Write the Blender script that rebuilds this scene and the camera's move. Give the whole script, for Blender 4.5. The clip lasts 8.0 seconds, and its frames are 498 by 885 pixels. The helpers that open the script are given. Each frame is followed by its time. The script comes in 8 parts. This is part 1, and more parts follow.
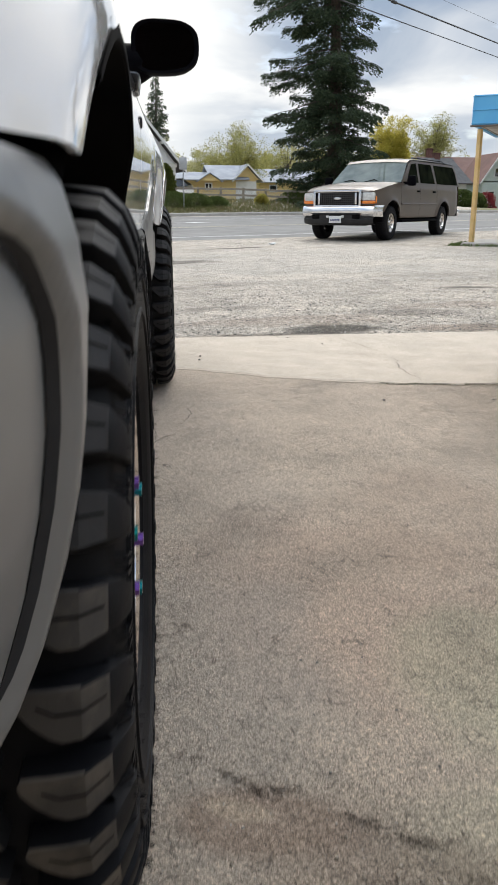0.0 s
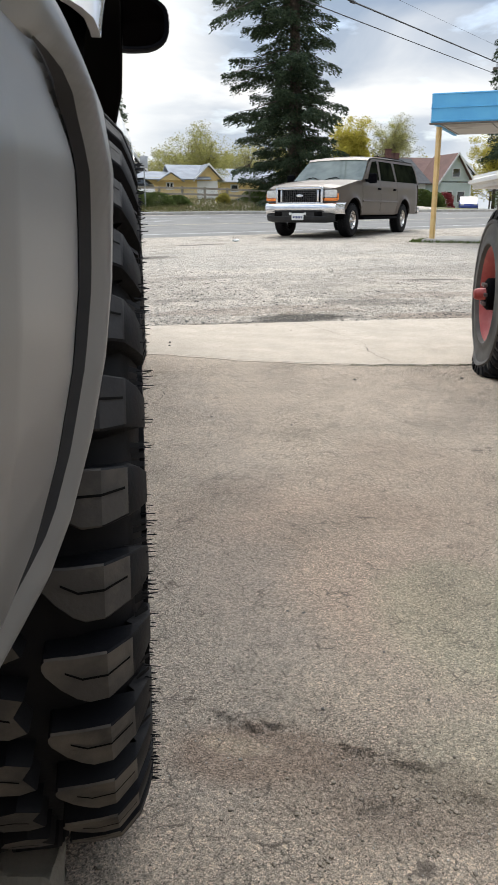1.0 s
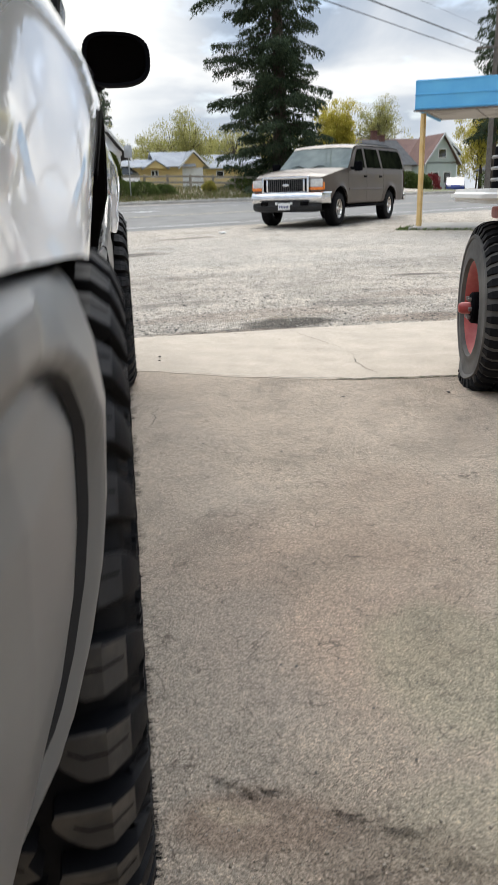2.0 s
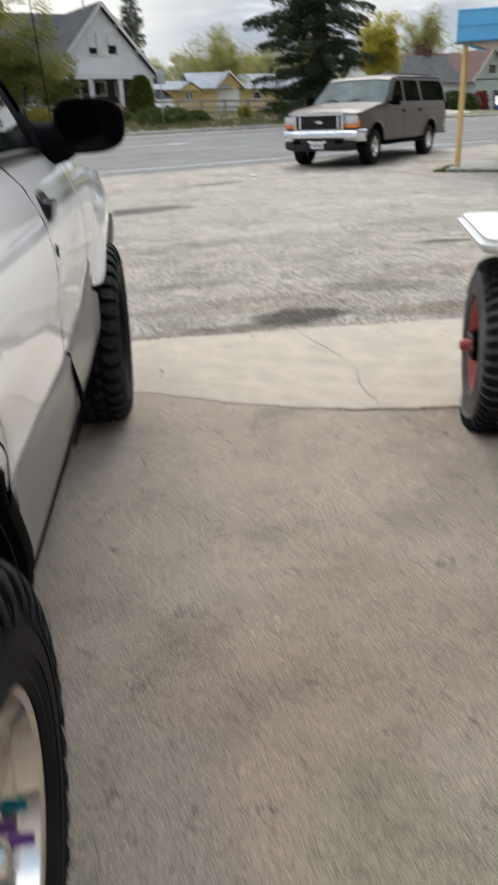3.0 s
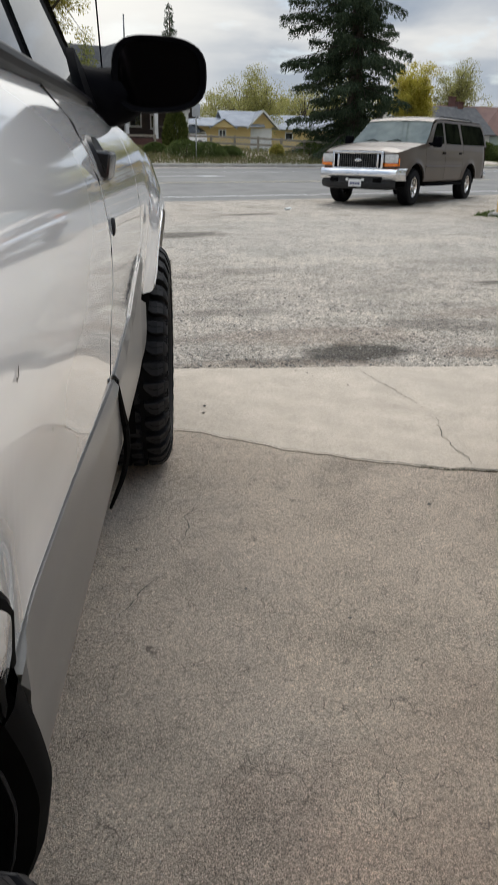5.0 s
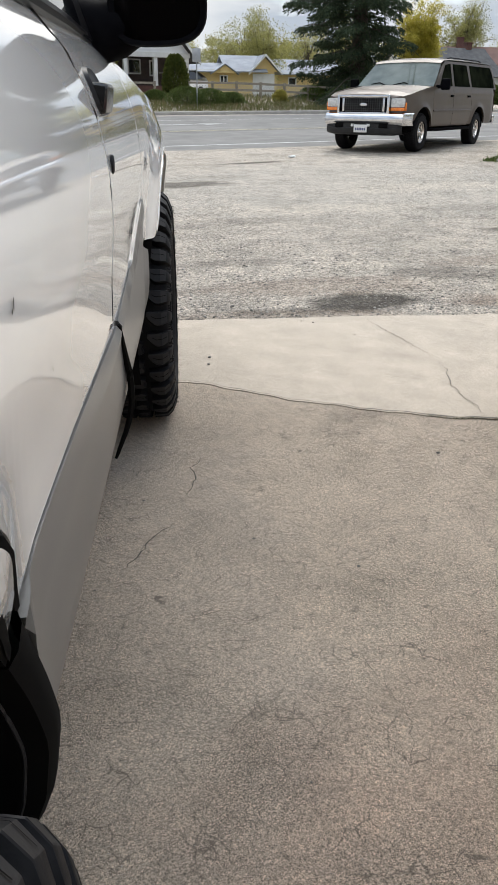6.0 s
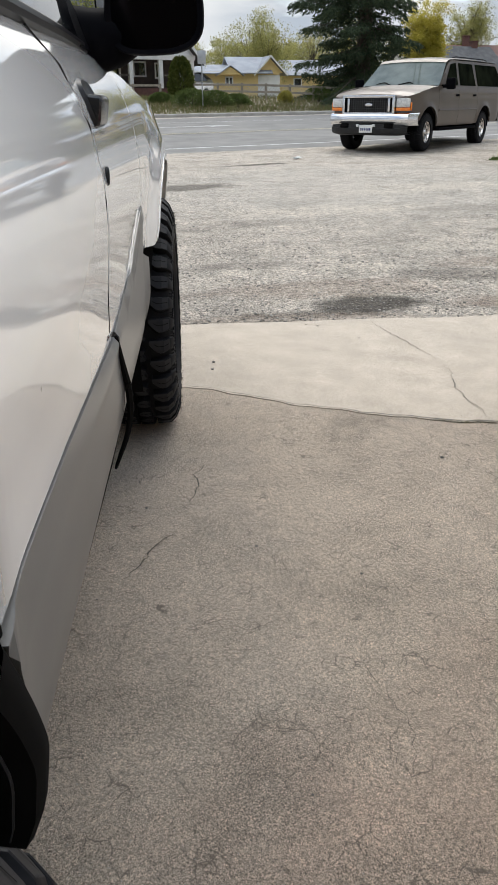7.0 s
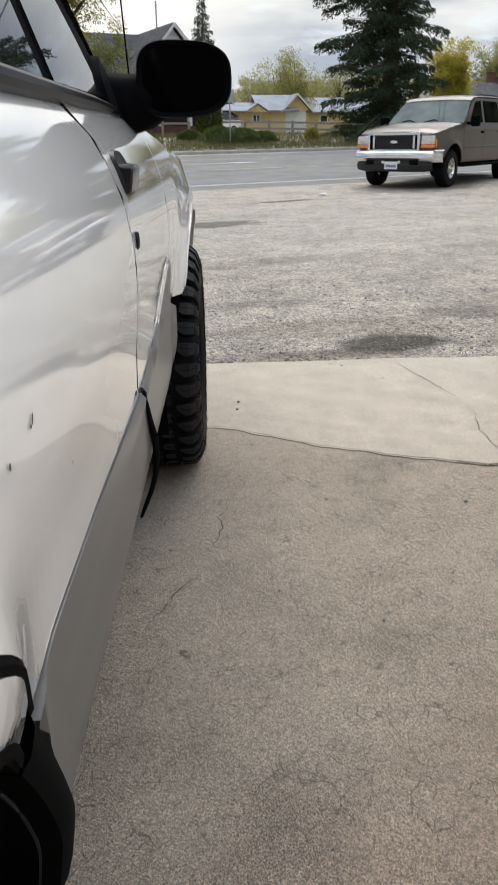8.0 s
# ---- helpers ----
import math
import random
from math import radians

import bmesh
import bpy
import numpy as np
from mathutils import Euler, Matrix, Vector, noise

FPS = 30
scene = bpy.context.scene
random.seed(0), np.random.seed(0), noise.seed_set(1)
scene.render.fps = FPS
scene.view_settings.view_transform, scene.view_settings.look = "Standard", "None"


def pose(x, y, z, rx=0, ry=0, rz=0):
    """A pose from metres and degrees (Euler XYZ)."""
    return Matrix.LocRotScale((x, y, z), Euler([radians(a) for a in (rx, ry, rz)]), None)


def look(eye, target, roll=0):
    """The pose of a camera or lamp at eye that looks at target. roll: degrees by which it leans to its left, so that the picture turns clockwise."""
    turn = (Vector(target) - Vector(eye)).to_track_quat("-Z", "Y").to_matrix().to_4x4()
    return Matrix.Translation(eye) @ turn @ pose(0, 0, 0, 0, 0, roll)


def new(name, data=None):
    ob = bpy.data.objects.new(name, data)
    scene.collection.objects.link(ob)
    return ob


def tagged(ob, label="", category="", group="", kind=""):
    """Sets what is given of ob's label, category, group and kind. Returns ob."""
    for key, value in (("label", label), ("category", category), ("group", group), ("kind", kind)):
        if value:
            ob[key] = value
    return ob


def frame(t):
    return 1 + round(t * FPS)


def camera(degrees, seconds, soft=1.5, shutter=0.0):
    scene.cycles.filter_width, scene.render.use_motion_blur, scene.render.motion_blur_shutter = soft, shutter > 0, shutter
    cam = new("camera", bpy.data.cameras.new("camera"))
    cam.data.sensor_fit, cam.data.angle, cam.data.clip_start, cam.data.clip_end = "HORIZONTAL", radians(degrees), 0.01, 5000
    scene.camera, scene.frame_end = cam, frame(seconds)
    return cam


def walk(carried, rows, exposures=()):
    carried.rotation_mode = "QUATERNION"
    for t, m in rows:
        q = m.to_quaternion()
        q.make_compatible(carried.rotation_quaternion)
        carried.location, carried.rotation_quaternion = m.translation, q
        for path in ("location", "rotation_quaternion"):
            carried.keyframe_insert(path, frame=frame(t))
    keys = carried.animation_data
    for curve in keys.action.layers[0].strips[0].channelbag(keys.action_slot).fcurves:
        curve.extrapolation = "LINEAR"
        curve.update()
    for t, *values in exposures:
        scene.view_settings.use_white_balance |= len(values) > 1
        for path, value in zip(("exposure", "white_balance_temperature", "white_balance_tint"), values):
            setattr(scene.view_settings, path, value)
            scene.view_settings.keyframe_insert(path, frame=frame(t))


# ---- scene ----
cam = camera(36.4, 8.0, shutter=0.5)
PATH = [
    (0, (0.096, -3.5, 0.773), (0.233, -1.593, 0.185), -0.1),
    (0.5, (0.053, -3.534, 0.7), (0.241, -1.63, 0.116), 1.6),
    (1, (0.056, -3.536, 0.698), (0.286, -1.638, 0.111), -0.1),
    (1.5, (0.05, -3.54, 0.704), (0.297, -1.643, 0.12), -1.2),
    (1.7, (0.049, -3.541, 0.741), (0.3, -1.643, 0.163), -1.5),
    (2.8, (0.240, -3.443, 1.21), (0.446, -1.63, 0.39), -1.2),
    (3, (0.287, -3.372, 1.288), (0.425, -1.542, 0.489), -2.1),
    (3.5, (0.25, -3.092, 1.407), (0.245, -1.174, 0.842), -3.6),
    (4, (0.17, -2.897, 1.4), (0.256, -0.966, 0.884), -0.9),
    (4.5, (0.159, -2.779, 1.238), (0.279, -0.853, 0.715), -0.6),
    (5, (0.126, -2.733, 1.104), (0.242, -0.868, 0.392), 1.2),
    (6.5, (0.125, -2.709, 1.079), (0.213, -0.89, 0.252), -0.1),
    (7, (0.143, -2.702, 1.093), (0.221, -0.88, 0.273), -0.3),
    (7.5, (0.139, -2.712, 1.122), (0.196, -0.879, 0.323), -0.5),
    (8, (0.146, -2.714, 1.143), (0.16, -0.858, 0.397), -0.7),
]
walk(cam, [(t, look(eye, target, roll)) for t, eye, target, roll in PATH],
     exposures=[(0.0, 0.64), (0.6, 0.74), (1.7, 0.70), (2.8, 0.54), (3.5, 0.18), (4.5, 0.05), (5.2, 0.34), (6.3, 0.58), (8.0, 0.42)])

# ---- world, sun ----
SUN_AZ, SUN_EL = radians(14), radians(50)   # azimuth from +y towards +x
sky_world = bpy.data.worlds.new("sky")
scene.world = sky_world
sky_world.use_nodes = True
wn, wl = sky_world.node_tree.nodes, sky_world.node_tree.links
wn.clear()


def wnode(kind, **kw):
    n = wn.new(kind)
    for k, v in kw.items():
        n.inputs[k].default_value = v
    return n


w_out, w_bg = wn.new("ShaderNodeOutputWorld"), wn.new("ShaderNodeBackground")
w_sky = wn.new("ShaderNodeTexSky")
w_sky.sky_type, w_sky.sun_disc = "NISHITA", False
w_sky.sun_elevation, w_sky.sun_rotation = SUN_EL, SUN_AZ
w_dim = wn.new("ShaderNodeVectorMath")
w_dim.operation = "SCALE"
w_dim.inputs["Scale"].default_value = 0.10
wl.new(w_sky.outputs[0], w_dim.inputs[0])
w_tc, w_sep = wn.new("ShaderNodeTexCoord"), wn.new("ShaderNodeSeparateXYZ")
wl.new(w_tc.outputs["Generated"], w_sep.inputs[0])
w_up = wn.new("ShaderNodeMath")
w_up.operation = "MAXIMUM"
w_up.inputs[1].default_value = 0.0
wl.new(w_sep.outputs["Z"], w_up.inputs[0])
w_add = wn.new("ShaderNodeMath")
w_add.operation = "ADD"
w_add.inputs[1].default_value = 0.22
wl.new(w_up.outputs[0], w_add.inputs[0])
w_comb = wn.new("ShaderNodeCombineXYZ")
for axis in ("X", "Y"):
    d = wn.new("ShaderNodeMath")
    d.operation = "DIVIDE"
    wl.new(w_sep.outputs[axis], d.inputs[0])
    wl.new(w_add.outputs[0], d.inputs[1])
    wl.new(d.outputs[0], w_comb.inputs[axis])
w_big = wnode("ShaderNodeTexNoise", Scale=1.25, Detail=7.0, Roughness=0.50, Distortion=0.5)
w_map = wn.new("ShaderNodeMapping")
w_map.inputs["Location"].default_value = (3.1, 1.7, 0.0)
wl.new(w_comb.outputs[0], w_map.inputs["Vector"])
wl.new(w_map.outputs[0], w_big.inputs["Vector"])
w_fine = wnode("ShaderNodeTexNoise", Scale=2.6, Detail=8.0, Roughness=0.55, Distortion=0.2)
wl.new(w_map.outputs[0], w_fine.inputs["Vector"])
w_cloud = wn.new("ShaderNodeValToRGB")          # cloud body: grey undersides to bright tops
e = w_cloud.color_ramp.elements
e[0].position, e[0].color = 0.40, (0.22, 0.28, 0.37, 1)
e[1].position, e[1].color = 0.66, (0.70, 0.70, 0.69, 1)
m = e.new(0.50)
m.color = (0.37, 0.41, 0.47, 1)
wl.new(w_big.outputs["Fac"], w_cloud.inputs["Fac"])
w_mask = wn.new("ShaderNodeValToRGB")
w_mask.color_ramp.elements[0].position, w_mask.color_ramp.elements[1].position = 0.30, 0.44
wl.new(w_fine.outputs["Fac"], w_mask.inputs["Fac"])
w_mix = wn.new("ShaderNodeMix")
w_mix.data_type = "RGBA"
wl.new(w_mask.outputs["Color"], w_mix.inputs["Factor"])
wl.new(w_dim.outputs[0], w_mix.inputs["A"])
wl.new(w_cloud.outputs["Color"], w_mix.inputs["B"])
# thin bright veil towards the horizon
w_hz = wn.new("ShaderNodeMapRange")
for k, v in (("From Min", 0.0), ("From Max", 0.24), ("To Min", 0.55), ("To Max", 0.0)):
    w_hz.inputs[k].default_value = v
wl.new(w_up.outputs[0], w_hz.inputs["Value"])
w_veil = wn.new("ShaderNodeMix")
w_veil.data_type = "RGBA"
w_veil.inputs["B"].default_value = (0.58, 0.595, 0.595, 1)
wl.new(w_hz.outputs[0], w_veil.inputs["Factor"])
wl.new(w_mix.outputs["Result"], w_veil.inputs["A"])
w_high = wn.new("ShaderNodeMapRange")           # the overcast is brighter overhead
for k, v in (("From Min", 0.35), ("From Max", 0.95), ("To Min", 1.0), ("To Max", 3.1)):
    w_high.inputs[k].default_value = v
wl.new(w_up.outputs[0], w_high.inputs["Value"])
wl.new(w_high.outputs[0], w_bg.inputs["Strength"])
# thin cloud lit up from behind round the hidden sun
w_dot = wn.new("ShaderNodeVectorMath")
w_dot.operation = "DOT_PRODUCT"
w_dot.inputs[1].default_value = (math.sin(radians(-13)) * 0.96, math.cos(radians(-13)) * 0.96, 0.28)
wl.new(w_tc.outputs["Generated"], w_dot.inputs[0])
w_glow = wn.new("ShaderNodeMapRange")
w_glow.interpolation_type = "SMOOTHSTEP"
for k, v in (("From Min", 0.935), ("From Max", 1.0), ("To Min", 0.0), ("To Max", 0.95)):
    w_glow.inputs[k].default_value = v
wl.new(w_dot.outputs["Value"], w_glow.inputs["Value"])
w_lit = wn.new("ShaderNodeMix")
w_lit.data_type = "RGBA"
w_lit.inputs["B"].default_value = (0.92, 0.90, 0.84, 1)
wl.new(w_glow.outputs[0], w_lit.inputs["Factor"])
wl.new(w_veil.outputs["Result"], w_lit.inputs["A"])
wl.new(w_lit.outputs["Result"], w_bg.inputs["Color"])
wl.new(w_bg.outputs[0], w_out.inputs[0])

sun_data = bpy.data.lights.new("sun", "SUN")
sun_data.energy, sun_data.angle, sun_data.color = 1.5, radians(35), (1.0, 0.95, 0.86)
sun = new("sun", sun_data)
sun.matrix_world = look((60 * math.sin(SUN_AZ), 60 * math.cos(SUN_AZ), 60 * math.tan(SUN_EL)), (0, 0, 0))


# ---- materials ----
def material(name, col, rough=0.6, metal=0.0, col2=None, scale=8.0, detail=6.0, low=0.35, high=0.65,
             bump=0.0, bump_scale=60.0, dist=0.01, coat=0.0, col3=None, scale3=1.2, amount3=0.5,
             rough2=None, trans=0.0, ior=1.45, speck=None, speck_scale=300.0, speck_at=0.62, rand=0.0, spec=0.5):
    """A surface with grain at one scale, stains at another, specks and fine relief."""
    m = bpy.data.materials.new(name)
    m.use_nodes = True
    n, l = m.node_tree.nodes, m.node_tree.links
    b = n["Principled BSDF"]
    b.inputs["Roughness"].default_value = rough
    b.inputs["Metallic"].default_value = metal
    b.inputs["Coat Weight"].default_value = coat
    b.inputs["Coat Roughness"].default_value = 0.04
    b.inputs["Transmission Weight"].default_value = trans
    b.inputs["IOR"].default_value = ior
    b.inputs["Specular IOR Level"].default_value = spec
    b.inputs["Base Color"].default_value = (*col, 1)
    tc = n.new("ShaderNodeTexCoord")

    def noise_at(s, d=6.0, r=0.55):
        t = n.new("ShaderNodeTexNoise")
        t.inputs["Scale"].default_value, t.inputs["Detail"].default_value, t.inputs["Roughness"].default_value = s, d, r
        l.new(tc.outputs["Object"], t.inputs["Vector"])
        return t.outputs["Fac"]

    def ramp(sock, a, c):
        r = n.new("ShaderNodeMapRange")
        r.inputs["From Min"].default_value, r.inputs["From Max"].default_value = a, c
        l.new(sock, r.inputs["Value"])
        return r.outputs[0]

    def mix(fac, a, c, blend="MIX"):
        x = n.new("ShaderNodeMix")
        x.data_type, x.blend_type = "RGBA", blend
        l.new(fac, x.inputs["Factor"])
        for sock, v in (("A", a), ("B", c)):
            if isinstance(v, tuple):
                x.inputs[sock].default_value = (*v, 1)
            else:
                l.new(v, x.inputs[sock])
        return x.outputs["Result"]

    colour = None
    if col2:
        fac = ramp(noise_at(scale, detail), low, high)
        colour = mix(fac, col, col2)
        if rough2 is not None:
            r = n.new("ShaderNodeMapRange")
            r.inputs["To Min"].default_value, r.inputs["To Max"].default_value = rough, rough2
            l.new(fac, r.inputs["Value"])
            l.new(r.outputs[0], b.inputs["Roughness"])
    if col3:
        f3 = ramp(noise_at(scale3, 5.0), 0.48, 0.48 + 0.3 / max(amount3, 0.1))
        colour = mix(f3, colour or col, col3)
    if speck:
        fs = ramp(noise_at(speck_scale, 2.0), speck_at, speck_at + 0.05)
        colour = mix(fs, colour or col, speck)
    if rand:
        oi = n.new("ShaderNodeObjectInfo")
        hs = n.new("ShaderNodeHueSaturation")
        r = n.new("ShaderNodeMapRange")
        r.inputs["To Min"].default_value, r.inputs["To Max"].default_value = 1 - rand, 1 + rand
        l.new(oi.outputs["Random"], r.inputs["Value"])
        l.new(r.outputs[0], hs.inputs["Value"])
        if colour is None:
            hs.inputs["Color"].default_value = (*col, 1)
        else:
            l.new(colour, hs.inputs["Color"])
        colour = hs.outputs[0]
    if colour is not None:
        l.new(colour, b.inputs["Base Color"])
    if bump:
        bp = n.new("ShaderNodeBump")
        bp.inputs["Strength"].default_value, bp.inputs["Distance"].default_value = bump, dist
        l.new(noise_at(bump_scale, 4.0), bp.inputs["Height"])
        l.new(bp.outputs[0], b.inputs["Normal"])
    return m


def foliage(name, col, col2, glow=0.35):
    """Leaves: two greens by clump, with light passing through."""
    m = bpy.data.materials.new(name)
    m.use_nodes = True
    n, l = m.node_tree.nodes, m.node_tree.links
    b = n["Principled BSDF"]
    b.inputs["Roughness"].default_value = 0.7
    b.inputs["Specular IOR Level"].default_value = 0.15
    g = n.new("ShaderNodeNewGeometry")
    x = n.new("ShaderNodeMix")
    x.data_type = "RGBA"
    x.inputs["A"].default_value, x.inputs["B"].default_value = (*col, 1), (*col2, 1)
    l.new(g.outputs["Random Per Island"], x.inputs["Factor"])
    l.new(x.outputs["Result"], b.inputs["Base Color"])
    t = n.new("ShaderNodeBsdfTranslucent")
    l.new(x.outputs["Result"], t.inputs["Color"])
    ms = n.new("ShaderNodeMixShader")
    ms.inputs[0].default_value = glow
    l.new(b.outputs[0], ms.inputs[1])
    l.new(t.outputs[0], ms.inputs[2])
    l.new(ms.outputs[0], n["Material Output"].inputs[0])
    return m


M_SLAB = material("weathered concrete", (0.635, 0.518, 0.400), 0.9, col2=(0.53, 0.434, 0.337), scale=14, detail=8,
                  col3=(0.53, 0.437, 0.345), scale3=1.1, amount3=0.5, low=0.3, high=0.7)
M_SLAB2 = material("smooth concrete", (0.47, 0.400, 0.322), 0.88, col2=(0.41, 0.35, 0.278), scale=7, detail=8,
                   col3=(0.365, 0.315, 0.252), scale3=1.6, amount3=0.5)
M_LOT = material("worn gravelly asphalt", (0.555, 0.488, 0.406), 0.93, col2=(0.42, 0.372, 0.315), scale=5, detail=9,
                 col3=(0.25, 0.225, 0.19), scale3=0.8, amount3=0.8, spec=0.2, low=0.3, high=0.7)


def add_patches(m, patches):
    """Stains and other patches with a shape of their own on the forecourt, painted shade under the wagon among them:
    (x, y, half length, half width, turn, colour, strength).
    """
    n, l = m.node_tree.nodes, m.node_tree.links
    b = n["Principled BSDF"]
    sock = b.inputs["Base Color"].links[0].from_socket
    tc = n.new("ShaderNodeTexCoord")
    wob = n.new("ShaderNodeTexNoise")
    wob.inputs["Scale"].default_value, wob.inputs["Detail"].default_value = 4.0, 8.0
    l.new(tc.outputs["Object"], wob.inputs["Vector"])
    for px, py, hl, hw, turn, col, strength in patches:
        mp = n.new("ShaderNodeMapping")
        mp.vector_type = "TEXTURE"
        mp.inputs["Location"].default_value = (px, py, 0)
        mp.inputs["Rotation"].default_value = (0, 0, turn)
        mp.inputs["Scale"].default_value = (hl, hw, 1000)
        l.new(tc.outputs["Object"], mp.inputs["Vector"])
        ln = n.new("ShaderNodeVectorMath")
        ln.operation = "LENGTH"
        l.new(mp.outputs[0], ln.inputs[0])
        ad = n.new("ShaderNodeMath")
        ad.operation = "MULTIPLY_ADD"
        ad.inputs[1].default_value, ad.inputs[2].default_value = 1.3, -0.65
        l.new(wob.outputs["Fac"], ad.inputs[0])
        sm = n.new("ShaderNodeMath")
        sm.operation = "ADD"
        l.new(ln.outputs["Value"], sm.inputs[0])
        l.new(ad.outputs[0], sm.inputs[1])
        mr = n.new("ShaderNodeMapRange")
        mr.inputs["From Min"].default_value, mr.inputs["From Max"].default_value = 0.72, 1.18
        mr.inputs["To Min"].default_value, mr.inputs["To Max"].default_value = strength, 0.0
        l.new(sm.outputs[0], mr.inputs["Value"])
        x = n.new("ShaderNodeMix")
        x.data_type = "RGBA"
        x.inputs["B"].default_value = (*col, 1)
        l.new(mr.outputs[0], x.inputs["Factor"])
        l.new(sock, x.inputs["A"])
        sock = x.outputs["Result"]
    l.new(sock, b.inputs["Base Color"])


def aggregate(m, cell, jitter, pits, pit_col, bump, dist, bump_scale=30.0, pit_at=(0.775, 0.86), cloud=0.55, pale=None):
    """Stone by stone colour, clustered pits and rough broken relief for concrete and gravel."""
    n, l = m.node_tree.nodes, m.node_tree.links
    b = n["Principled BSDF"]
    sock = b.inputs["Base Color"].links[0].from_socket
    tc = n.new("ShaderNodeTexCoord")

    def noise_at(s, d, r):
        t = n.new("ShaderNodeTexNoise")
        t.inputs["Scale"].default_value, t.inputs["Detail"].default_value, t.inputs["Roughness"].default_value = s, d, r
        l.new(tc.outputs["Object"], t.inputs["Vector"])
        return t.outputs["Fac"]

    def math_of(op, a, c):
        t = n.new("ShaderNodeMath")
        t.operation = op
        for i, v in enumerate((a, c)):
            if isinstance(v, (int, float)):
                t.inputs[i].default_value = v
            else:
                l.new(v, t.inputs[i])
        return t.outputs[0]

    warp = n.new("ShaderNodeTexNoise")
    warp.inputs["Scale"].default_value = cell * 0.4
    l.new(tc.outputs["Object"], warp.inputs["Vector"])
    push = n.new("ShaderNodeVectorMath")
    push.operation = "MULTIPLY_ADD"
    push.inputs[1].default_value = (0.9 / cell,) * 3
    l.new(warp.outputs["Color"], push.inputs[0])
    l.new(tc.outputs["Object"], push.inputs[2])
    value = None
    height = None
    for s, j in ((cell, jitter), (cell * 0.42, jitter * 0.6)):
        v = n.new("ShaderNodeTexVoronoi")
        v.inputs["Scale"].default_value = s
        l.new(push.outputs[0], v.inputs["Vector"])
        sp = n.new("ShaderNodeSeparateColor")
        l.new(v.outputs["Color"], sp.inputs[0])
        one = math_of("MULTIPLY_ADD", sp.outputs[0], 2 * j)
        one.node.inputs[2].default_value = 1.0 - j
        value = one if value is None else math_of("MULTIPLY", value, one)
        height = sp.outputs[1] if height is None else height
    cloudy = math_of("MULTIPLY_ADD", noise_at(4.0, 8.0, 0.7), cloud)
    cloudy.node.inputs[2].default_value = 1 - cloud / 2
    value = math_of("MULTIPLY", value, cloudy)
    hs = n.new("ShaderNodeHueSaturation")
    l.new(sock, hs.inputs["Color"])
    l.new(value, hs.inputs["Value"])
    # pits in loose clusters
    pit = math_of("ADD", noise_at(pits, 6.0, 0.65), math_of("MULTIPLY", noise_at(2.2, 6.0, 0.6), 0.35))
    r = n.new("ShaderNodeMapRange")
    r.inputs["From Min"].default_value, r.inputs["From Max"].default_value = pit_at
    r.inputs["To Max"].default_value = 0.85
    l.new(pit, r.inputs["Value"])
    x = n.new("ShaderNodeMix")
    x.data_type = "RGBA"
    x.inputs["B"].default_value = (*pit_col, 1)
    l.new(r.outputs[0], x.inputs["Factor"])
    l.new(hs.outputs[0], x.inputs["A"])
    l.new(x.outputs["Result"], b.inputs["Base Color"])
    if pale:                                    # bright grains of sand and quartz
        f = n.new("ShaderNodeMapRange")
        f.inputs["From Min"].default_value, f.inputs["From Max"].default_value = 0.63, 0.70
        f.inputs["To Max"].default_value = 0.7
        l.new(noise_at(pits * 1.4, 3.0, 0.6), f.inputs["Value"])
        y = n.new("ShaderNodeMix")
        y.data_type = "RGBA"
        y.inputs["B"].default_value = (*pale, 1)
        l.new(f.outputs[0], y.inputs["Factor"])
        l.new(x.outputs["Result"], y.inputs["A"])
        l.new(y.outputs["Result"], b.inputs["Base Color"])
    bp = n.new("ShaderNodeBump")
    bp.inputs["Strength"].default_value, bp.inputs["Distance"].default_value = bump, dist
    rough = math_of("ADD", noise_at(bump_scale, 10.0, 0.78), math_of("MULTIPLY", height, 0.10))
    l.new(math_of("SUBTRACT", rough, math_of("MULTIPLY", r.outputs[0], 0.10)), bp.inputs["Height"])
    l.new(bp.outputs[0], b.inputs["Normal"])


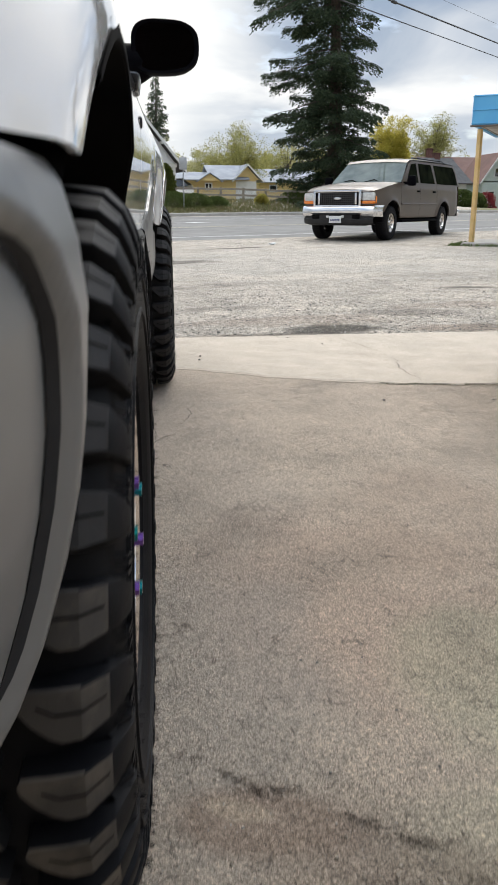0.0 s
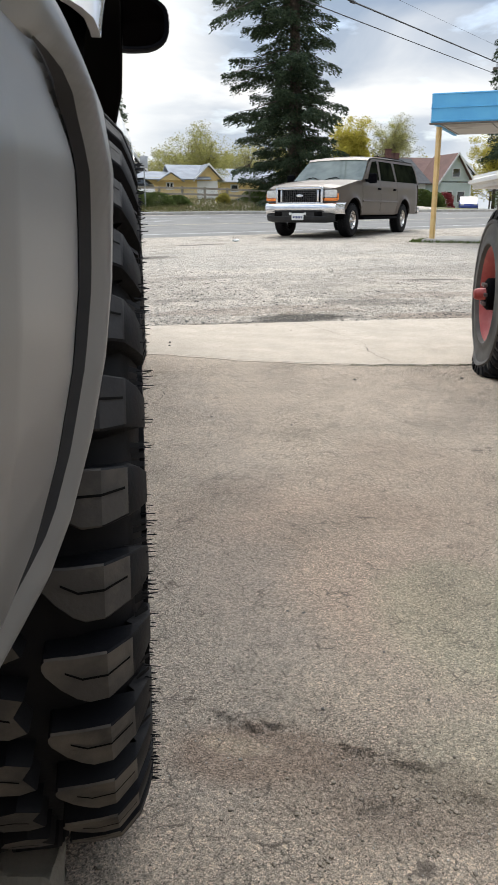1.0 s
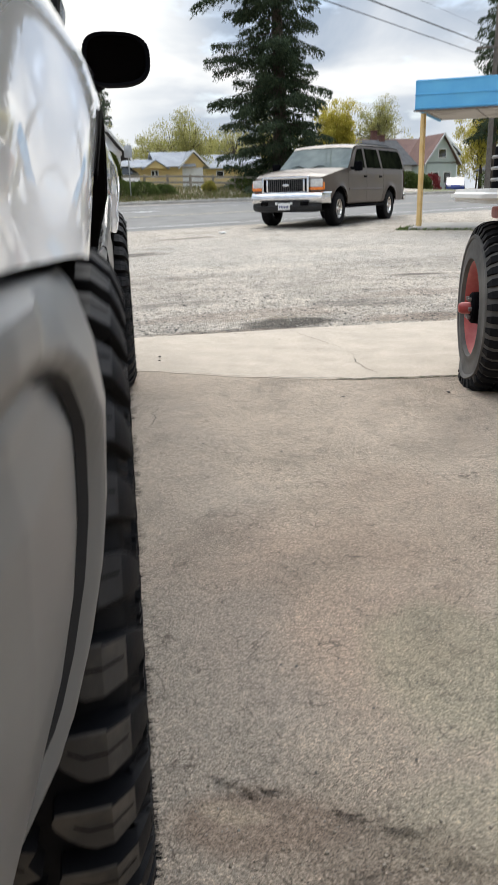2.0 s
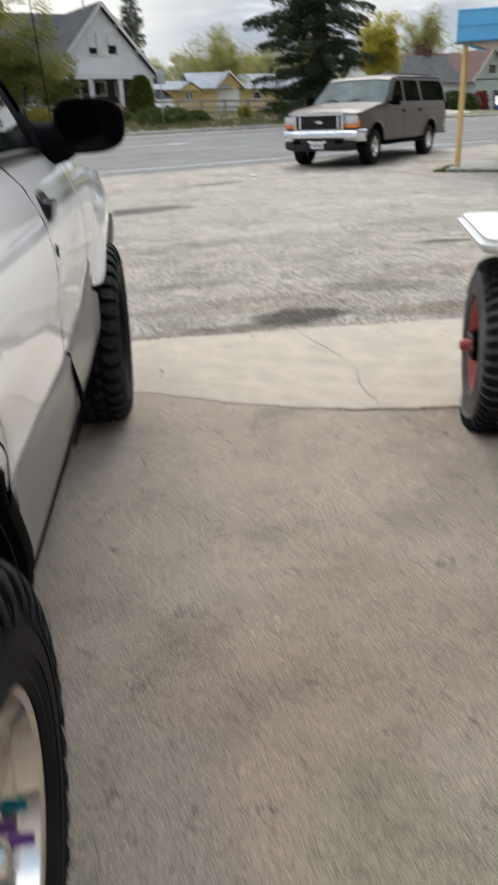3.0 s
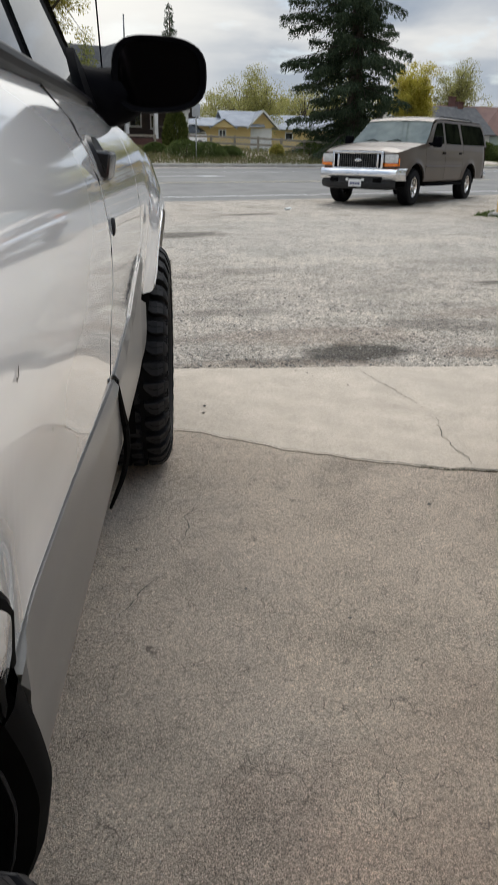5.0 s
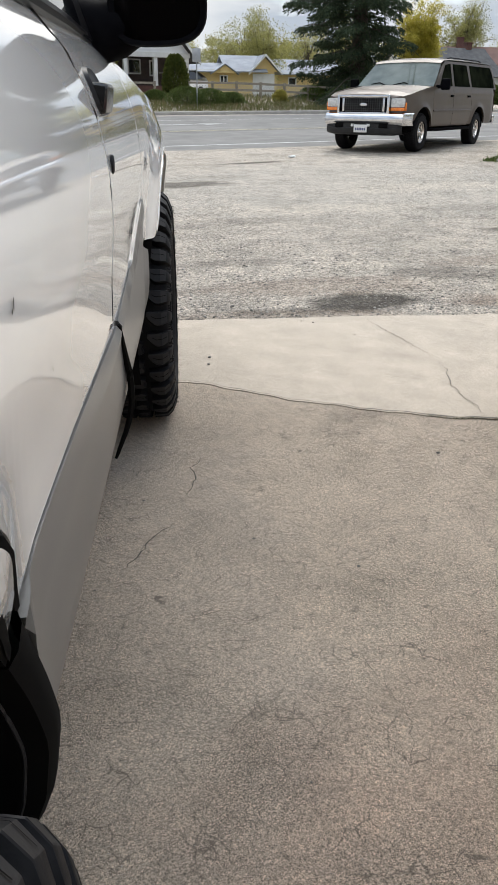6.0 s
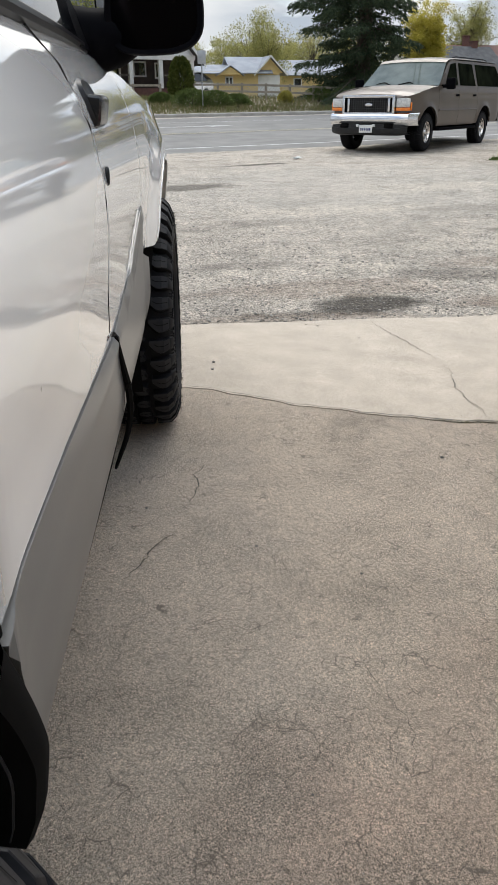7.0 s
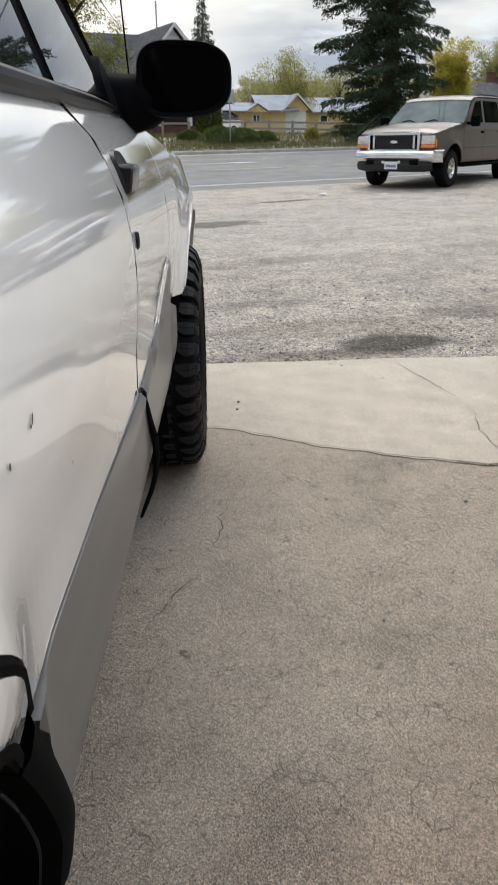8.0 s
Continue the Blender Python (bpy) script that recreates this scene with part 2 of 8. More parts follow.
def craze(m, cell, width, col, strength, seed):
    """Broken hairline cracks and small spalls in old concrete."""
    n, l = m.node_tree.nodes, m.node_tree.links
    b = n["Principled BSDF"]
    sock = b.inputs["Base Color"].links[0].from_socket
    tc = n.new("ShaderNodeTexCoord")
    mp = n.new("ShaderNodeMapping")
    mp.inputs["Location"].default_value = (seed, seed * 0.7, 0)
    l.new(tc.outputs["Object"], mp.inputs["Vector"])
    warp = n.new("ShaderNodeTexNoise")
    warp.inputs["Scale"].default_value, warp.inputs["Detail"].default_value = cell * 1.6, 6.0
    l.new(mp.outputs[0], warp.inputs["Vector"])
    push = n.new("ShaderNodeVectorMath")
    push.operation = "MULTIPLY_ADD"
    push.inputs[1].default_value = (0.5 / cell,) * 3
    l.new(warp.outputs["Color"], push.inputs[0])
    l.new(mp.outputs[0], push.inputs[2])
    v = n.new("ShaderNodeTexVoronoi")
    v.feature = "DISTANCE_TO_EDGE"
    v.inputs["Scale"].default_value = cell
    l.new(push.outputs[0], v.inputs["Vector"])
    line = n.new("ShaderNodeMapRange")
    line.inputs["From Min"].default_value, line.inputs["From Max"].default_value = width * cell * 0.4, width * cell
    line.inputs["To Min"].default_value, line.inputs["To Max"].default_value = strength, 0.0
    l.new(v.outputs["Distance"], line.inputs["Value"])
    gaps = n.new("ShaderNodeTexNoise")
    gaps.inputs["Scale"].default_value, gaps.inputs["Detail"].default_value = cell * 0.55, 5.0
    l.new(mp.outputs[0], gaps.inputs["Vector"])
    keep = n.new("ShaderNodeMapRange")
    keep.inputs["From Min"].default_value, keep.inputs["From Max"].default_value = 0.52, 0.62
    l.new(gaps.outputs["Fac"], keep.inputs["Value"])
    fac = n.new("ShaderNodeMath")
    fac.operation = "MULTIPLY"
    l.new(line.outputs[0], fac.inputs[0])
    l.new(keep.outputs[0], fac.inputs[1])
    x = n.new("ShaderNodeMix")
    x.data_type = "RGBA"
    x.inputs["B"].default_value = (*col, 1)
    l.new(fac.outputs[0], x.inputs["Factor"])
    l.new(sock, x.inputs["A"])
    l.new(x.outputs["Result"], b.inputs["Base Color"])


DARK_, PALE_, RUST_ = (0.085, 0.074, 0.06), (0.62, 0.55, 0.45), (0.27, 0.19, 0.135)
add_patches(M_LOT, [(1.08, 1.88, 0.36, 0.20, 0.15, DARK_, 0.92), (0.75, 1.66, 0.40, 0.10, 0.1, DARK_, 0.5), (3.0, 9.0, 5.5, 3.2, 0.3, (0.50, 0.46, 0.40), 0.45), (3.05, 4.75, 0.34, 0.13, 0.1, DARK_, 0.75), (-0.35, 8.6, 0.85, 0.40, 0.5, DARK_, 0.7),
                    (1.0, 12.3, 0.7, 0.14, 0.5, DARK_, 0.8), (1.25, 2.95, 0.34, 0.20, 0.2, PALE_, 0.45), (2.3, 3.9, 0.8, 0.25, 0.2, PALE_, 0.3),
                    (1.9, 2.7, 0.5, 0.2, 0.1, DARK_, 0.35), (0.35, 3.1, 0.45, 0.14, 0.1, DARK_, 0.3), (2.2, 1.9, 0.6, 0.18, 0.0, RUST_, 0.5), (0.9, 2.3, 0.9, 0.25, 0.1, RUST_, 0.35), (2.6, 3.2, 0.9, 0.22, 0.15, RUST_, 0.3), (0.2, 5.2, 0.9, 0.3, 0.3, DARK_, 0.22), (3.4, 6.4, 1.2, 0.3, 0.2, DARK_, 0.22),
                    # last patch: the wagon's shade painted on the lot beneath it
                    (0.6, 1.55, 0.7, 0.12, 0.05, RUST_, 0.3), (3.2, 8.5, 1.6, 0.5, 0.4, PALE_, 0.4), (1.6, 6.3, 1.4, 0.4, 0.2, PALE_, 0.4), (4.5, 15.9, 2.2, 1.1, 0.9, DARK_, 0.45)])
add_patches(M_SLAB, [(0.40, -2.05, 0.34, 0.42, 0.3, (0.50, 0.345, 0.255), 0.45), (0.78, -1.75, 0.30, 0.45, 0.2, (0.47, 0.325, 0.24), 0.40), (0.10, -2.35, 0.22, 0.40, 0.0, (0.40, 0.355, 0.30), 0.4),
                     (0.60, -2.40, 0.17, 0.26, 0.2, (0.45, 0.44, 0.29), 0.40), (0.50, -2.74, 0.16, 0.10, 0.2, (0.42, 0.40, 0.28), 0.4), (0.9, -1.9, 0.45, 0.6, 0.4, (0.36, 0.32, 0.25), 0.25),
                     # first patch here: slab darker in a strip along the car's side
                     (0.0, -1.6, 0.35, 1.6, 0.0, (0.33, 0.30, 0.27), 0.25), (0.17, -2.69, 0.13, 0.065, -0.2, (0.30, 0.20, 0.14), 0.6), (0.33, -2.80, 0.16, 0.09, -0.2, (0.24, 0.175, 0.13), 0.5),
                     (0.14, -2.665, 0.05, 0.022, -0.3, (0.56, 0.45, 0.33), 0.6), (0.75, -2.95, 0.4, 0.25, 0.3, (0.22, 0.185, 0.15), 0.4)])
aggregate(M_SLAB, 600.0, 0.46, 300.0, (0.105, 0.088, 0.070), 1.0, 0.016, 120.0, (0.738, 0.785), 0.24, (0.66, 0.58, 0.48))
craze(M_SLAB, 26.0, 0.0013, (0.15, 0.12, 0.098), 0.8, 3.0)
craze(M_SLAB, 9.0, 0.0014, (0.14, 0.115, 0.092), 0.65, 8.0)
aggregate(M_SLAB2, 560.0, 0.22, 280.0, (0.20, 0.168, 0.13), 0.4, 0.008, 60.0, (0.745, 0.82), 0.40, (0.60, 0.53, 0.44))
aggregate(M_LOT, 95.0, 0.40, 58.0, (0.070, 0.062, 0.052), 1.0, 0.032, 24.0, (0.745, 0.79), 0.5, (0.60, 0.54, 0.46))
M_ROAD = material("grey asphalt road", (0.245, 0.236, 0.222), 0.95, spec=0.12, col2=(0.19, 0.183, 0.173), scale=1.4, detail=8,
                  col3=(0.29, 0.279, 0.263), scale3=0.25, amount3=0.6, bump=0.5, bump_scale=120, dist=0.01)
M_CRACK = material("dark crack", (0.075, 0.066, 0.055), 0.95, col2=(0.14, 0.125, 0.10), scale=60)
M_LINE = material("worn white road paint", (0.62, 0.62, 0.60), 0.7, col2=(0.36, 0.36, 0.35), scale=6, detail=8, low=0.5, high=0.75)
M_YLINE = material("worn yellow road paint", (0.50, 0.45, 0.30), 0.7, col2=(0.27, 0.26, 0.23), scale=5, detail=8, low=0.45, high=0.7)
M_KERB = material("concrete kerb", (0.40, 0.385, 0.35), 0.9, col2=(0.30, 0.285, 0.26), scale=3, bump=0.4, bump_scale=40)
M_STONE = material("grey gravel stone", (0.26, 0.245, 0.22), 0.9, col2=(0.16, 0.15, 0.135), scale=40, rand=0.35)
M_LAWN = material("dry spring grass", (0.115, 0.125, 0.05), 0.95, col2=(0.20, 0.165, 0.09), scale=0.8, detail=8,
                  col3=(0.075, 0.10, 0.035), scale3=0.3, amount3=0.7, bump=0.8, bump_scale=9, dist=0.08)
M_WHITE = material("white car paint", (0.85, 0.835, 0.82), 0.07, col2=(0.82, 0.805, 0.79), scale=2.5, coat=1.0,
                   bump=0.006, bump_scale=2.2, dist=0.03)
M_GREYP = material("grey painted plastic", (0.135, 0.134, 0.132), 0.28, metal=0.25, col2=(0.125, 0.124, 0.121), scale=5,
                   bump=0.03, bump_scale=400, dist=0.001)
# same grey plastic as the cladding, painted lighter for the bumper's light
M_BUMPER = material("lightened grey plastic", (0.168, 0.170, 0.170), 0.34, metal=0.3, col2=(0.156, 0.158, 0.158), scale=4, bump=0.03, bump_scale=400, dist=0.001)
M_GROOVE_SHADE = material("dark groove shade", (0.018, 0.018, 0.020), 0.6, col2=(0.026, 0.026, 0.027), scale=20, spec=0.2)
M_BLACKP = material("black textured plastic", (0.003, 0.003, 0.004), 0.55, col2=(0.005, 0.005, 0.006), scale=30, spec=0.01, bump=0.12, bump_scale=500, dist=0.001)
M_LINER = material("dirty black wheel liner", (0.0035, 0.0035, 0.004), 0.9, col2=(0.008, 0.0075, 0.007), scale=6, spec=0.05)
M_RUBBER = material("black tyre rubber", (0.005, 0.005, 0.0065), 0.6, spec=0.12, col2=(0.010, 0.010, 0.011), scale=14, bump=0.15, bump_scale=180, dist=0.002)
M_TREAD = material("dusty tyre tread", (0.042, 0.037, 0.032), 0.8, col2=(0.112, 0.094, 0.073), scale=16, detail=7, low=0.45, high=0.72,
                   bump=0.3, bump_scale=160, dist=0.002)
M_CHROME = material("polished alloy", (0.75, 0.72, 0.69), 0.10, metal=1.0, col2=(0.66, 0.63, 0.60), scale=4, rough2=0.2)
M_CHROME2 = material("bright chrome", (0.72, 0.73, 0.75), 0.09, metal=1.0, col2=(0.62, 0.63, 0.65), scale=5, rough2=0.18)
M_STEEL = material("dull steel", (0.30, 0.30, 0.30), 0.42, metal=0.9, col2=(0.20, 0.195, 0.19), scale=8)
M_BEZEL = material("satin grey plastic", (0.022, 0.022, 0.024), 0.45, spec=0.2, col2=(0.016, 0.016, 0.018), scale=30)
M_FLAP = material("glossy black plastic", (0.010, 0.010, 0.011), 0.22, col2=(0.014, 0.014, 0.015), scale=30)
M_GLASS = material("dark tinted glass", (0.012, 0.014, 0.015), 0.015, ior=1.6, spec=0.8, col2=(0.016, 0.018, 0.018), scale=0.7)
M_TAUPE = material("taupe metallic paint", (0.086, 0.064, 0.049), 0.46, metal=0.12, col2=(0.074, 0.056, 0.043), scale=2, coat=0.22)
M_GLASSF = material("windscreen glass", (0.13, 0.15, 0.13), 0.05, spec=0.5, col2=(0.065, 0.08, 0.07), scale=1.7)
M_GLASSW = material("dark wagon glass", (0.004, 0.005, 0.004), 0.5, spec=0.0, col2=(0.014, 0.017, 0.010), scale=2.2, detail=4)
M_LENS = material("clear lamp lens", (0.62, 0.62, 0.60), 0.08, coat=1.0, col2=(0.42, 0.42, 0.41), scale=22)
M_AMBER = material("amber lens", (0.72, 0.22, 0.02), 0.15, coat=1.0, col2=(0.70, 0.15, 0.01), scale=30)
M_OLDTYRE = material("grey perished rubber", (0.085, 0.082, 0.078), 0.75, spec=0.2, col2=(0.15, 0.143, 0.132), scale=6, detail=8, bump=0.2, bump_scale=60, dist=0.004)
M_RED = material("faded red paint", (0.34, 0.05, 0.045), 0.5, col2=(0.50, 0.14, 0.11), scale=7, detail=8, low=0.42, high=0.7, bump=0.1, bump_scale=40)
M_WEATHER = material("weathered white paint", (0.72, 0.71, 0.68), 0.6, col2=(0.52, 0.50, 0.46), scale=5, detail=8, low=0.5, high=0.75)
M_BLUE = material("blue painted metal", (0.085, 0.34, 0.62), 0.45, col2=(0.11, 0.40, 0.66), scale=2.5, detail=8, bump=0.05, bump_scale=20)
M_SOFFIT = material("peeling soffit board", (0.50, 0.46, 0.41), 0.8, col2=(0.24, 0.20, 0.165), scale=1.3, detail=9, low=0.5, high=0.7)
M_POST = material("yellow painted wood post", (0.60, 0.40, 0.15), 0.6, col2=(0.66, 0.47, 0.22), scale=6, detail=8, bump=0.1, bump_scale=30)
M_SIDING = material("white lap siding", (0.80, 0.81, 0.82), 0.65, col2=(0.72, 0.73, 0.74), scale=0.9, detail=8)
M_TRIM = material("white painted trim", (0.72, 0.72, 0.70), 0.6, col2=(0.62, 0.62, 0.60), scale=2)
M_SHINGLE = material("grey asphalt shingles", (0.085, 0.085, 0.088), 0.95, spec=0.1, col2=(0.12, 0.12, 0.12), scale=2.2, detail=8, bump=0.4, bump_scale=7, dist=0.03)
M_SHINGLE2 = material("pale grey roofing", (0.34, 0.36, 0.39), 0.8, col2=(0.27, 0.285, 0.31), scale=1.2, detail=8, spec=0.15, bump=0.3, bump_scale=6, dist=0.03)
M_REDROOF = material("brown red shingles", (0.215, 0.125, 0.105), 0.9, col2=(0.165, 0.10, 0.085), scale=1.6, detail=8, bump=0.5, bump_scale=6, dist=0.03)
M_YELLOW = material("yellow siding", (0.70, 0.53, 0.24), 0.7, col2=(0.62, 0.47, 0.21), scale=0.8, detail=8)
M_DARKW = material("dark brown cladding", (0.045, 0.035, 0.032), 0.8, col2=(0.075, 0.055, 0.048), scale=2)
M_BRICK = material("dull red brick", (0.13, 0.06, 0.048), 0.9, col2=(0.09, 0.045, 0.038), scale=5, bump=0.5, bump_scale=12)
M_GREENW = material("pale green siding", (0.50, 0.56, 0.53), 0.7, col2=(0.44, 0.50, 0.47), scale=0.9)
M_WOOD = material("weathered grey wood", (0.155, 0.135, 0.115), 0.85, col2=(0.095, 0.082, 0.07), scale=6, bump=0.3, bump_scale=30)
M_FENCE = material("pale weathered fence wood", (0.29, 0.255, 0.205), 0.85, col2=(0.20, 0.175, 0.14), scale=6, bump=0.3, bump_scale=30)
M_BARK = material("brown bark", (0.085, 0.066, 0.05), 0.95, col2=(0.045, 0.036, 0.028), scale=6, bump=0.8, bump_scale=14, dist=0.05)
M_WIRE = material("black cable", (0.02, 0.02, 0.022), 0.6, col2=(0.03, 0.03, 0.03), scale=10)
M_GALV = material("galvanised steel", (0.42, 0.43, 0.44), 0.45, metal=0.8, col2=(0.34, 0.35, 0.36), scale=6)
M_SPRUCE = foliage("dark spruce needles", (0.026, 0.043, 0.026), (0.070, 0.092, 0.046), 0.25)
M_LEAF = foliage("fresh olive leaves", (0.22, 0.21, 0.055), (0.52, 0.45, 0.12), 0.6)
M_LEAFY = foliage("bright yellow green leaves", (0.36, 0.33, 0.05), (0.56, 0.47, 0.10), 0.55)
M_LEAFP = foliage("pale spring leaves", (0.26, 0.26, 0.085), (0.42, 0.39, 0.15), 0.5)
M_BUSH = foliage("green shrub leaves", (0.06, 0.095, 0.026), (0.13, 0.16, 0.05), 0.3)
M_DRYG = foliage("dry grass blades", (0.20, 0.165, 0.085), (0.115, 0.135, 0.045), 0.3)
M_ARBOR = foliage("arborvitae green", (0.055, 0.075, 0.016), (0.115, 0.13, 0.03), 0.2)


# ---- mesh helpers ----
def mesh_of(name, verts, faces, mat, smooth=True, sharp=35):
    me = bpy.data.meshes.new(name)
    me.from_pydata([tuple(v) for v in verts], [], [tuple(f) for f in faces])
    me.materials.append(mat)
    if smooth:
        me.shade_smooth()
        if sharp:
            me.set_sharp_from_angle(angle=radians(sharp))
    me.update()
    return me


def part(name, shape, mat, parent, label="", smooth=True, sharp=35, category="", kind=""):
    """One mesh object from a bmesh, or from (verts, faces), under a thing or a part."""
    if isinstance(shape, bmesh.types.BMesh):
        me = bpy.data.meshes.new(name)
        shape.to_mesh(me)
        shape.free()
        me.materials.append(mat)
        if smooth:
            me.shade_smooth()
            if sharp:
                me.set_sharp_from_angle(angle=radians(sharp))
    elif isinstance(shape, bpy.types.Mesh):
        me = shape
    else:
        me = mesh_of(name, shape[0], shape[1], mat, smooth, sharp)
    ob = new(name, me)
    ob.parent = parent
    return tagged(ob, label, category, "", kind)


def thing(name, label, category, m=None, group="", kind=""):
    ob = new(name)
    ob.empty_display_size = 0.2
    if m is not None:
        ob.matrix_basis = m
    return tagged(ob, label, category, group, kind)


def bm_box(size, at=(0, 0, 0), bevel=0.0, rot=(0, 0, 0), bm=None, segs=2):
    """A bevelled box, added to bm if one is given."""
    one = bmesh.new()
    bmesh.ops.create_cube(one, size=1.0)
    bmesh.ops.scale(one, vec=size, verts=one.verts)
    if bevel:
        bmesh.ops.bevel(one, geom=one.edges[:], offset=bevel, segments=segs, profile=0.6, affect="EDGES")
    bmesh.ops.transform(one, matrix=pose(*at, *rot), verts=one.verts)
    return join_bm(bm, one)


def join_bm(bm, one):
    if bm is None:
        return one
    me = bpy.data.meshes.new("tmp")
    one.to_mesh(me)
    one.free()
    bm.from_mesh(me)
    bpy.data.meshes.remove(me)
    return bm


def bm_tube(a, b, r, r2=None, segs=10, bm=None, caps=True):
    """A round bar from a to b."""
    a, b = Vector(a), Vector(b)
    one = bmesh.new()
    bmesh.ops.create_cone(one, cap_ends=caps, segments=segs, radius1=r, radius2=r if r2 is None else r2, depth=(b - a).length)
    q = (b - a).to_track_quat("Z", "Y").to_matrix().to_4x4()
    bmesh.ops.transform(one, matrix=Matrix.Translation((a + b) / 2) @ q, verts=one.verts)
    return join_bm(bm, one)


def tube_path(points, radii, segs=7, close=True):
    """Verts and faces of a tube along points."""
    pts = [Vector(p) for p in points]
    verts, faces = [], []
    side = None
    for i, p in enumerate(pts):
        d = (pts[min(i + 1, len(pts) - 1)] - pts[max(i - 1, 0)]).normalized()
        ref = Vector((0, 0, 1)) if abs(d.z) < 0.9 else Vector((1, 0, 0))
        u = d.cross(ref).normalized()
        v = d.cross(u)
        for k in range(segs):
            a = 2 * math.pi * k / segs
            verts.append(p + radii[i] * (math.cos(a) * u + math.sin(a) * v))
    for i in range(len(pts) - 1):
        for k in range(segs):
            k2 = (k + 1) % segs
            faces.append((i * segs + k, i * segs + k2, (i + 1) * segs + k2, (i + 1) * segs + k))
    if close:
        faces.append(tuple(range(segs - 1, -1, -1)))
        faces.append(tuple(range((len(pts) - 1) * segs, len(pts) * segs)))
    return verts, faces


def revolve(profile, segs=64, axis="X", closed=False):
    """Verts and faces of a profile of (along, radius) turned round the axis X."""
    verts, faces = [], []
    k = len(profile)
    for i in range(segs):
        a = 2 * math.pi * i / segs
        for along, r in profile:
            verts.append((along, r * math.cos(a), r * math.sin(a)))
    for i in range(segs):
        j = (i + 1) % segs
        for n in range(k if closed else k - 1):
            n2 = (n + 1) % k
            faces.append((i * k + n, j * k + n, j * k + n2, i * k + n2))
    return verts, faces


def merge(*shapes):
    verts, faces = [], []
    for v, f in shapes:
        o = len(verts)
        verts += list(v)
        faces += [tuple(i + o for i in q) for q in f]
    return verts, faces


def inside(y, z, outline):
    hit = False
    n = len(outline)
    for i in range(n):
        (y1, z1), (y2, z2) = outline[i], outline[(i + 1) % n]
        if (z1 > z) != (z2 > z) and y < (y2 - y1) * (z - z1) / (z2 - z1) + y1:
            hit = not hit
    return hit


def nearest(y, z, line, closed=True):
    best = None
    n = len(line)
    for i in range(n if closed else n - 1):
        (y1, z1), (y2, z2) = line[i], line[(i + 1) % n]
        dy, dz = y2 - y1, z2 - z1
        k = dy * dy + dz * dz
        t = 0 if k == 0 else max(0, min(1, ((y - y1) * dy + (z - z1) * dz) / k))
        py, pz = y1 + t * dy, z1 + t * dz
        d = (py - y) ** 2 + (pz - z) ** 2
        if best is None or d < best[0]:
            best = (d, py, pz)
    return math.sqrt(best[0]), best[1], best[2]


def arc(cy, cz, r, a0, a1, n=14):
    return [(cy + r * math.cos(radians(a0 + (a1 - a0) * i / (n - 1))), cz + r * math.sin(radians(a0 + (a1 - a0) * i / (n - 1)))) for i in range(n)]


def panel(outline, depth_at, step=0.03, rim=0.014, flip=False):
    """A pressed panel: the outline in (y, z) filled with a fine grid, x from depth_at(y, z), its rim turned inwards (-x)."""
    ys, zs = [p[0] for p in outline], [p[1] for p in outline]
    y0, z0 = min(ys), min(zs)
    ny, nz = max(2, int((max(ys) - y0) / step + 0.999)), max(2, int((max(zs) - z0) / step + 0.999))
    sy, sz = (max(ys) - y0) / ny, (max(zs) - z0) / nz
    cells = {(i, j) for i in range(ny) for j in range(nz) if inside(y0 + (i + 0.5) * sy, z0 + (j + 0.5) * sz, outline)}
    index, verts, faces = {}, [], []
    border = {}

    def vert(i, j):
        if (i, j) not in index:
            around = [(i - 1, j - 1), (i, j - 1), (i - 1, j), (i, j)]
            y, z = y0 + i * sy, z0 + j * sz
            if not all(c in cells for c in around):
                _, y, z = nearest(y, z, outline)
            index[(i, j)] = len(verts)
            verts.append((depth_at(y, z), y, z))
        return index[(i, j)]

    for i, j in sorted(cells):
        f = [vert(i, j), vert(i + 1, j), vert(i + 1, j + 1), vert(i, j + 1)]
        faces.append(f)
        for k in range(4):
            e = (f[k], f[(k + 1) % 4])
            key = (min(e), max(e))
            border[key] = None if key in border else e
    if rim:
        inner = {}
        for e in [b for b in border.values() if b]:
            for v in e:
                if v not in inner:
                    inner[v] = len(verts)
                    x, y, z = verts[v]
                    verts.append((x - rim, y, z))
            faces.append((e[1], e[0], inner[e[0]], inner[e[1]]))
    if flip:
        faces = [tuple(reversed(f)) for f in faces]
    return verts, faces


def mirrored(shape, centre):
    """The same shape on the other side of the plane x = centre."""
    return [(2 * centre - v[0], v[1], v[2]) for v in shape[0]], [tuple(reversed(f)) for f in shape[1]]


def sheet(nu, nv, at):
    """A grid surface: at(u, v) with u, v from 0 to 1."""
    verts = [at(i / nu, j / nv) for i in range(nu + 1) for j in range(nv + 1)]
    faces = [(i * (nv + 1) + j, (i + 1) * (nv + 1) + j, (i + 1) * (nv + 1) + j + 1, i * (nv + 1) + j + 1) for i in range(nu) for j in range(nv)]
    return verts, faces


def lerp_table(table, t):
    """Smooth reading of a table of (key, value)."""
    if t <= table[0][0]:
        return table[0][1]
    for (a, va), (b, vb) in zip(table, table[1:]):
        if t <= b:
            k = (t - a) / (b - a)
            return va + (vb - va) * k
    return table[-1][1]


def bump_at(d, width):
    return math.exp(-(d / width) ** 2)


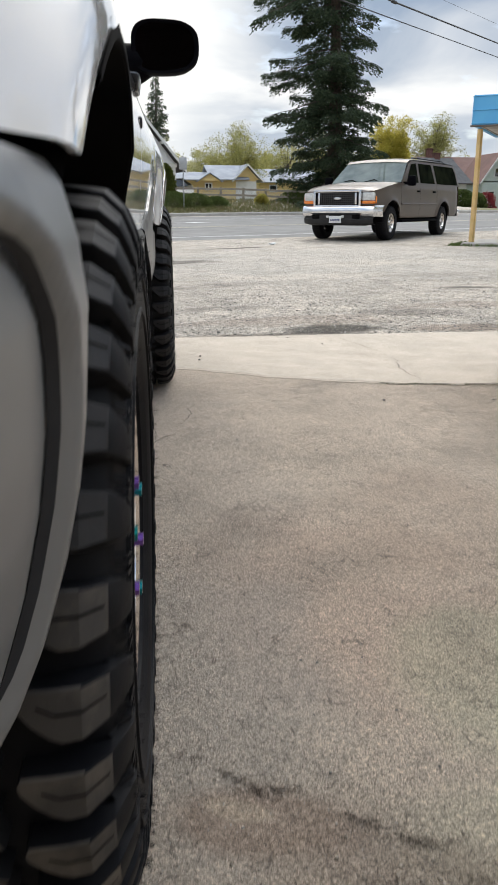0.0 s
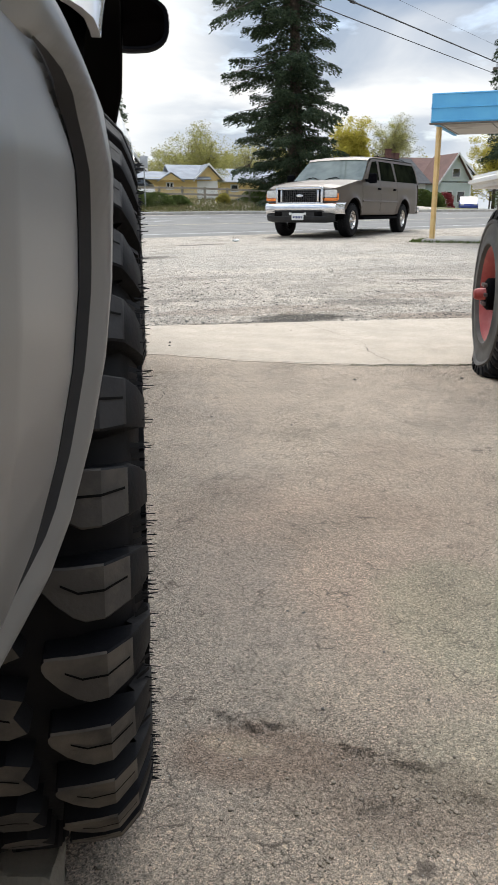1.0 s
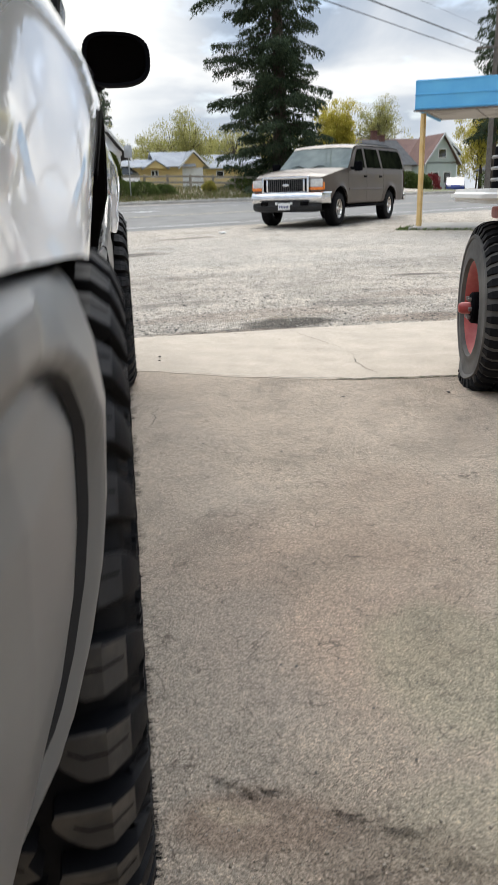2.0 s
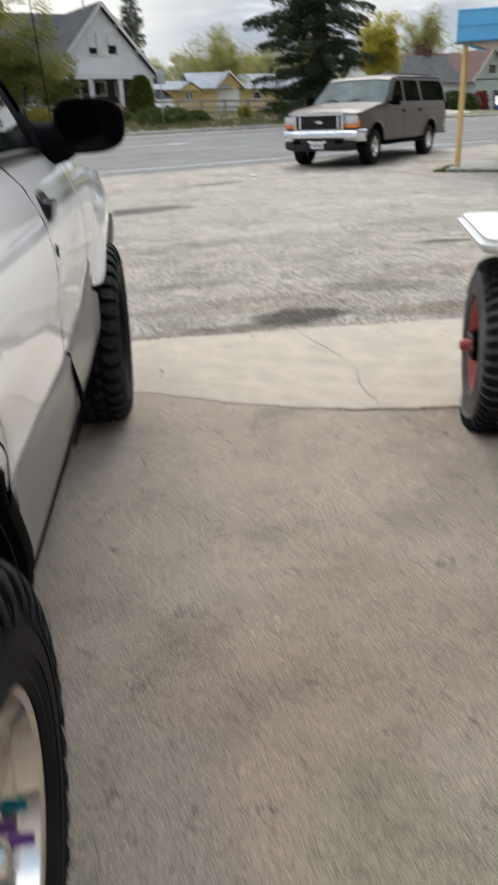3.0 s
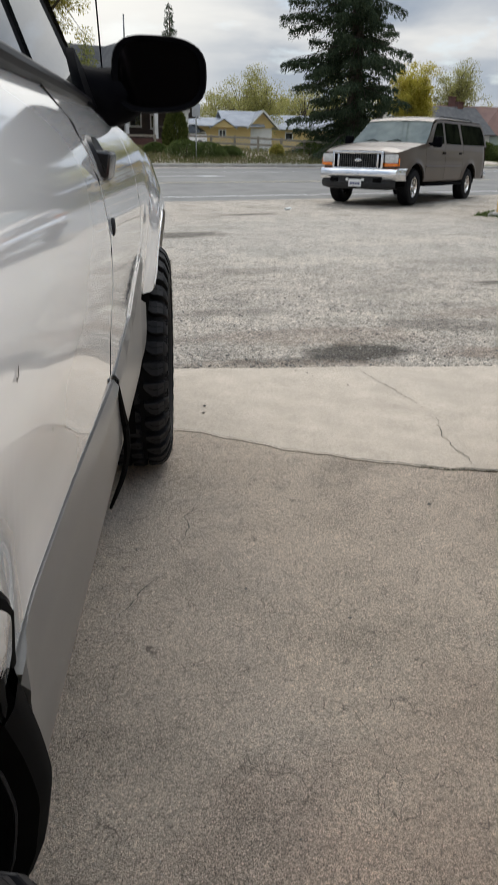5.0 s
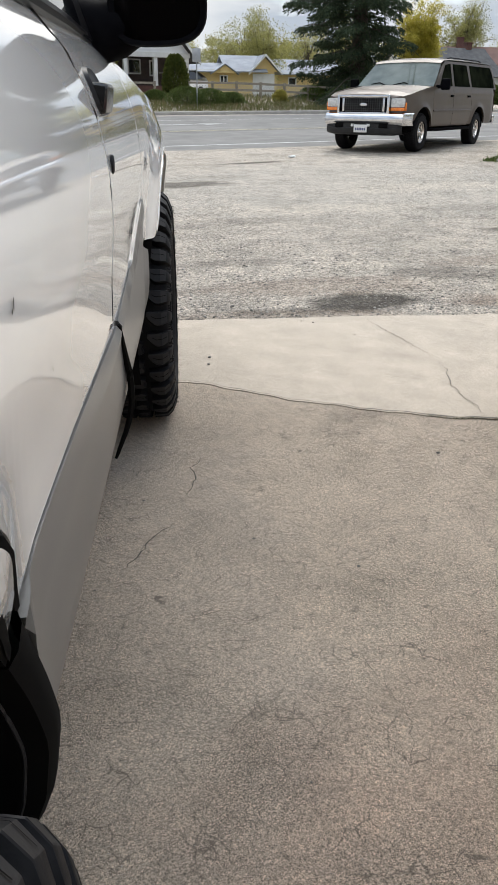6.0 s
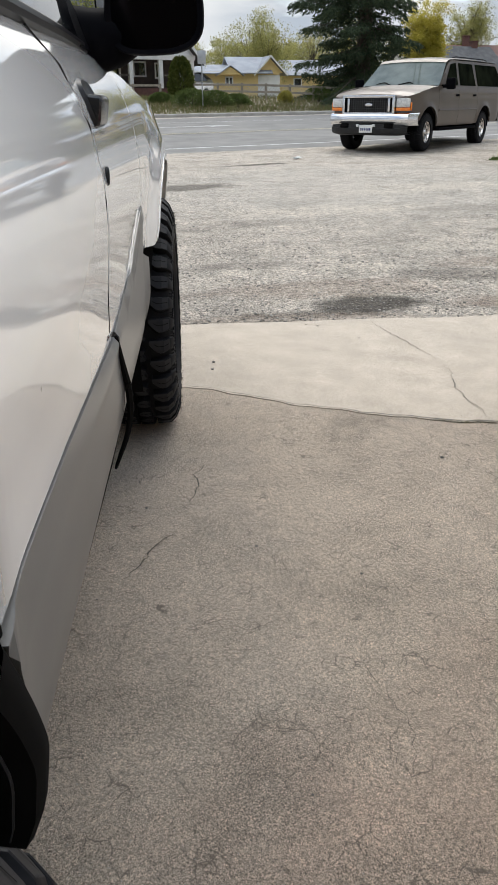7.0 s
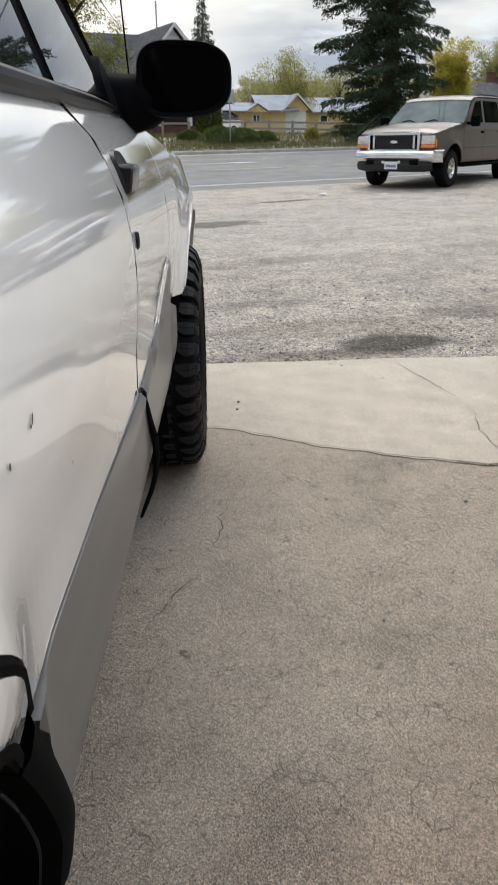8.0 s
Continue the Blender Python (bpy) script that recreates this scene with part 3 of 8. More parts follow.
# ---- ground, apron, road ----
def ground_z(x, y):
    """Height of the land: level forecourt, then a gentle rise to the road and the land behind it."""
    s = y - 14
    z = 0.0 if s < -6 else 0.019 * (s + 6) ** 2 / 24 if s < 6 else 0.019 * s
    z = z if z < 0.40 else 0.40 + 0.25 * (1 - math.exp(-(z - 0.40) / 0.25))
    return z - 0.035 * min(1, max(0, (y - 1.0) / 0.3)) * (1 - min(1, max(0, (y - 2) / 10)))


ROAD_DIR = Vector((0.894, 0.447, 0))
ROAD_NRM = Vector((-0.447, 0.894, 0))      # across the road, away from the forecourt
NEAR_LINE, KERB_AT = 17.2 * 0.894, 37.4 * 0.894


def road_point(along, across):
    p = ROAD_DIR * along + ROAD_NRM * across
    return p.x, p.y


def bank(x, y):
    """The lawn's rise behind the far kerb."""
    a = x * ROAD_NRM.x + y * ROAD_NRM.y - KERB_AT
    k = min(1, max(0, a / 8.0))
    side = min(1, max(0, (26 - x) / 10))
    return (k * k * (3 - 2 * k)) * 0.68 * side


def grid_axis(stops):
    out = []
    for (a, b, n) in stops:
        out += [a + (b - a) * i / n for i in range(n)]
    return out + [stops[-1][1]]


gx = grid_axis([(-2500, -300, 8), (-300, -40, 12), (-40, 40, 64), (40, 300, 12), (300, 2500, 8)])
gy = grid_axis([(-600, -40, 8), (-40, 0.6, 24), (0.6, 24, 120), (24, 60, 40), (60, 300, 16), (300, 3000, 10)])


def apron_edge(x):
    return 1.30 + 0.055 * x + 0.012 * math.sin(2.1 * x) + 0.006 * math.sin(7.3 * x + 1)


def land(x, y):
    z = ground_z(x, y) + bank(x, y) - 0.02 * min(1, max(0, (10 - y) / 4))
    if 1.2 < y < 14 and abs(x) < 12:
        z += 0.012 * noise.noise((x * 0.9, y * 0.9, 0)) + 0.02 * noise.noise((x * 0.3, y * 0.3, 4))
    if y < 1.3:
        z -= 0.10
    return z


verts = [(x, y, land(x, y)) for x in gx for y in gy]
ny_ = len(gy)
faces = [(i * ny_ + j, (i + 1) * ny_ + j, (i + 1) * ny_ + j + 1, i * ny_ + j + 1) for i in range(len(gx) - 1) for j in range(ny_ - 1)]
ground = new("ground", mesh_of("ground", verts, faces, M_LOT, True, 0))
tagged(ground, "worn gravelly asphalt forecourt running level towards the road", "ground", kind="structure")

# The wandering joint between the two slabs of the apron.
JOINT = [(-9, 0.62), (-3, 0.52), (-1.2, 0.46), (-0.4, 0.40), (0.1, 0.29), (0.24, 0.21), (0.42, 0.10), (0.56, 0.045), (0.69, -0.01), (0.85, -0.065),
         (1.0, -0.11), (1.14, -0.135), (1.44, -0.165), (2.2, -0.20), (4, -0.24), (12, -0.34)]


def joint_y(x):
    return lerp_table(JOINT, x) + 0.006 * math.sin(23 * x) + 0.004 * math.sin(51 * x + 1)


def hollow(x, y):
    """Shallow broken hollows in the near slab: steep ragged far edges, flat near sides."""
    d = 0.0
    for cx, cy, hl, hw, turn, deep in ((0.170, -2.655, 0.070, 0.026, -0.10, 0.011), (0.125, -2.618, 0.035, 0.016, -0.55, 0.008), (0.295, -2.716, 0.032, 0.018, -0.6, 0.010), (0.370, -2.752, 0.042, 0.018, -0.15, 0.010), (0.30, -2.83, 0.06, 0.03, 0.3, 0.007), (0.42, -2.83, 0.05, 0.03, -0.3, 0.007), (0.24, -2.88, 0.05, 0.02, 0.2, 0.006)):
        u, v = x - cx, y - cy
        u, v = u * math.cos(turn) + v * math.sin(turn), -u * math.sin(turn) + v * math.cos(turn)
        v += 0.014 * noise.noise((x * 24, y * 24, 3)) + 0.012 * noise.noise((x * 60, y * 60, 5))
        k = max(0.0, 1 - (u / hl) ** 2)
        s = v / hw
        if -2.2 < s < 1:
            d = max(d, deep * k * (min(1, (1 - s) * 5.0) if s > 0.0 else max(0, 1 + s / 2.2)))
    return d


def slab(name, xs, low, high, mat, label, thick=0.12, cuts=(0, 0.5, 1)):
    vs, fs = [], []
    n, rows = len(xs) - 1, len(cuts) - 1
    for x in xs:
        a, b = low(x), high(x)
        vs.append((x, a, -thick))
        for k in range(rows + 1):
            y = a + (b - a) * cuts[k]
            drop = 0.004 if k in (0, rows) else 0.0
            vs.append((x, y, -drop + 0.0015 * noise.noise((x * 1.3, y * 1.3, 2)) - hollow(x, y)))
        vs.append((x, b, -thick))
    m_ = rows + 3
    for i in range(n):
        for k in range(m_ - 1):
            fs.append((i * m_ + k, (i + 1) * m_ + k, (i + 1) * m_ + k + 1, i * m_ + k + 1))
    ob = new(name, mesh_of(name, vs, fs, mat, True, 30))
    return tagged(ob, label, "pavement", kind="structure")


XS_ = grid_axis([(-9, -1, 80), (-1, 0.0, 30), (0.0, 0.62, 110), (0.62, 2, 50), (2, 12, 120)])
CUTS_ = [(v + 10.2) / 10.5 for v in grid_axis([(-10.2, -3.0, 14), (-3.0, -2.5, 90), (-2.5, 0.3, 24)])]
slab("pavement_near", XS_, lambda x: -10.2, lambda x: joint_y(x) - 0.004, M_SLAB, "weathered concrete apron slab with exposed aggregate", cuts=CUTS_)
slab("pavement_far", XS_, lambda x: joint_y(x) + 0.004, apron_edge, M_SLAB2, "paler smooth concrete slab along the forecourt's edge", cuts=[k / 8 for k in range(9)])


def ribbon(points, width, z, jitter=0.0, seed=1):
    """A thin uneven strip along points, wedge-shaped in section, for a crack."""
    rng = random.Random(seed)
    fine = []
    for (x1, y1), (x2, y2) in zip(points, points[1:]):
        n = max(2, int(math.hypot(x2 - x1, y2 - y1) / 0.018))
        for i in range(n):
            t = i / n
            fine.append((x1 + (x2 - x1) * t + rng.gauss(0, jitter), y1 + (y2 - y1) * t + rng.gauss(0, jitter)))
    fine.append(points[-1])
    vs, fs = [], []
    for i, (x, y) in enumerate(fine):
        a, b = fine[max(0, i - 1)], fine[min(len(fine) - 1, i + 1)]
        d = Vector((b[0] - a[0], b[1] - a[1], 0))
        d = d.normalized() if d.length else Vector((1, 0, 0))
        end = min(1, 0.25 + 2.5 * min(i, len(fine) - 1 - i) / len(fine))
        w = width * end * rng.uniform(0.45, 1.25)
        vs += [(x - d.y * w, y + d.x * w, z), (x + d.y * w, y - d.x * w, z)]
    for i in range(len(fine) - 1):
        fs.append((2 * i, 2 * i + 1, 2 * i + 3, 2 * i + 2))
    return vs, fs


def crack(points, width, label, jitter=0.0045, seed=1):
    ob = new("crack", mesh_of("crack", *ribbon(points, width, 0.0028, jitter, seed), M_CRACK, False))
    return tagged(ob, label, "crack", kind="structure")


crack([(0.975, 1.33), (1.0, 1.2), (1.06, 0.98), (1.09, 0.90), (1.14, 0.69), (1.16, 0.62)], 0.0023, "thin crack from the slab's edge", seed=2)
crack([(1.165, 0.52), (1.17, 0.43), (1.135, 0.25), (1.14, 0.12), (1.16, -0.02), (1.15, -0.12)], 0.0021, "thin crack running to the joint", seed=3)
crack([(0.10, -0.42), (0.06, -0.52), (0.075, -0.6), (0.05, -0.72)], 0.0019, "hairline crack in the concrete", seed=4)
crack([(0.02, -0.86), (-0.03, -0.92), (-0.06, -1.02), (-0.11, -1.10)], 0.0019, "hairline crack in the concrete", seed=5)
crack([(0.48, -1.3), (0.44, -1.45), (0.50, -1.62), (0.46, -1.8)], 0.0006, "faint hairline crack in the concrete", seed=6)
crack([(-0.05 + 0.045 * k, joint_y(-0.05 + 0.045 * k)) for k in range(100)], 0.0058, "dirt-filled joint between the two slabs", jitter=0.0022, seed=7)


def road_strip(name, across0, across1, lift, mat, label, along=(-400, 500), n=420, kind="structure", category="road", skirt=False):
    vs, fs = [], []
    steps = 14
    for i in range(n + 1):
        s = (i / n * 2 - 1)
        t = (along[0] + along[1]) / 2 + (along[1] - along[0]) / 2 * (0.25 * s + 0.75 * s ** 3)
        for k in range(steps + 1):
            x, y = road_point(t, across0 + (across1 - across0) * k / steps)
            vs.append((x, y, ground_z(x, y) + (lift if 0 < k < steps or not skirt else -0.03)))
    for i in range(n):
        for k in range(steps):
            a = i * (steps + 1) + k
            fs.append((a, a + steps + 1, a + steps + 2, a + 1))
    ob = new(name, mesh_of(name, vs, fs, mat, True, 0))
    return tagged(ob, label, category, kind=kind)


road_strip("road", NEAR_LINE - 2.2, KERB_AT + 0.1, 0.012, M_ROAD, "wide grey asphalt road with worn paint lines", skirt=True)
road_strip("road_line", NEAR_LINE - 0.06, NEAR_LINE + 0.06, 0.018, M_LINE, "worn white edge line on the road", category="road line")
for k_, off in enumerate((5.6, 5.85)):
    road_strip("road_line", NEAR_LINE + off - 0.05, NEAR_LINE + off + 0.05, 0.018, M_YLINE, "faded yellow centre line on the road", category="road line")
road_strip("road_line", NEAR_LINE + 12.6, NEAR_LINE + 12.68, 0.018, M_LINE, "faded white lane line on the road", category="road line")

# Turn arrow painted in the middle lane.
ax_, ay_ = -0.4, 27.6
am = Matrix.Translation((ax_, ay_, 0)) @ Matrix.Rotation(math.atan2(ROAD_DIR.y, ROAD_DIR.x), 4, "Z")
outline_ = [(-1.5, -0.08), (0.4, -0.08), (0.4, -0.4), (1.5, 0), (0.4, 0.4), (0.4, 0.08), (-1.5, 0.08)]
vs = []
for u_, v_ in outline_:
    p = am @ Vector((u_, v_, 0))
    vs.append((p.x, p.y, ground_z(p.x, p.y) + 0.02))
tagged(new("road_arrow", mesh_of("road_arrow", vs, [tuple(range(7))], M_LINE, False)), "white painted turn arrow on the road", "road marking", kind="structure")

# Far kerb and the ground behind it.
vs, fs = [], []
prof = [(0.0, -0.05), (0.0, 0.13), (0.03, 0.16), (0.16, 0.165), (0.17, 0.10), (1.4, 0.12)]
N_ = 200
for i in range(N_ + 1):
    s = i / N_ * 2 - 1
    t = 30 + 330 * (0.3 * s + 0.7 * s ** 3)
    for a_, h_ in prof:
        x, y = road_point(t, KERB_AT + a_)
        vs.append((x, y, ground_z(x, y) + h_))
for i in range(N_):
    for k in range(len(prof) - 1):
        a = i * len(prof) + k
        fs.append((a, a + len(prof), a + len(prof) + 1, a + 1))
tagged(new("kerb", mesh_of("kerb", vs, fs, M_KERB, True, 30)), "pale concrete kerb along the far side of the road", "kerb", kind="structure")

road_strip("lawn", KERB_AT + 0.3, KERB_AT + 260, 0.0, M_LAWN, "rough spring grass rising from the kerb", along=(-300, 400))
lawn = bpy.data.objects["lawn"]
for v in lawn.data.vertices:
    v.co.z += bank(v.co.x, v.co.y) + 0.06
lawn["category"] = "lawn"


# ---- the white sport utility vehicle ----
def tyre_shapes(r, width, rim_r, lugs, lug_h, flat=0.0):
    """Carcass and tread blocks of a tyre whose axle is X, outer side at x = 0."""
    w = width
    prof = [(-0.030, rim_r - 0.004), (-0.008, rim_r + 0.002), (0.007, rim_r + 0.008), (0.008, rim_r + 0.020), (0.001, rim_r + 0.030), (0.0, rim_r + 0.35 * (r - rim_r)), (-0.003, rim_r + 0.62 * (r - rim_r)), (-0.018, r - 0.035), (-0.040, r - lug_h - 0.004),
            (-w / 2, r - lug_h + 0.001), (-w + 0.040, r - lug_h - 0.004), (-w + 0.018, r - 0.035), (-w + 0.003, rim_r + 0.6 * (r - rim_r)), (-w, rim_r + 0.3 * (r - rim_r)), (-w + 0.012, rim_r)]
    carcass = revolve(prof, 88)
    # raised rings on the outer sidewall
    ring = revolve([(-0.001, r - 0.075), (0.003, r - 0.072), (0.003, r - 0.060), (-0.004, r - 0.056)], 88)
    carcass = merge(carcass, ring)

    def block(a0, x0, x1, da, skew, taper, h=lug_h, notch=0.0):
        """One tread block: a chamfered six-cornered prism round angle a0."""
        xm = (x0 + x1) / 2
        pts = [(x0, -da + skew), (xm + (x1 - x0) * 0.1, -da - taper), (x1, -da * 0.75), (x1, da * 0.75), (xm - (x1 - x0) * 0.05, da + taper * 0.5), (x0, da + skew)]
        vs = []
        for k, (rr, s) in enumerate(((r - h - 0.006, 1.0), (r - 0.004, 0.98), (r, 0.90))):
            cx, ca = sum(p[0] for p in pts) / 6, sum(p[1] for p in pts) / 6
            for x, a in pts:
                x2, a2 = cx + (x - cx) * s, ca + (a - ca) * s
                crown = 0.010 * ((x2 + w / 2) / (w / 2)) ** 2
                ang = a0 + a2
                vs.append((x2, (rr - crown) * math.cos(ang), (rr - crown) * math.sin(ang)))
        fs = [tuple(range(12, 18))]
        for k in (0, 6):
            for i in range(6):
                j = (i + 1) % 6
                fs.append((k + i, k + j, k + 6 + j, k + 6 + i))
        return vs, fs

    def shoulder(a0, side, da, long):
        """A lug that folds over the shoulder on to the sidewall."""
        x_out = -0.006 if side > 0 else -w + 0.006
        sgn = -1 if side > 0 else 1
        pr = [(x_out + sgn * 0.089, r - 0.001, 0.30), (x_out + sgn * 0.068, r - 0.001, 0.92), (x_out + sgn * 0.034, r - 0.006, 1.0), (x_out + sgn * 0.010, r - 0.019, 0.94),
              (x_out - sgn * 0.003, r - 0.046 - 0.012 * long, 0.74), (x_out + sgn * 0.002, r - 0.064 - 0.014 * long, 0.55)]
        vs, fs = [], []
        for i, (x, rr, wk) in enumerate(pr):
            wd = da * wk
            for a, dr in ((-wd, 1), (-wd * 0.93, 0), (wd * 0.93, 0), (wd, 1)):
                dx = sgn * (0.0, 0.0, 0.002, 0.010, 0.012, 0.010)[i] * dr
                drr = -(lug_h, lug_h, lug_h, 0.010, 0.004, 0.002)[i] * dr
                vs.append((x + dx, (rr + drr) * math.cos(a0 + a), (rr + drr) * math.sin(a0 + a)))
        for i in range(len(pr) - 1):
            for k in range(3):
                fs.append((i * 4 + k, i * 4 + k + 1, i * 4 + k + 5, i * 4 + k + 4))
        fs += [(3, 2, 1, 0), tuple(20 + k for k in range(4))]
        return vs, fs

    blocks = []
    step = 2 * math.pi / lugs
    for i in range(lugs):
        a = i * step
        da = step * 0.315
        blocks.append(shoulder(a, 1, da, i % 2))
        blocks.append(shoulder(a + step * 0.5, -1, da, i % 2))
        blocks.append(block(a + step * 0.48, -0.103, -0.103 - w * 0.15, da, -0.02, 0.012))
        blocks.append(block(a + step * 0.98, -w + 0.103, -w + 0.103 + w * 0.15, da, 0.02, 0.012))
        blocks.append(block(a + step * 0.05, -w / 2 + 0.012, -w / 2 - 0.012, da * 0.8, 0.015, 0.015))
    tread = merge(*blocks)
    if flat:
        def press(shape):
            return [(v[0] + (0.035 * max(0, (-v[2] - r + flat + 0.08)) / 0.08 if v[0] > -w / 2 else -0.03 * max(0, (-v[2] - r + flat + 0.08)) / 0.08),
                     v[1] * (1 + (0.12 if v[2] < -r + flat + 0.03 else 0)), max(v[2], -r + flat)) for v in shape[0]], shape[1]
        carcass, tread = press(carcass), press(tread)
    return carcass, tread


def mud_tyre(r, w, rim_r, lugs, lug_h, vents, seed=3):
    """Carcass, tread, sipes and moulding hairs of a mud tyre whose axle is X, outer sidewall at x = 0."""
    prof = [(-0.034, rim_r - 0.004), (-0.014, rim_r + 0.001), (-0.007, rim_r + 0.012), (-0.009, rim_r + 0.022), (-0.003, rim_r + 0.032), (-0.001, r - 0.105), (-0.004, r - 0.085), (-0.009, r - 0.060), (-0.017, r - 0.042), (-0.034, r - lug_h - 0.008), (-0.06, r - lug_h)]
    prof += [(-w / 2, r - lug_h + 0.002)] + [(-w - x, rr) for x, rr in reversed(prof)]
    rings = [revolve([(-0.004, rr - 0.004), (0.0005, rr - 0.003), (0.0005, rr + 0.003), (-0.006, rr + 0.004)], 96) for rr in (rim_r + 0.045, r - 0.092)]
    carcass = merge(revolve(prof, 96), *rings)
    rng = random.Random(seed)

    def crown(x):
        return 0.007 * ((x + w / 2) / (w / 2)) ** 2

    def lug(a0, da, side, long):
        """A shoulder lug: slanted inner end, chamfered shoulder, and a stepped foot on the sidewall."""
        rows = [(-0.076, 0, -0.80, -0.45), (-0.074, 0, -0.94, -0.22), (-0.064, 0, -0.96, 0.36), (-0.053, 0, -0.95, 0.80), (-0.044, 0, -0.98, 1.0), (-0.030, 0.001, -1.0, 0.95),
                (-0.028, 0.0025, -1.0, 0.94), (-0.014, 0.015, -1.08, 0.72), (-0.012, 0.017, -1.08, 0.70), (-0.004, 0.036, -1.02, 0.60), (0.0015, 0.054, -0.80, 0.46), (0.0015, 0.066 + 0.012 * long, -0.55, 0.30), (-0.004, 0.070 + 0.012 * long, -0.5, 0.28)]
        vs, fs = [], []
        for k, (x, drop, lo, hi) in enumerate(rows):
            tread_row = drop < 0.020
            xb = x if tread_row else x - 0.013
            rb = r - lug_h - 0.004 - crown(x) if tread_row else r - drop - 0.006
            rt = r - drop - (crown(x) if tread_row else crown(-0.015))
            lo, hi = a0 + da * lo, a0 + da * hi
            for x_, rr, a in ((xb, rb, lo - 0.006), (x, rt - 0.0016, lo), (x, rt, lo + 0.004), (x, rt, hi - 0.004), (x, rt - 0.0016, hi), (xb, rb, hi + 0.006)):
                vs.append((x_ if side > 0 else -w - x_, rr * math.cos(a), rr * math.sin(a)))
        for k in range(len(rows) - 1):
            for q in range(5):
                f = (k * 6 + q, k * 6 + q + 1, k * 6 + q + 7, k * 6 + q + 6)
                fs.append(f if side > 0 else tuple(reversed(f)))
        fs.append(tuple(range(5, -1, -1)) if side > 0 else tuple(range(6)))
        return vs, fs

    def block(a0, pts):
        """A centre block: a prism with broken edges over an outline of (x, angle)."""
        n = len(pts)
        cx, ca = sum(q[0] for q in pts) / n, sum(q[1] for q in pts) / n
        vs = []
        for rr, k in ((r - lug_h - 0.006, 1.06), (r - 0.002, 1.0), (r, 0.955)):
            for x, a in pts:
                x2, a2 = cx + (x - cx) * k, a0 + ca + (a - ca) * k
                vs.append((x2, (rr - crown(x2)) * math.cos(a2), (rr - crown(x2)) * math.sin(a2)))
        fs = [tuple(range(2 * n, 3 * n))]
        for b_ in (0, n):
            fs += [(b_ + q, b_ + (q + 1) % n, b_ + n + (q + 1) % n, b_ + n + q) for q in range(n)]
        return vs, fs

    def cut_line(a0, line):
        vs = []
        for x, drop, a in line:
            rr = r + 0.0009 - drop - crown(min(x, -0.014))
            for e_ in (-0.0024, 0.0024):
                vs.append((x, rr * math.cos(a0 + a + e_), rr * math.sin(a0 + a + e_)))
        return vs, [(2 * q, 2 * q + 1, 2 * q + 3, 2 * q + 2) for q in range(len(line) - 1)]

    step = 2 * math.pi / lugs
    da = step * 0.315
    tread, cuts, hairs = [], [], []
    for q in range(lugs):
        a = q * step
        tread += [lug(a, da, 1, q % 2), lug(a + step * 0.5, da, -1, q % 2)]
        for sg in (1, -1):                      # two interlocking centre rows
            c0 = a + step * (0.42 if sg > 0 else 0.92)
            xs = [-w / 2 + sg * v for v in (0.049, 0.041, 0.050, 0.036, 0.014, 0.004, 0.010, 0.030)]
            outline = list(zip(xs, [da * v for v in (-0.75, -0.05, 0.75, 1.0, 0.85, 0.1, -0.7, -1.0)]))
            tread.append(block(c0, outline[::-sg]))
            cuts.append(cut_line(c0, [(-w / 2 + sg * 0.038, 0, 0.004), (-w / 2 + sg * 0.026, 0, -0.006), (-w / 2 + sg * 0.012, 0, -0.003)]))
        cuts.append(cut_line(a, [(-0.060, 0, -0.020), (-0.048, 0, -0.004), (-0.030, 0.001, -0.006), (-0.014, 0.0145, -0.016)]))
        # low ribs between the feet of the lugs
        for f_, h_ in ((0.40, 0.050), (0.52, 0.058), (0.64, 0.050)):
            a2 = a + step * f_
            vs = [(x, rr * math.cos(a2 + e_), rr * math.sin(a2 + e_)) for x, rr in ((-0.010, r - h_), (0.000, r - h_ - 0.010), (0.001, r - h_ - 0.034), (-0.005, r - h_ - 0.040)) for e_ in (-0.006, 0.006)]
            tread.append((vs, [(0, 1, 3, 2), (2, 3, 5, 4), (4, 5, 7, 6)]))
    for q in range(vents):
        a = rng.uniform(0, 2 * math.pi)
        rr, x = rng.choice(((r - 0.054, 0.0), (r - 0.070, 0.0), (r - 0.094, -0.001)))
        ln = rng.uniform(0.004, 0.0095)
        y, z = rr * math.cos(a), rr * math.sin(a)
        hairs.append(tube_path([(x - 0.004, y, z), (x + ln, y * (1 + rng.uniform(-0.003, 0.010)), z * (1 + rng.uniform(-0.003, 0.010)))], [0.00055, 0.0004], 3))
    return carcass, merge(*tread), merge(*hairs), merge(*cuts)


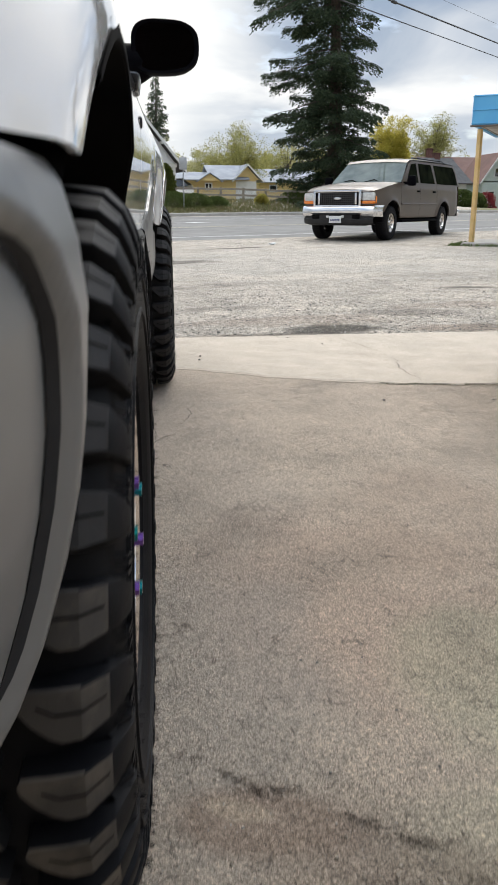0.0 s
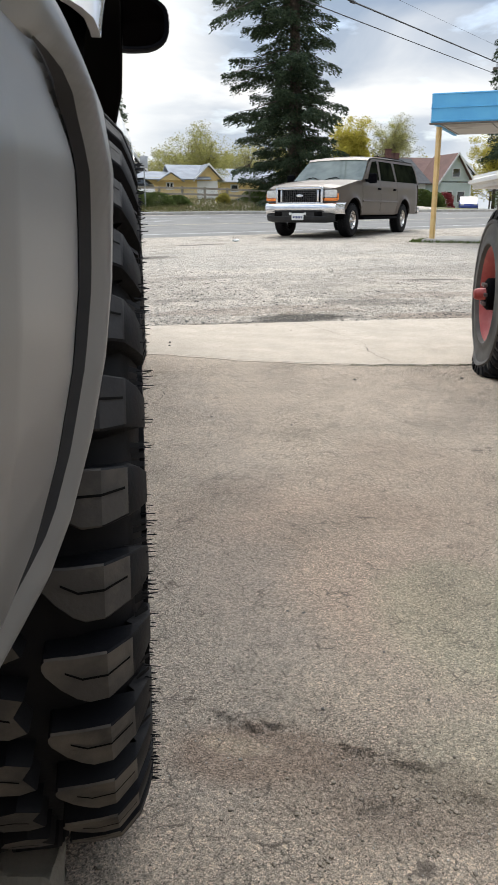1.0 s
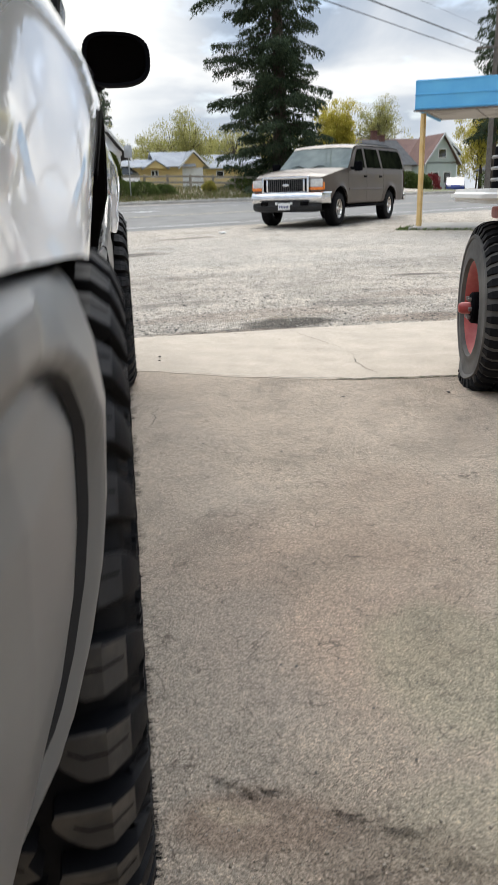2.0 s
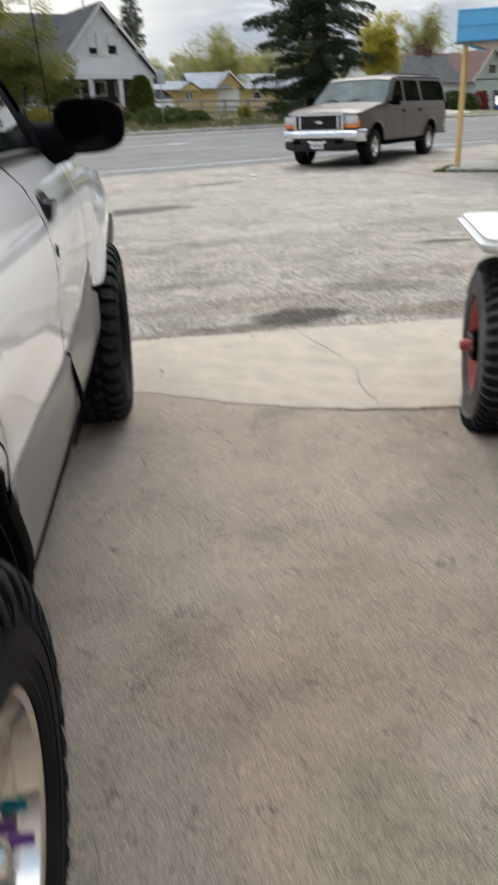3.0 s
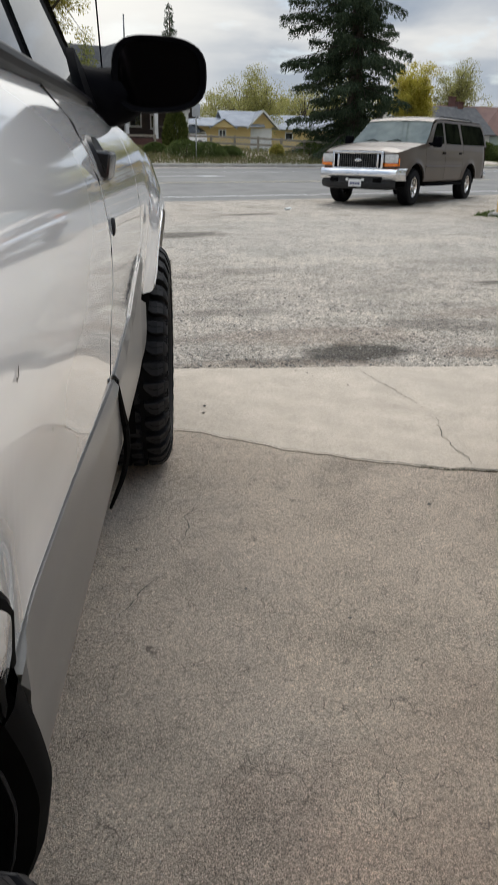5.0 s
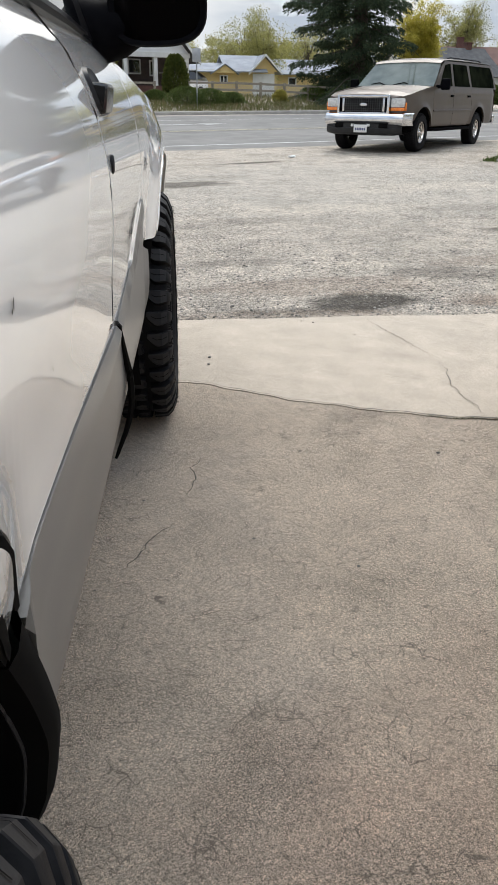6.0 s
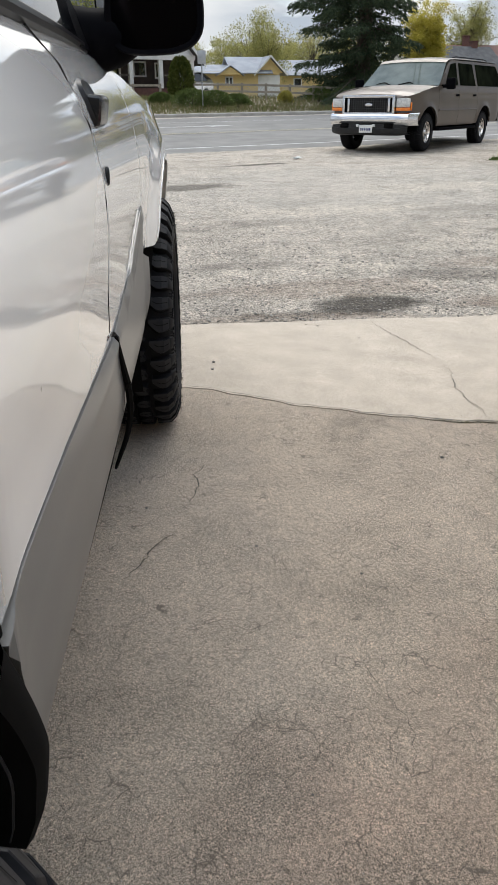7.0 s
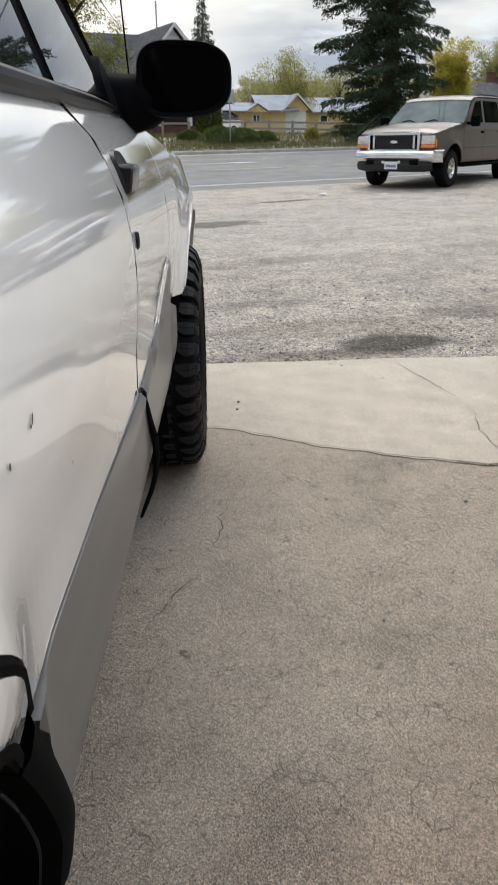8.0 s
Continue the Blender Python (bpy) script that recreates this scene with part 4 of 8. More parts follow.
def alloy_wheel(parent, rim_r, width, lug_colours, spokes=6, metal=None, nut=0.018, inset=-0.020):
    """A polished rim with spokes, hub cap and lug nuts, under a wheel part."""
    metal = metal or M_CHROME
    rim = part("rim", merge(revolve([(x + inset, r_) for x, r_ in [(-0.004, rim_r + 0.006), (0.002, rim_r - 0.002), (-0.004, rim_r - 0.014), (-0.03, rim_r - 0.022), (-width * 0.5, rim_r - 0.045), (-width + 0.01, rim_r - 0.02), (-width, rim_r + 0.006)]], 64)),
               metal, parent, "polished alloy rim")
    vs, fs = [], []
    n = spokes * 10
    for i in range(n):
        a = 2 * math.pi * i / n
        open_ = math.cos(spokes * a) < 0.15
        for rr, x in ((0.045, -0.030), (0.070, -0.026), (0.085, -0.034), (rim_r - 0.055, -0.052 if open_ else -0.030), (rim_r - 0.018, -0.034)):
            vs.append((x + inset, rr * math.cos(a), rr * math.sin(a)))
    for i in range(n):
        j = (i + 1) % n
        mid = 2 * math.pi * (i + 0.5) / n
        for k in range(4):
            if k == 2 and math.cos(spokes * mid) < 0.1:
                continue
            fs.append((i * 5 + k, j * 5 + k, j * 5 + k + 1, i * 5 + k + 1))
    part("spokes", (vs, fs), metal, parent, "polished alloy spokes")
    part("brake_disc", revolve([(-0.075, 0.04), (-0.075, 0.15), (-0.09, 0.15), (-0.09, 0.04)], 40, closed=True), M_STEEL, parent)
    part("hub_cap", revolve([(inset - 0.001, 0.0005), (inset - 0.004, 0.022), (inset - 0.016, 0.034), (inset - 0.034, 0.046)], 28), metal, parent)
    for k in range(6):
        a = 2 * math.pi * (k + 0.25) / 6
        y, z = 0.070 * math.cos(a), 0.070 * math.sin(a)
        bm = bm_tube((inset - 0.020, y, z), (inset + nut, y, z), 0.0105, 0.0085, 6)
        part("lug_nut", bm, lug_colours[k % len(lug_colours)], parent, "anodised lug nut", smooth=False)
    return rim


M_CHOCK = material("weathered grey timber", (0.26, 0.24, 0.20), 0.9, col2=(0.17, 0.155, 0.13), scale=14, bump=0.6, bump_scale=60)
M_LUG1 = material("teal anodised metal", (0.02, 0.22, 0.19), 0.3, metal=1.0, col2=(0.015, 0.15, 0.22), scale=40)
M_LUG2 = material("violet anodised metal", (0.13, 0.07, 0.27), 0.3, metal=1.0, col2=(0.18, 0.07, 0.24), scale=40)

CAR_C = -0.90                                   # centre line of the car, across
F_ARCH, R_ARCH = (0.0, 0.46, 0.475), (-2.665, 0.50, 0.445)
SIDE = [(0.40, -0.12), (0.46, -0.085), (0.54, -0.062), (0.62, -0.055), (0.72, -0.058), (0.80, -0.055), (0.90, -0.046), (0.98, -0.047), (1.05, -0.058),
        (1.10, -0.074), (1.15, -0.098), (1.20, -0.140)]


def side_x(y, z):
    """How far out the body's side stands, across, at this length and height."""
    x = lerp_table(SIDE, z)
    rear = 0.016 + 0.020 * min(1, max(0, (z - 0.76) / 0.09)) if y > -2.56 else 0.036
    for (cy, cz, r), amp, wid in ((F_ARCH, 0.030, 0.10), (R_ARCH, rear + 0.004 / (1 + math.exp((y + 2.56) / 0.035)), 0.07)):
        d = math.hypot(y - cy, z - cz) - r
        if z > 0.42:
            x += amp * bump_at(max(d, 0), wid) * min(1, max(0, (z - (0.56 if cy > -1 else 0.40)) / 0.20))
    # plan taper towards nose and tail
    if y > 0.15:
        x -= 0.16 * ((y - 0.15) / 0.75) ** 2
    if y < -3.1:
        x -= 0.30 * ((-3.1 - y) / 0.55) ** 2
    return x


def clad_x(y, z):
    base = side_x(y, 0.745) + 0.006
    if z < 0.62:
        base -= 1.5 * (0.62 - z) ** 2
    top = clad_top(y)
    if z > 0.76:
        base = side_x(y, z) + 0.008
    return base + 0.004 * bump_at(top - 0.016 - z, 0.008) - 0.004 * bump_at(z - top, 0.006)


def clad_top(y):
    return lerp_table([(-2.4, 0.735), (-1.9, 0.735), (-1.45, 0.72), (-1.05, 0.765), (-0.78, 0.855), (-0.6, 0.86)], y)


suv = thing("sport_utility_vehicle", "white sport utility vehicle with grey plastic cladding and mud tyres", "car",
            Matrix.Translation((0, 0, 0)) @ Matrix.Rotation(radians(0.78), 4, "Z"))


def both(name, shape, mat, label="", parent=None, **kw):
    """The same panel on both sides of the car."""
    p = parent or (suv, suv)
    return (part(name, shape, mat, p[0], label, **kw), part(name, mirrored(shape, CAR_C), mat, p[1], label, **kw))


G = 0.0055                                       # half a shut line
fa = lambda a0, a1, n=16, dr=0.0: arc(F_ARCH[0], F_ARCH[1], F_ARCH[2] + dr, a0, a1, n)
ra = lambda a0, a1, n=16, dr=0.0: arc(R_ARCH[0], R_ARCH[1], R_ARCH[2] + dr, a0, a1, n)

# front fender
fender = [(-0.72 + G, 1.185), (-0.72 + G, 0.73), (-0.62, 0.735), (-0.45, 0.715)] + list(reversed(fa(27, 147, 20))) + [(0.55, 0.64), (0.80, 0.72), (0.84, 0.86), (0.70, 0.97), (0.30, 1.06), (-0.3, 1.13)]
both("front_fender", panel(fender, side_x, 0.025, 0.03), M_WHITE, "white flared front fender")
# doors
fdoor = [(-0.72 - G, 1.19)] + [(y, clad_top(y) + 0.003) for y in (-0.724, -0.78, -0.9, -1.05, -1.2, -1.35, -1.446)] + [(-1.446, 0.80), (-1.44, 0.95), (-1.45, 1.06), (-1.475, 1.14), (-1.50, 1.195)]
front_door = both("front_door", panel(fdoor, side_x, 0.025, 0.03), M_WHITE, "white front passenger door")
def gap_at(a, off=0.0):
    """A point of the shut line that runs round the rear arch, at an angle."""
    r_ = lerp_table([(20, 0.474), (34, 0.470), (44, 0.477), (50, 0.477), (58, 0.475), (66, 0.474), (75, 0.477)], a) + off
    return (R_ARCH[0] + r_ * math.cos(radians(a)), R_ARCH[1] + r_ * math.sin(radians(a)))


rdoor = [(-1.50 - 2 * G, 1.195), (-1.475 - 2 * G, 1.14), (-1.45 - 2 * G, 1.06), (-1.44 - 2 * G, 0.95), (-1.446 - 2 * G, 0.80)] + [(y, clad_top(y) + 0.003) for y in (-1.455, -1.6, -1.75, -1.9, -2.05, -2.19)] \
    + [gap_at(a, 0.006) for a in (33, 36, 40, 45, 50, 54, 58, 62, 66, 70, 74)] + [(-2.556, 0.978), (-2.572, 1.02), (-2.566, 1.10), (-2.55, 1.195)]
rear_door = both("rear_door", panel(rdoor, side_x, 0.025, 0.03), M_WHITE, "white rear passenger door")
# rear quarter
quarter = [(-2.55 - 2 * G, 1.20), (-2.568 - 2 * G, 1.10), (-2.575 - 2 * G, 1.02), (-2.560 - 2 * G, 0.968)] + [gap_at(a, -0.006) for a in (73, 70, 66, 62, 58, 54, 50, 45, 41, 38)] + ra(38, 100, 18, -0.012) + ra(102, 136, 10, -0.012) + [(-2.99, 0.810), (-3.03, 0.812), (-3.56, 0.812), (-3.60, 1.20)]
both("rear_quarter", panel(quarter, side_x, 0.02, 0.006), M_WHITE, "white rear quarter panel")


# arch lips of the rear wheel: black rubber flare round the opening
def lip(arch, a0, a1, d_in, d_out, proud, thick, n=40):
    cy, cz, r = arch
    vs, fs = [], []
    prof = [(d_in, -thick), (d_in - 0.006, proud * 0.2), (d_in + 0.006, proud), (d_out - 0.008, proud), (d_out, proud * 0.3), (d_out + 0.002, -0.02)]
    for i in range(n + 1):
        a = radians(a0 + (a1 - a0) * i / n)
        for d, h in prof:
            y, z = cy + (r + d) * math.cos(a), cz + (r + d) * math.sin(a)
            vs.append((side_x(y, z) + h, y, z))
    k = len(prof)
    for i in range(n):
        for j in range(k - 1):
            fs.append((i * k + j, i * k + j + 1, (i + 1) * k + j + 1, (i + 1) * k + j))
    return vs, fs


both("arch_flare", lip(R_ARCH, 1, 35, -0.016, 0.017, 0.006, 0.10), M_LINER, "black rubber wheel arch flare")
# thin grey tube stands in for the highlight on the arch's inner lip
both("arch_trim", tube_path([(side_x(y, z) - 0.016, y, z) for y, z in arc(R_ARCH[0], R_ARCH[1], R_ARCH[2] - 0.030, 4, 33, 14)], [0.0018] * 14, 6), M_BEZEL, "thin grey line painting the highlight inside the wheel arch")
both("arch_flare", lip(R_ARCH, 36, 122, -0.016, -0.011, 0.003, 0.10), M_LINER, "black rubber inner lip of the wheel arch")
both("arch_flare", lip(F_ARCH, 20, 146, -0.010, 0.004, 0.003, 0.03), M_WHITE, "rolled white fender lip")

# lower cladding of the doors, sill
fclad = [(-0.74, 0.40)] + [(y, clad_top(y)) for y in (-0.74, -0.78, -0.9, -1.05, -1.2, -1.35, -1.40)] + [(-1.37, 0.655), (-1.335, 0.60), (-1.325, 0.52), (-1.31, 0.40)]
both("door_cladding", panel(fclad, clad_x, 0.025, 0.035), M_GREYP, "grey plastic cladding of the front door")
rclad = [(-1.325, 0.40), (-1.342, 0.52), (-1.352, 0.60), (-1.388, 0.655), (-1.42, clad_top(-1.42))] + [(y, clad_top(y)) for y in (-1.45, -1.6, -1.75, -1.9, -2.05, -2.19)] + ra(33, -12, 14, 0.018) + [(-2.2, 0.40)]
both("door_cladding", panel(rclad, clad_x, 0.025, 0.035), M_GREYP, "grey plastic cladding of the rear door")
fend_low = [(-0.735, 0.40), (-0.735, 0.80), (-0.60, 0.72), (-0.50, 0.69), (-0.50, 0.55), (-0.52, 0.40)]
both("fender_cladding", panel(fend_low, lambda y, z: clad_x(y, min(z, 0.75)) - 0.012, 0.025, 0.035), M_GREYP, "grey plastic cladding behind the front wheel")
# black seal in the shut line of the cladding
seal = [(-0.052, -1.415, 0.722), (-0.048, -1.380, 0.655), (-0.043, -1.345, 0.60), (-0.046, -1.334, 0.52), (-0.085, -1.318, 0.42)]
for _ in range(2):
    seal = seal[:1] + [tuple(p_ + (q_ - p_) * f for p_, q_ in zip(a, b)) for a, b in zip(seal, seal[1:]) for f in (0.25, 0.75)] + seal[-1:]
both("door_seal", tube_path(seal, [0.003 + 0.004 * math.sin(math.pi * k / (len(seal) - 1)) for k in range(len(seal))], 6), M_LINER)
both("sill", tube_path([(-0.15, -0.5, 0.42), (-0.15, -1.3, 0.415), (-0.15, -2.2, 0.42)], [0.05, 0.055, 0.05], 10), M_BLACKP, "black sill")

# inner wheel housings
def housing(arch, depth=0.62, a0=-25, a1=205):
    cy, cz, r = arch
    vs, fs = [], []
    n = 30
    for i in range(n + 1):
        a = radians(a0 + (a1 - a0) * i / n)
        y_, z_ = cy + r * math.cos(a), cz + r * math.sin(a)
        for x, dr in ((side_x(y_, z_) - 0.010, -0.008), (-0.10, 0.004), (-depth, 0.02), (-depth - 0.02, -0.25)):
            vs.append((x, cy + (r + dr) * math.cos(a), cz + (r + dr) * math.sin(a)))
    for i in range(n):
        for j in range(3):
            fs.append((i * 4 + j, i * 4 + j + 1, i * 4 + j + 5, i * 4 + j + 4))
    return vs, fs


both("wheel_housing", housing(F_ARCH), M_LINER, "black wheel housing")
both("wheel_housing", housing(R_ARCH, a0=1, a1=140), M_LINER, "black wheel housing")

# rear bumper, wrapped round the corner
B_LINE = [(-3.60, 0.804), (-3.02, 0.804), (-2.992, 0.803), (-2.985, 0.796), (-3.0, 0.775), (-3.02, 0.752), (-3.033, 0.70), (-3.040, 0.61), (-3.052, 0.53), (-3.075, 0.46), (-3.12, 0.41)]
for _ in range(2):                              # rounded corners
    B_LINE = B_LINE[:1] + [(a[0] + (b[0] - a[0]) * f, a[1] + (b[1] - a[1]) * f) for a, b in zip(B_LINE, B_LINE[1:]) for f in (0.25, 0.75)] + B_LINE[-1:]
B_EDGE = B_LINE + [(-3.20, 0.385), (-3.60, 0.38)]
B_GROOVE = [(-3.62, 0.772), (-3.22, 0.770), (-3.125, 0.758), (-3.086, 0.71), (-3.078, 0.66), (-3.084, 0.60), (-3.099, 0.535), (-3.129, 0.475), (-3.19, 0.42)]
for _ in range(2):
    B_GROOVE = B_GROOVE[:1] + [(a[0] + (b[0] - a[0]) * f, a[1] + (b[1] - a[1]) * f) for a, b in zip(B_GROOVE, B_GROOVE[1:]) for f in (0.25, 0.75)] + B_GROOVE[-1:]
B_SIDE = B_LINE[next(i for i, p in enumerate(B_LINE) if p[0] > -2.99):]
B_OUT = [(0.38, -0.150), (0.42, -0.100), (0.484, -0.058), (0.514, -0.045), (0.56, -0.031), (0.61, -0.020), (0.655, -0.014), (0.72, -0.010), (0.757, -0.015), (0.787, -0.026), (0.812, -0.040)]


def bumper_x(y, z):
    """The bumper's side: the body stands inboard, its edge flares out round the wheel behind a soft groove."""
    x = 0.003 + lerp_table(B_OUT, min(z, lerp_table([(-3.20, 0.775), (-3.10, 0.82)], y))) - lerp_table([(-3.62, 0.29), (-3.58, 0.17), (-3.52, 0.10), (-3.45, 0.058), (-3.36, 0.026), (-3.25, 0.010), (-3.12, 0.002), (-2.9, 0.0)], y)
    d, _, _ = nearest(y, z, B_LINE, closed=False)
    side, _, _ = nearest(y, z, B_SIDE, closed=False)
    g, _, _ = nearest(y, z, B_GROOVE, closed=False)
    k = 1.0 if inside(y, z, B_GROOVE + [(-3.62, 0.36)]) else max(0.0, 1 - g / 0.017) ** 1.5
    x -= 0.0165 * min(1, max(0, (0.800 - z) / 0.05)) * k
    x -= 0.004 * bump_at(g, 0.0085)
    x -= 0.002 * bump_at(d, 0.004)
    return x


bumper_end = both("bumper_side", panel(B_EDGE, bumper_x, 0.0048, 0.05), M_BUMPER, "grey plastic rear bumper end")

# dark ribbon laid in the groove stands in for its shade
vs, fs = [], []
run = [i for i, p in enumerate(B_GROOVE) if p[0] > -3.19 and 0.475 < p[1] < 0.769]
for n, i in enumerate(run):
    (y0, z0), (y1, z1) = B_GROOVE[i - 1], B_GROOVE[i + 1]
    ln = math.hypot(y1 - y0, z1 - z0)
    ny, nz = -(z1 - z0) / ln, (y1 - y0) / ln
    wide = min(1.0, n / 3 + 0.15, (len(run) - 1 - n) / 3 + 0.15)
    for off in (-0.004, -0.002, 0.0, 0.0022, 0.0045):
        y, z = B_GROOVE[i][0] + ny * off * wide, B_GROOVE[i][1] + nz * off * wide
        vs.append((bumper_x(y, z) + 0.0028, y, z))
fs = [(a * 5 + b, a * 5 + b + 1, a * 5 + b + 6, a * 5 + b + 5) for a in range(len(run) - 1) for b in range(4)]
both("groove_strip", (vs, fs), M_GROOVE_SHADE, "dark strip painting the shade deep in the bumper's groove", parent=bumper_end)


def rear_face(u, v):
    x = CAR_C + (u * 2 - 1) * 0.57
    return (x, -3.62 - 0.03 * (1 - (u * 2 - 1) ** 2), 0.42 + 0.395 * v)


part("bumper", sheet(16, 8, rear_face), M_BUMPER, suv, "grey plastic rear bumper")
part("bumper_top", sheet(12, 4, lambda u, v: (CAR_C + (u * 2 - 1) * 0.60, -3.60 + 0.14 * v, 0.815)), M_GREYP, suv)


def across(sections, n=14):
    """A surface over the car's width from sections of (y, z at the middle, z at the edge, half width)."""
    def at(u, v):
        k = u * (len(sections) - 1)
        i = min(int(k), len(sections) - 2)
        f = k - i
        y, zm, ze, hw = [a + (b - a) * f for a, b in zip(sections[i], sections[i + 1])]
        s = v * 2 - 1
        return (CAR_C + s * hw, y, ze + (zm - ze) * (1 - abs(s) ** 2.6))
    return sheet(len(sections) * 3, n, at)


part("bonnet", across([(0.84, 0.90, 0.86, 0.60), (0.74, 1.03, 0.97, 0.68), (0.30, 1.12, 1.06, 0.78), (-0.30, 1.18, 1.13, 0.80), (-0.62, 1.20, 1.17, 0.79)]), M_WHITE, suv, "white bonnet")
part("windscreen", across([(-0.62, 1.21, 1.19, 0.745), (-1.00, 1.46, 1.44, 0.68), (-1.28, 1.665, 1.64, 0.62)]), M_GLASS, suv, "tinted windscreen")
part("roof", across([(-1.27, 1.67, 1.645, 0.64), (-1.5, 1.715, 1.68, 0.635), (-2.4, 1.74, 1.70, 0.63), (-3.2, 1.72, 1.68, 0.62), (-3.45, 1.68, 1.65, 0.61)]), M_WHITE, suv, "white roof")
part("tailgate", across([(-3.45, 1.67, 1.64, 0.61), (-3.56, 1.30, 1.30, 0.70), (-3.60, 1.15, 1.15, 0.74), (-3.61, 0.82, 0.82, 0.72)]), M_WHITE, suv, "white tailgate")
part("rear_window", across([(-3.475, 1.60, 1.58, 0.53), (-3.565, 1.32, 1.30, 0.60)]), M_GLASS, suv)
part("front_bumper", across([(0.80, 0.87, 0.86, 0.66), (0.90, 0.74, 0.74, 0.62), (0.90, 0.55, 0.55, 0.62), (0.80, 0.42, 0.42, 0.60)]), M_GREYP, suv, "grey front bumper")
part("underbody", bm_box((0.80, 3.9, 0.22), (CAR_C, -1.35, 0.50), 0.05), M_LINER, suv)

# glasshouse: black frames with tinted panes
def glass_x(y, z):
    return -0.145 - 0.36 * (z - 1.20) - 0.06 * max(0, z - 1.45) - (0.10 * ((y + 0.75) / 0.6) ** 2 if y > -0.75 else 0)


M_BELT = material("satin black rubber", (0.006, 0.006, 0.007), 0.3, spec=0.08, col2=(0.009, 0.009, 0.010), scale=20)
upper = [(-0.70, 1.19), (-0.86, 1.29), (-1.08, 1.47), (-1.28, 1.635), (-1.5, 1.675), (-2.3, 1.69), (-3.2, 1.67), (-3.42, 1.62), (-3.52, 1.20)]
both("window_frame", panel(upper, glass_x, 0.05, 0.03), M_BLACKP, "black window surround")
fr_glass = [(-0.97, 1.225), (-1.05, 1.33), (-1.19, 1.46), (-1.33, 1.585), (-1.46, 1.625), (-1.46, 1.225)]
pane_x = lambda y, z: glass_x(y, z) + 0.006
both("window_pane", panel(fr_glass, pane_x, 0.06, 0.006), M_GLASS, "tinted side window")
both("window_pane", panel([(-1.535, 1.225), (-1.535, 1.63), (-2.25, 1.645), (-2.32, 1.225)], pane_x, 0.06, 0.006), M_GLASS, "tinted side window")
both("window_pane", panel([(-2.40, 1.225), (-2.40, 1.64), (-3.25, 1.62), (-3.38, 1.225)], pane_x, 0.06, 0.006), M_GLASS, "tinted side window")
both("belt_moulding", tube_path([(-0.145, -0.72, 1.198), (-0.138, -1.2, 1.205), (-0.136, -1.9, 1.207), (-0.140, -2.6, 1.207), (-0.16, -3.4, 1.205)], [0.012, 0.014, 0.015, 0.015, 0.012], 10), M_BELT, "satin black belt moulding")


# door handles: recessed cup with a black pull bar
def handle(y, z):
    """A black bezel with a hollow and a lift flap standing a little proud."""
    x = side_x(y, z)
    bez = []
    for k in range(24):
        a = 2 * math.pi * k / 24
        dy, dz = 0.060 * math.copysign(abs(math.cos(a)) ** 0.6, math.cos(a)), 0.036 * math.copysign(abs(math.sin(a)) ** 0.6, math.sin(a))
        for s_, h_ in ((1.0, 0.000), (0.95, 0.007), (0.80, 0.004), (0.62, 0.0025)):
            bez.append((side_x(y + dy * s_, z + dz * s_) + h_, y + dy * s_, z + dz * s_))
    fcs = [(4 * k + j, 4 * ((k + 1) % 24) + j, 4 * ((k + 1) % 24) + j + 1, 4 * k + j + 1) for k in range(24) for j in range(3)] + [tuple(4 * k + 3 for k in range(24))]
    h = both("door_handle", (bez, fcs), M_BEZEL, "grey door handle cup")
    flap = bm_box((0.030, 0.108, 0.046), (x + 0.008, y + 0.004, z - 0.010), 0.010, rot=(0, 8, 0), segs=3)
    me = bpy.data.meshes.new("tmp_flap")
    flap.to_mesh(me)
    flap.free()
    shape = ([tuple(v.co) for v in me.vertices], [tuple(f.vertices) for f in me.polygons])
    bpy.data.meshes.remove(me)
    both("flap", shape, M_FLAP, "glossy black lift flap", parent=h)
    return h


handle(-1.350, 1.092)
handle(-2.218, 1.122)
# dark rubber tubes fill the shut lines in place of the gaps' shade
for line in ([(-0.72, 1.17), (-0.72, 1.0), (-0.72, 0.88)], [(-1.504, 1.19), (-1.479, 1.14), (-1.454, 1.06), (-1.444, 0.95), (-1.450, 0.80), (-1.452, 0.74)],
             [(-2.554, 1.19), (-2.571, 1.10), (-2.578, 1.02), (-2.561, 0.974)] + [gap_at(a) for a in (74, 70, 66, 62, 58, 54, 50, 45, 40, 36, 33)]):
    both("door_seal", tube_path([(side_x(y, z) - 0.0062, y, z) for y, z in line], [0.0076] * len(line), 6), M_LINER)
# chips in the rear door's paint
M_CHIP = material("bare dark chip", (0.05, 0.045, 0.04), 0.8, col2=(0.10, 0.09, 0.08), scale=90)
for y_, z_, w_, h_, tilt_ in ((-2.165, 0.945, 0.0022, 0.005, 0.35), (-2.172, 0.941, 0.0024, 0.002, 0.0), (-2.030, 0.850, 0.0018, 0.003, -0.2), (-2.235, 0.935, 0.0025, 0.003, 0.0)):
    ring_ = [(y_ + w_ * math.cos(a) + tilt_ * h_ * math.sin(a), z_ + h_ * math.sin(a)) for a in [k * math.pi / 5 for k in range(10)]]
    part("paint_chip", ([(side_x(y, z) + 0.0012, y, z) for y, z in ring_], [tuple(range(10))]), M_CHIP, rear_door[0], "dark chip in the white paint", smooth=False)
lock = revolve([(0.004, 0.0005), (0.003, 0.008), (0.001, 0.010), (-0.01, 0.010)], 18)
both("door_lock", ([(v[0] + side_x(-1.40, 0.985) + 0.001, v[1] - 1.40, v[2] * 1.5 + 0.985) for v in lock[0]], lock[1]), M_BEZEL, "dark key lock")

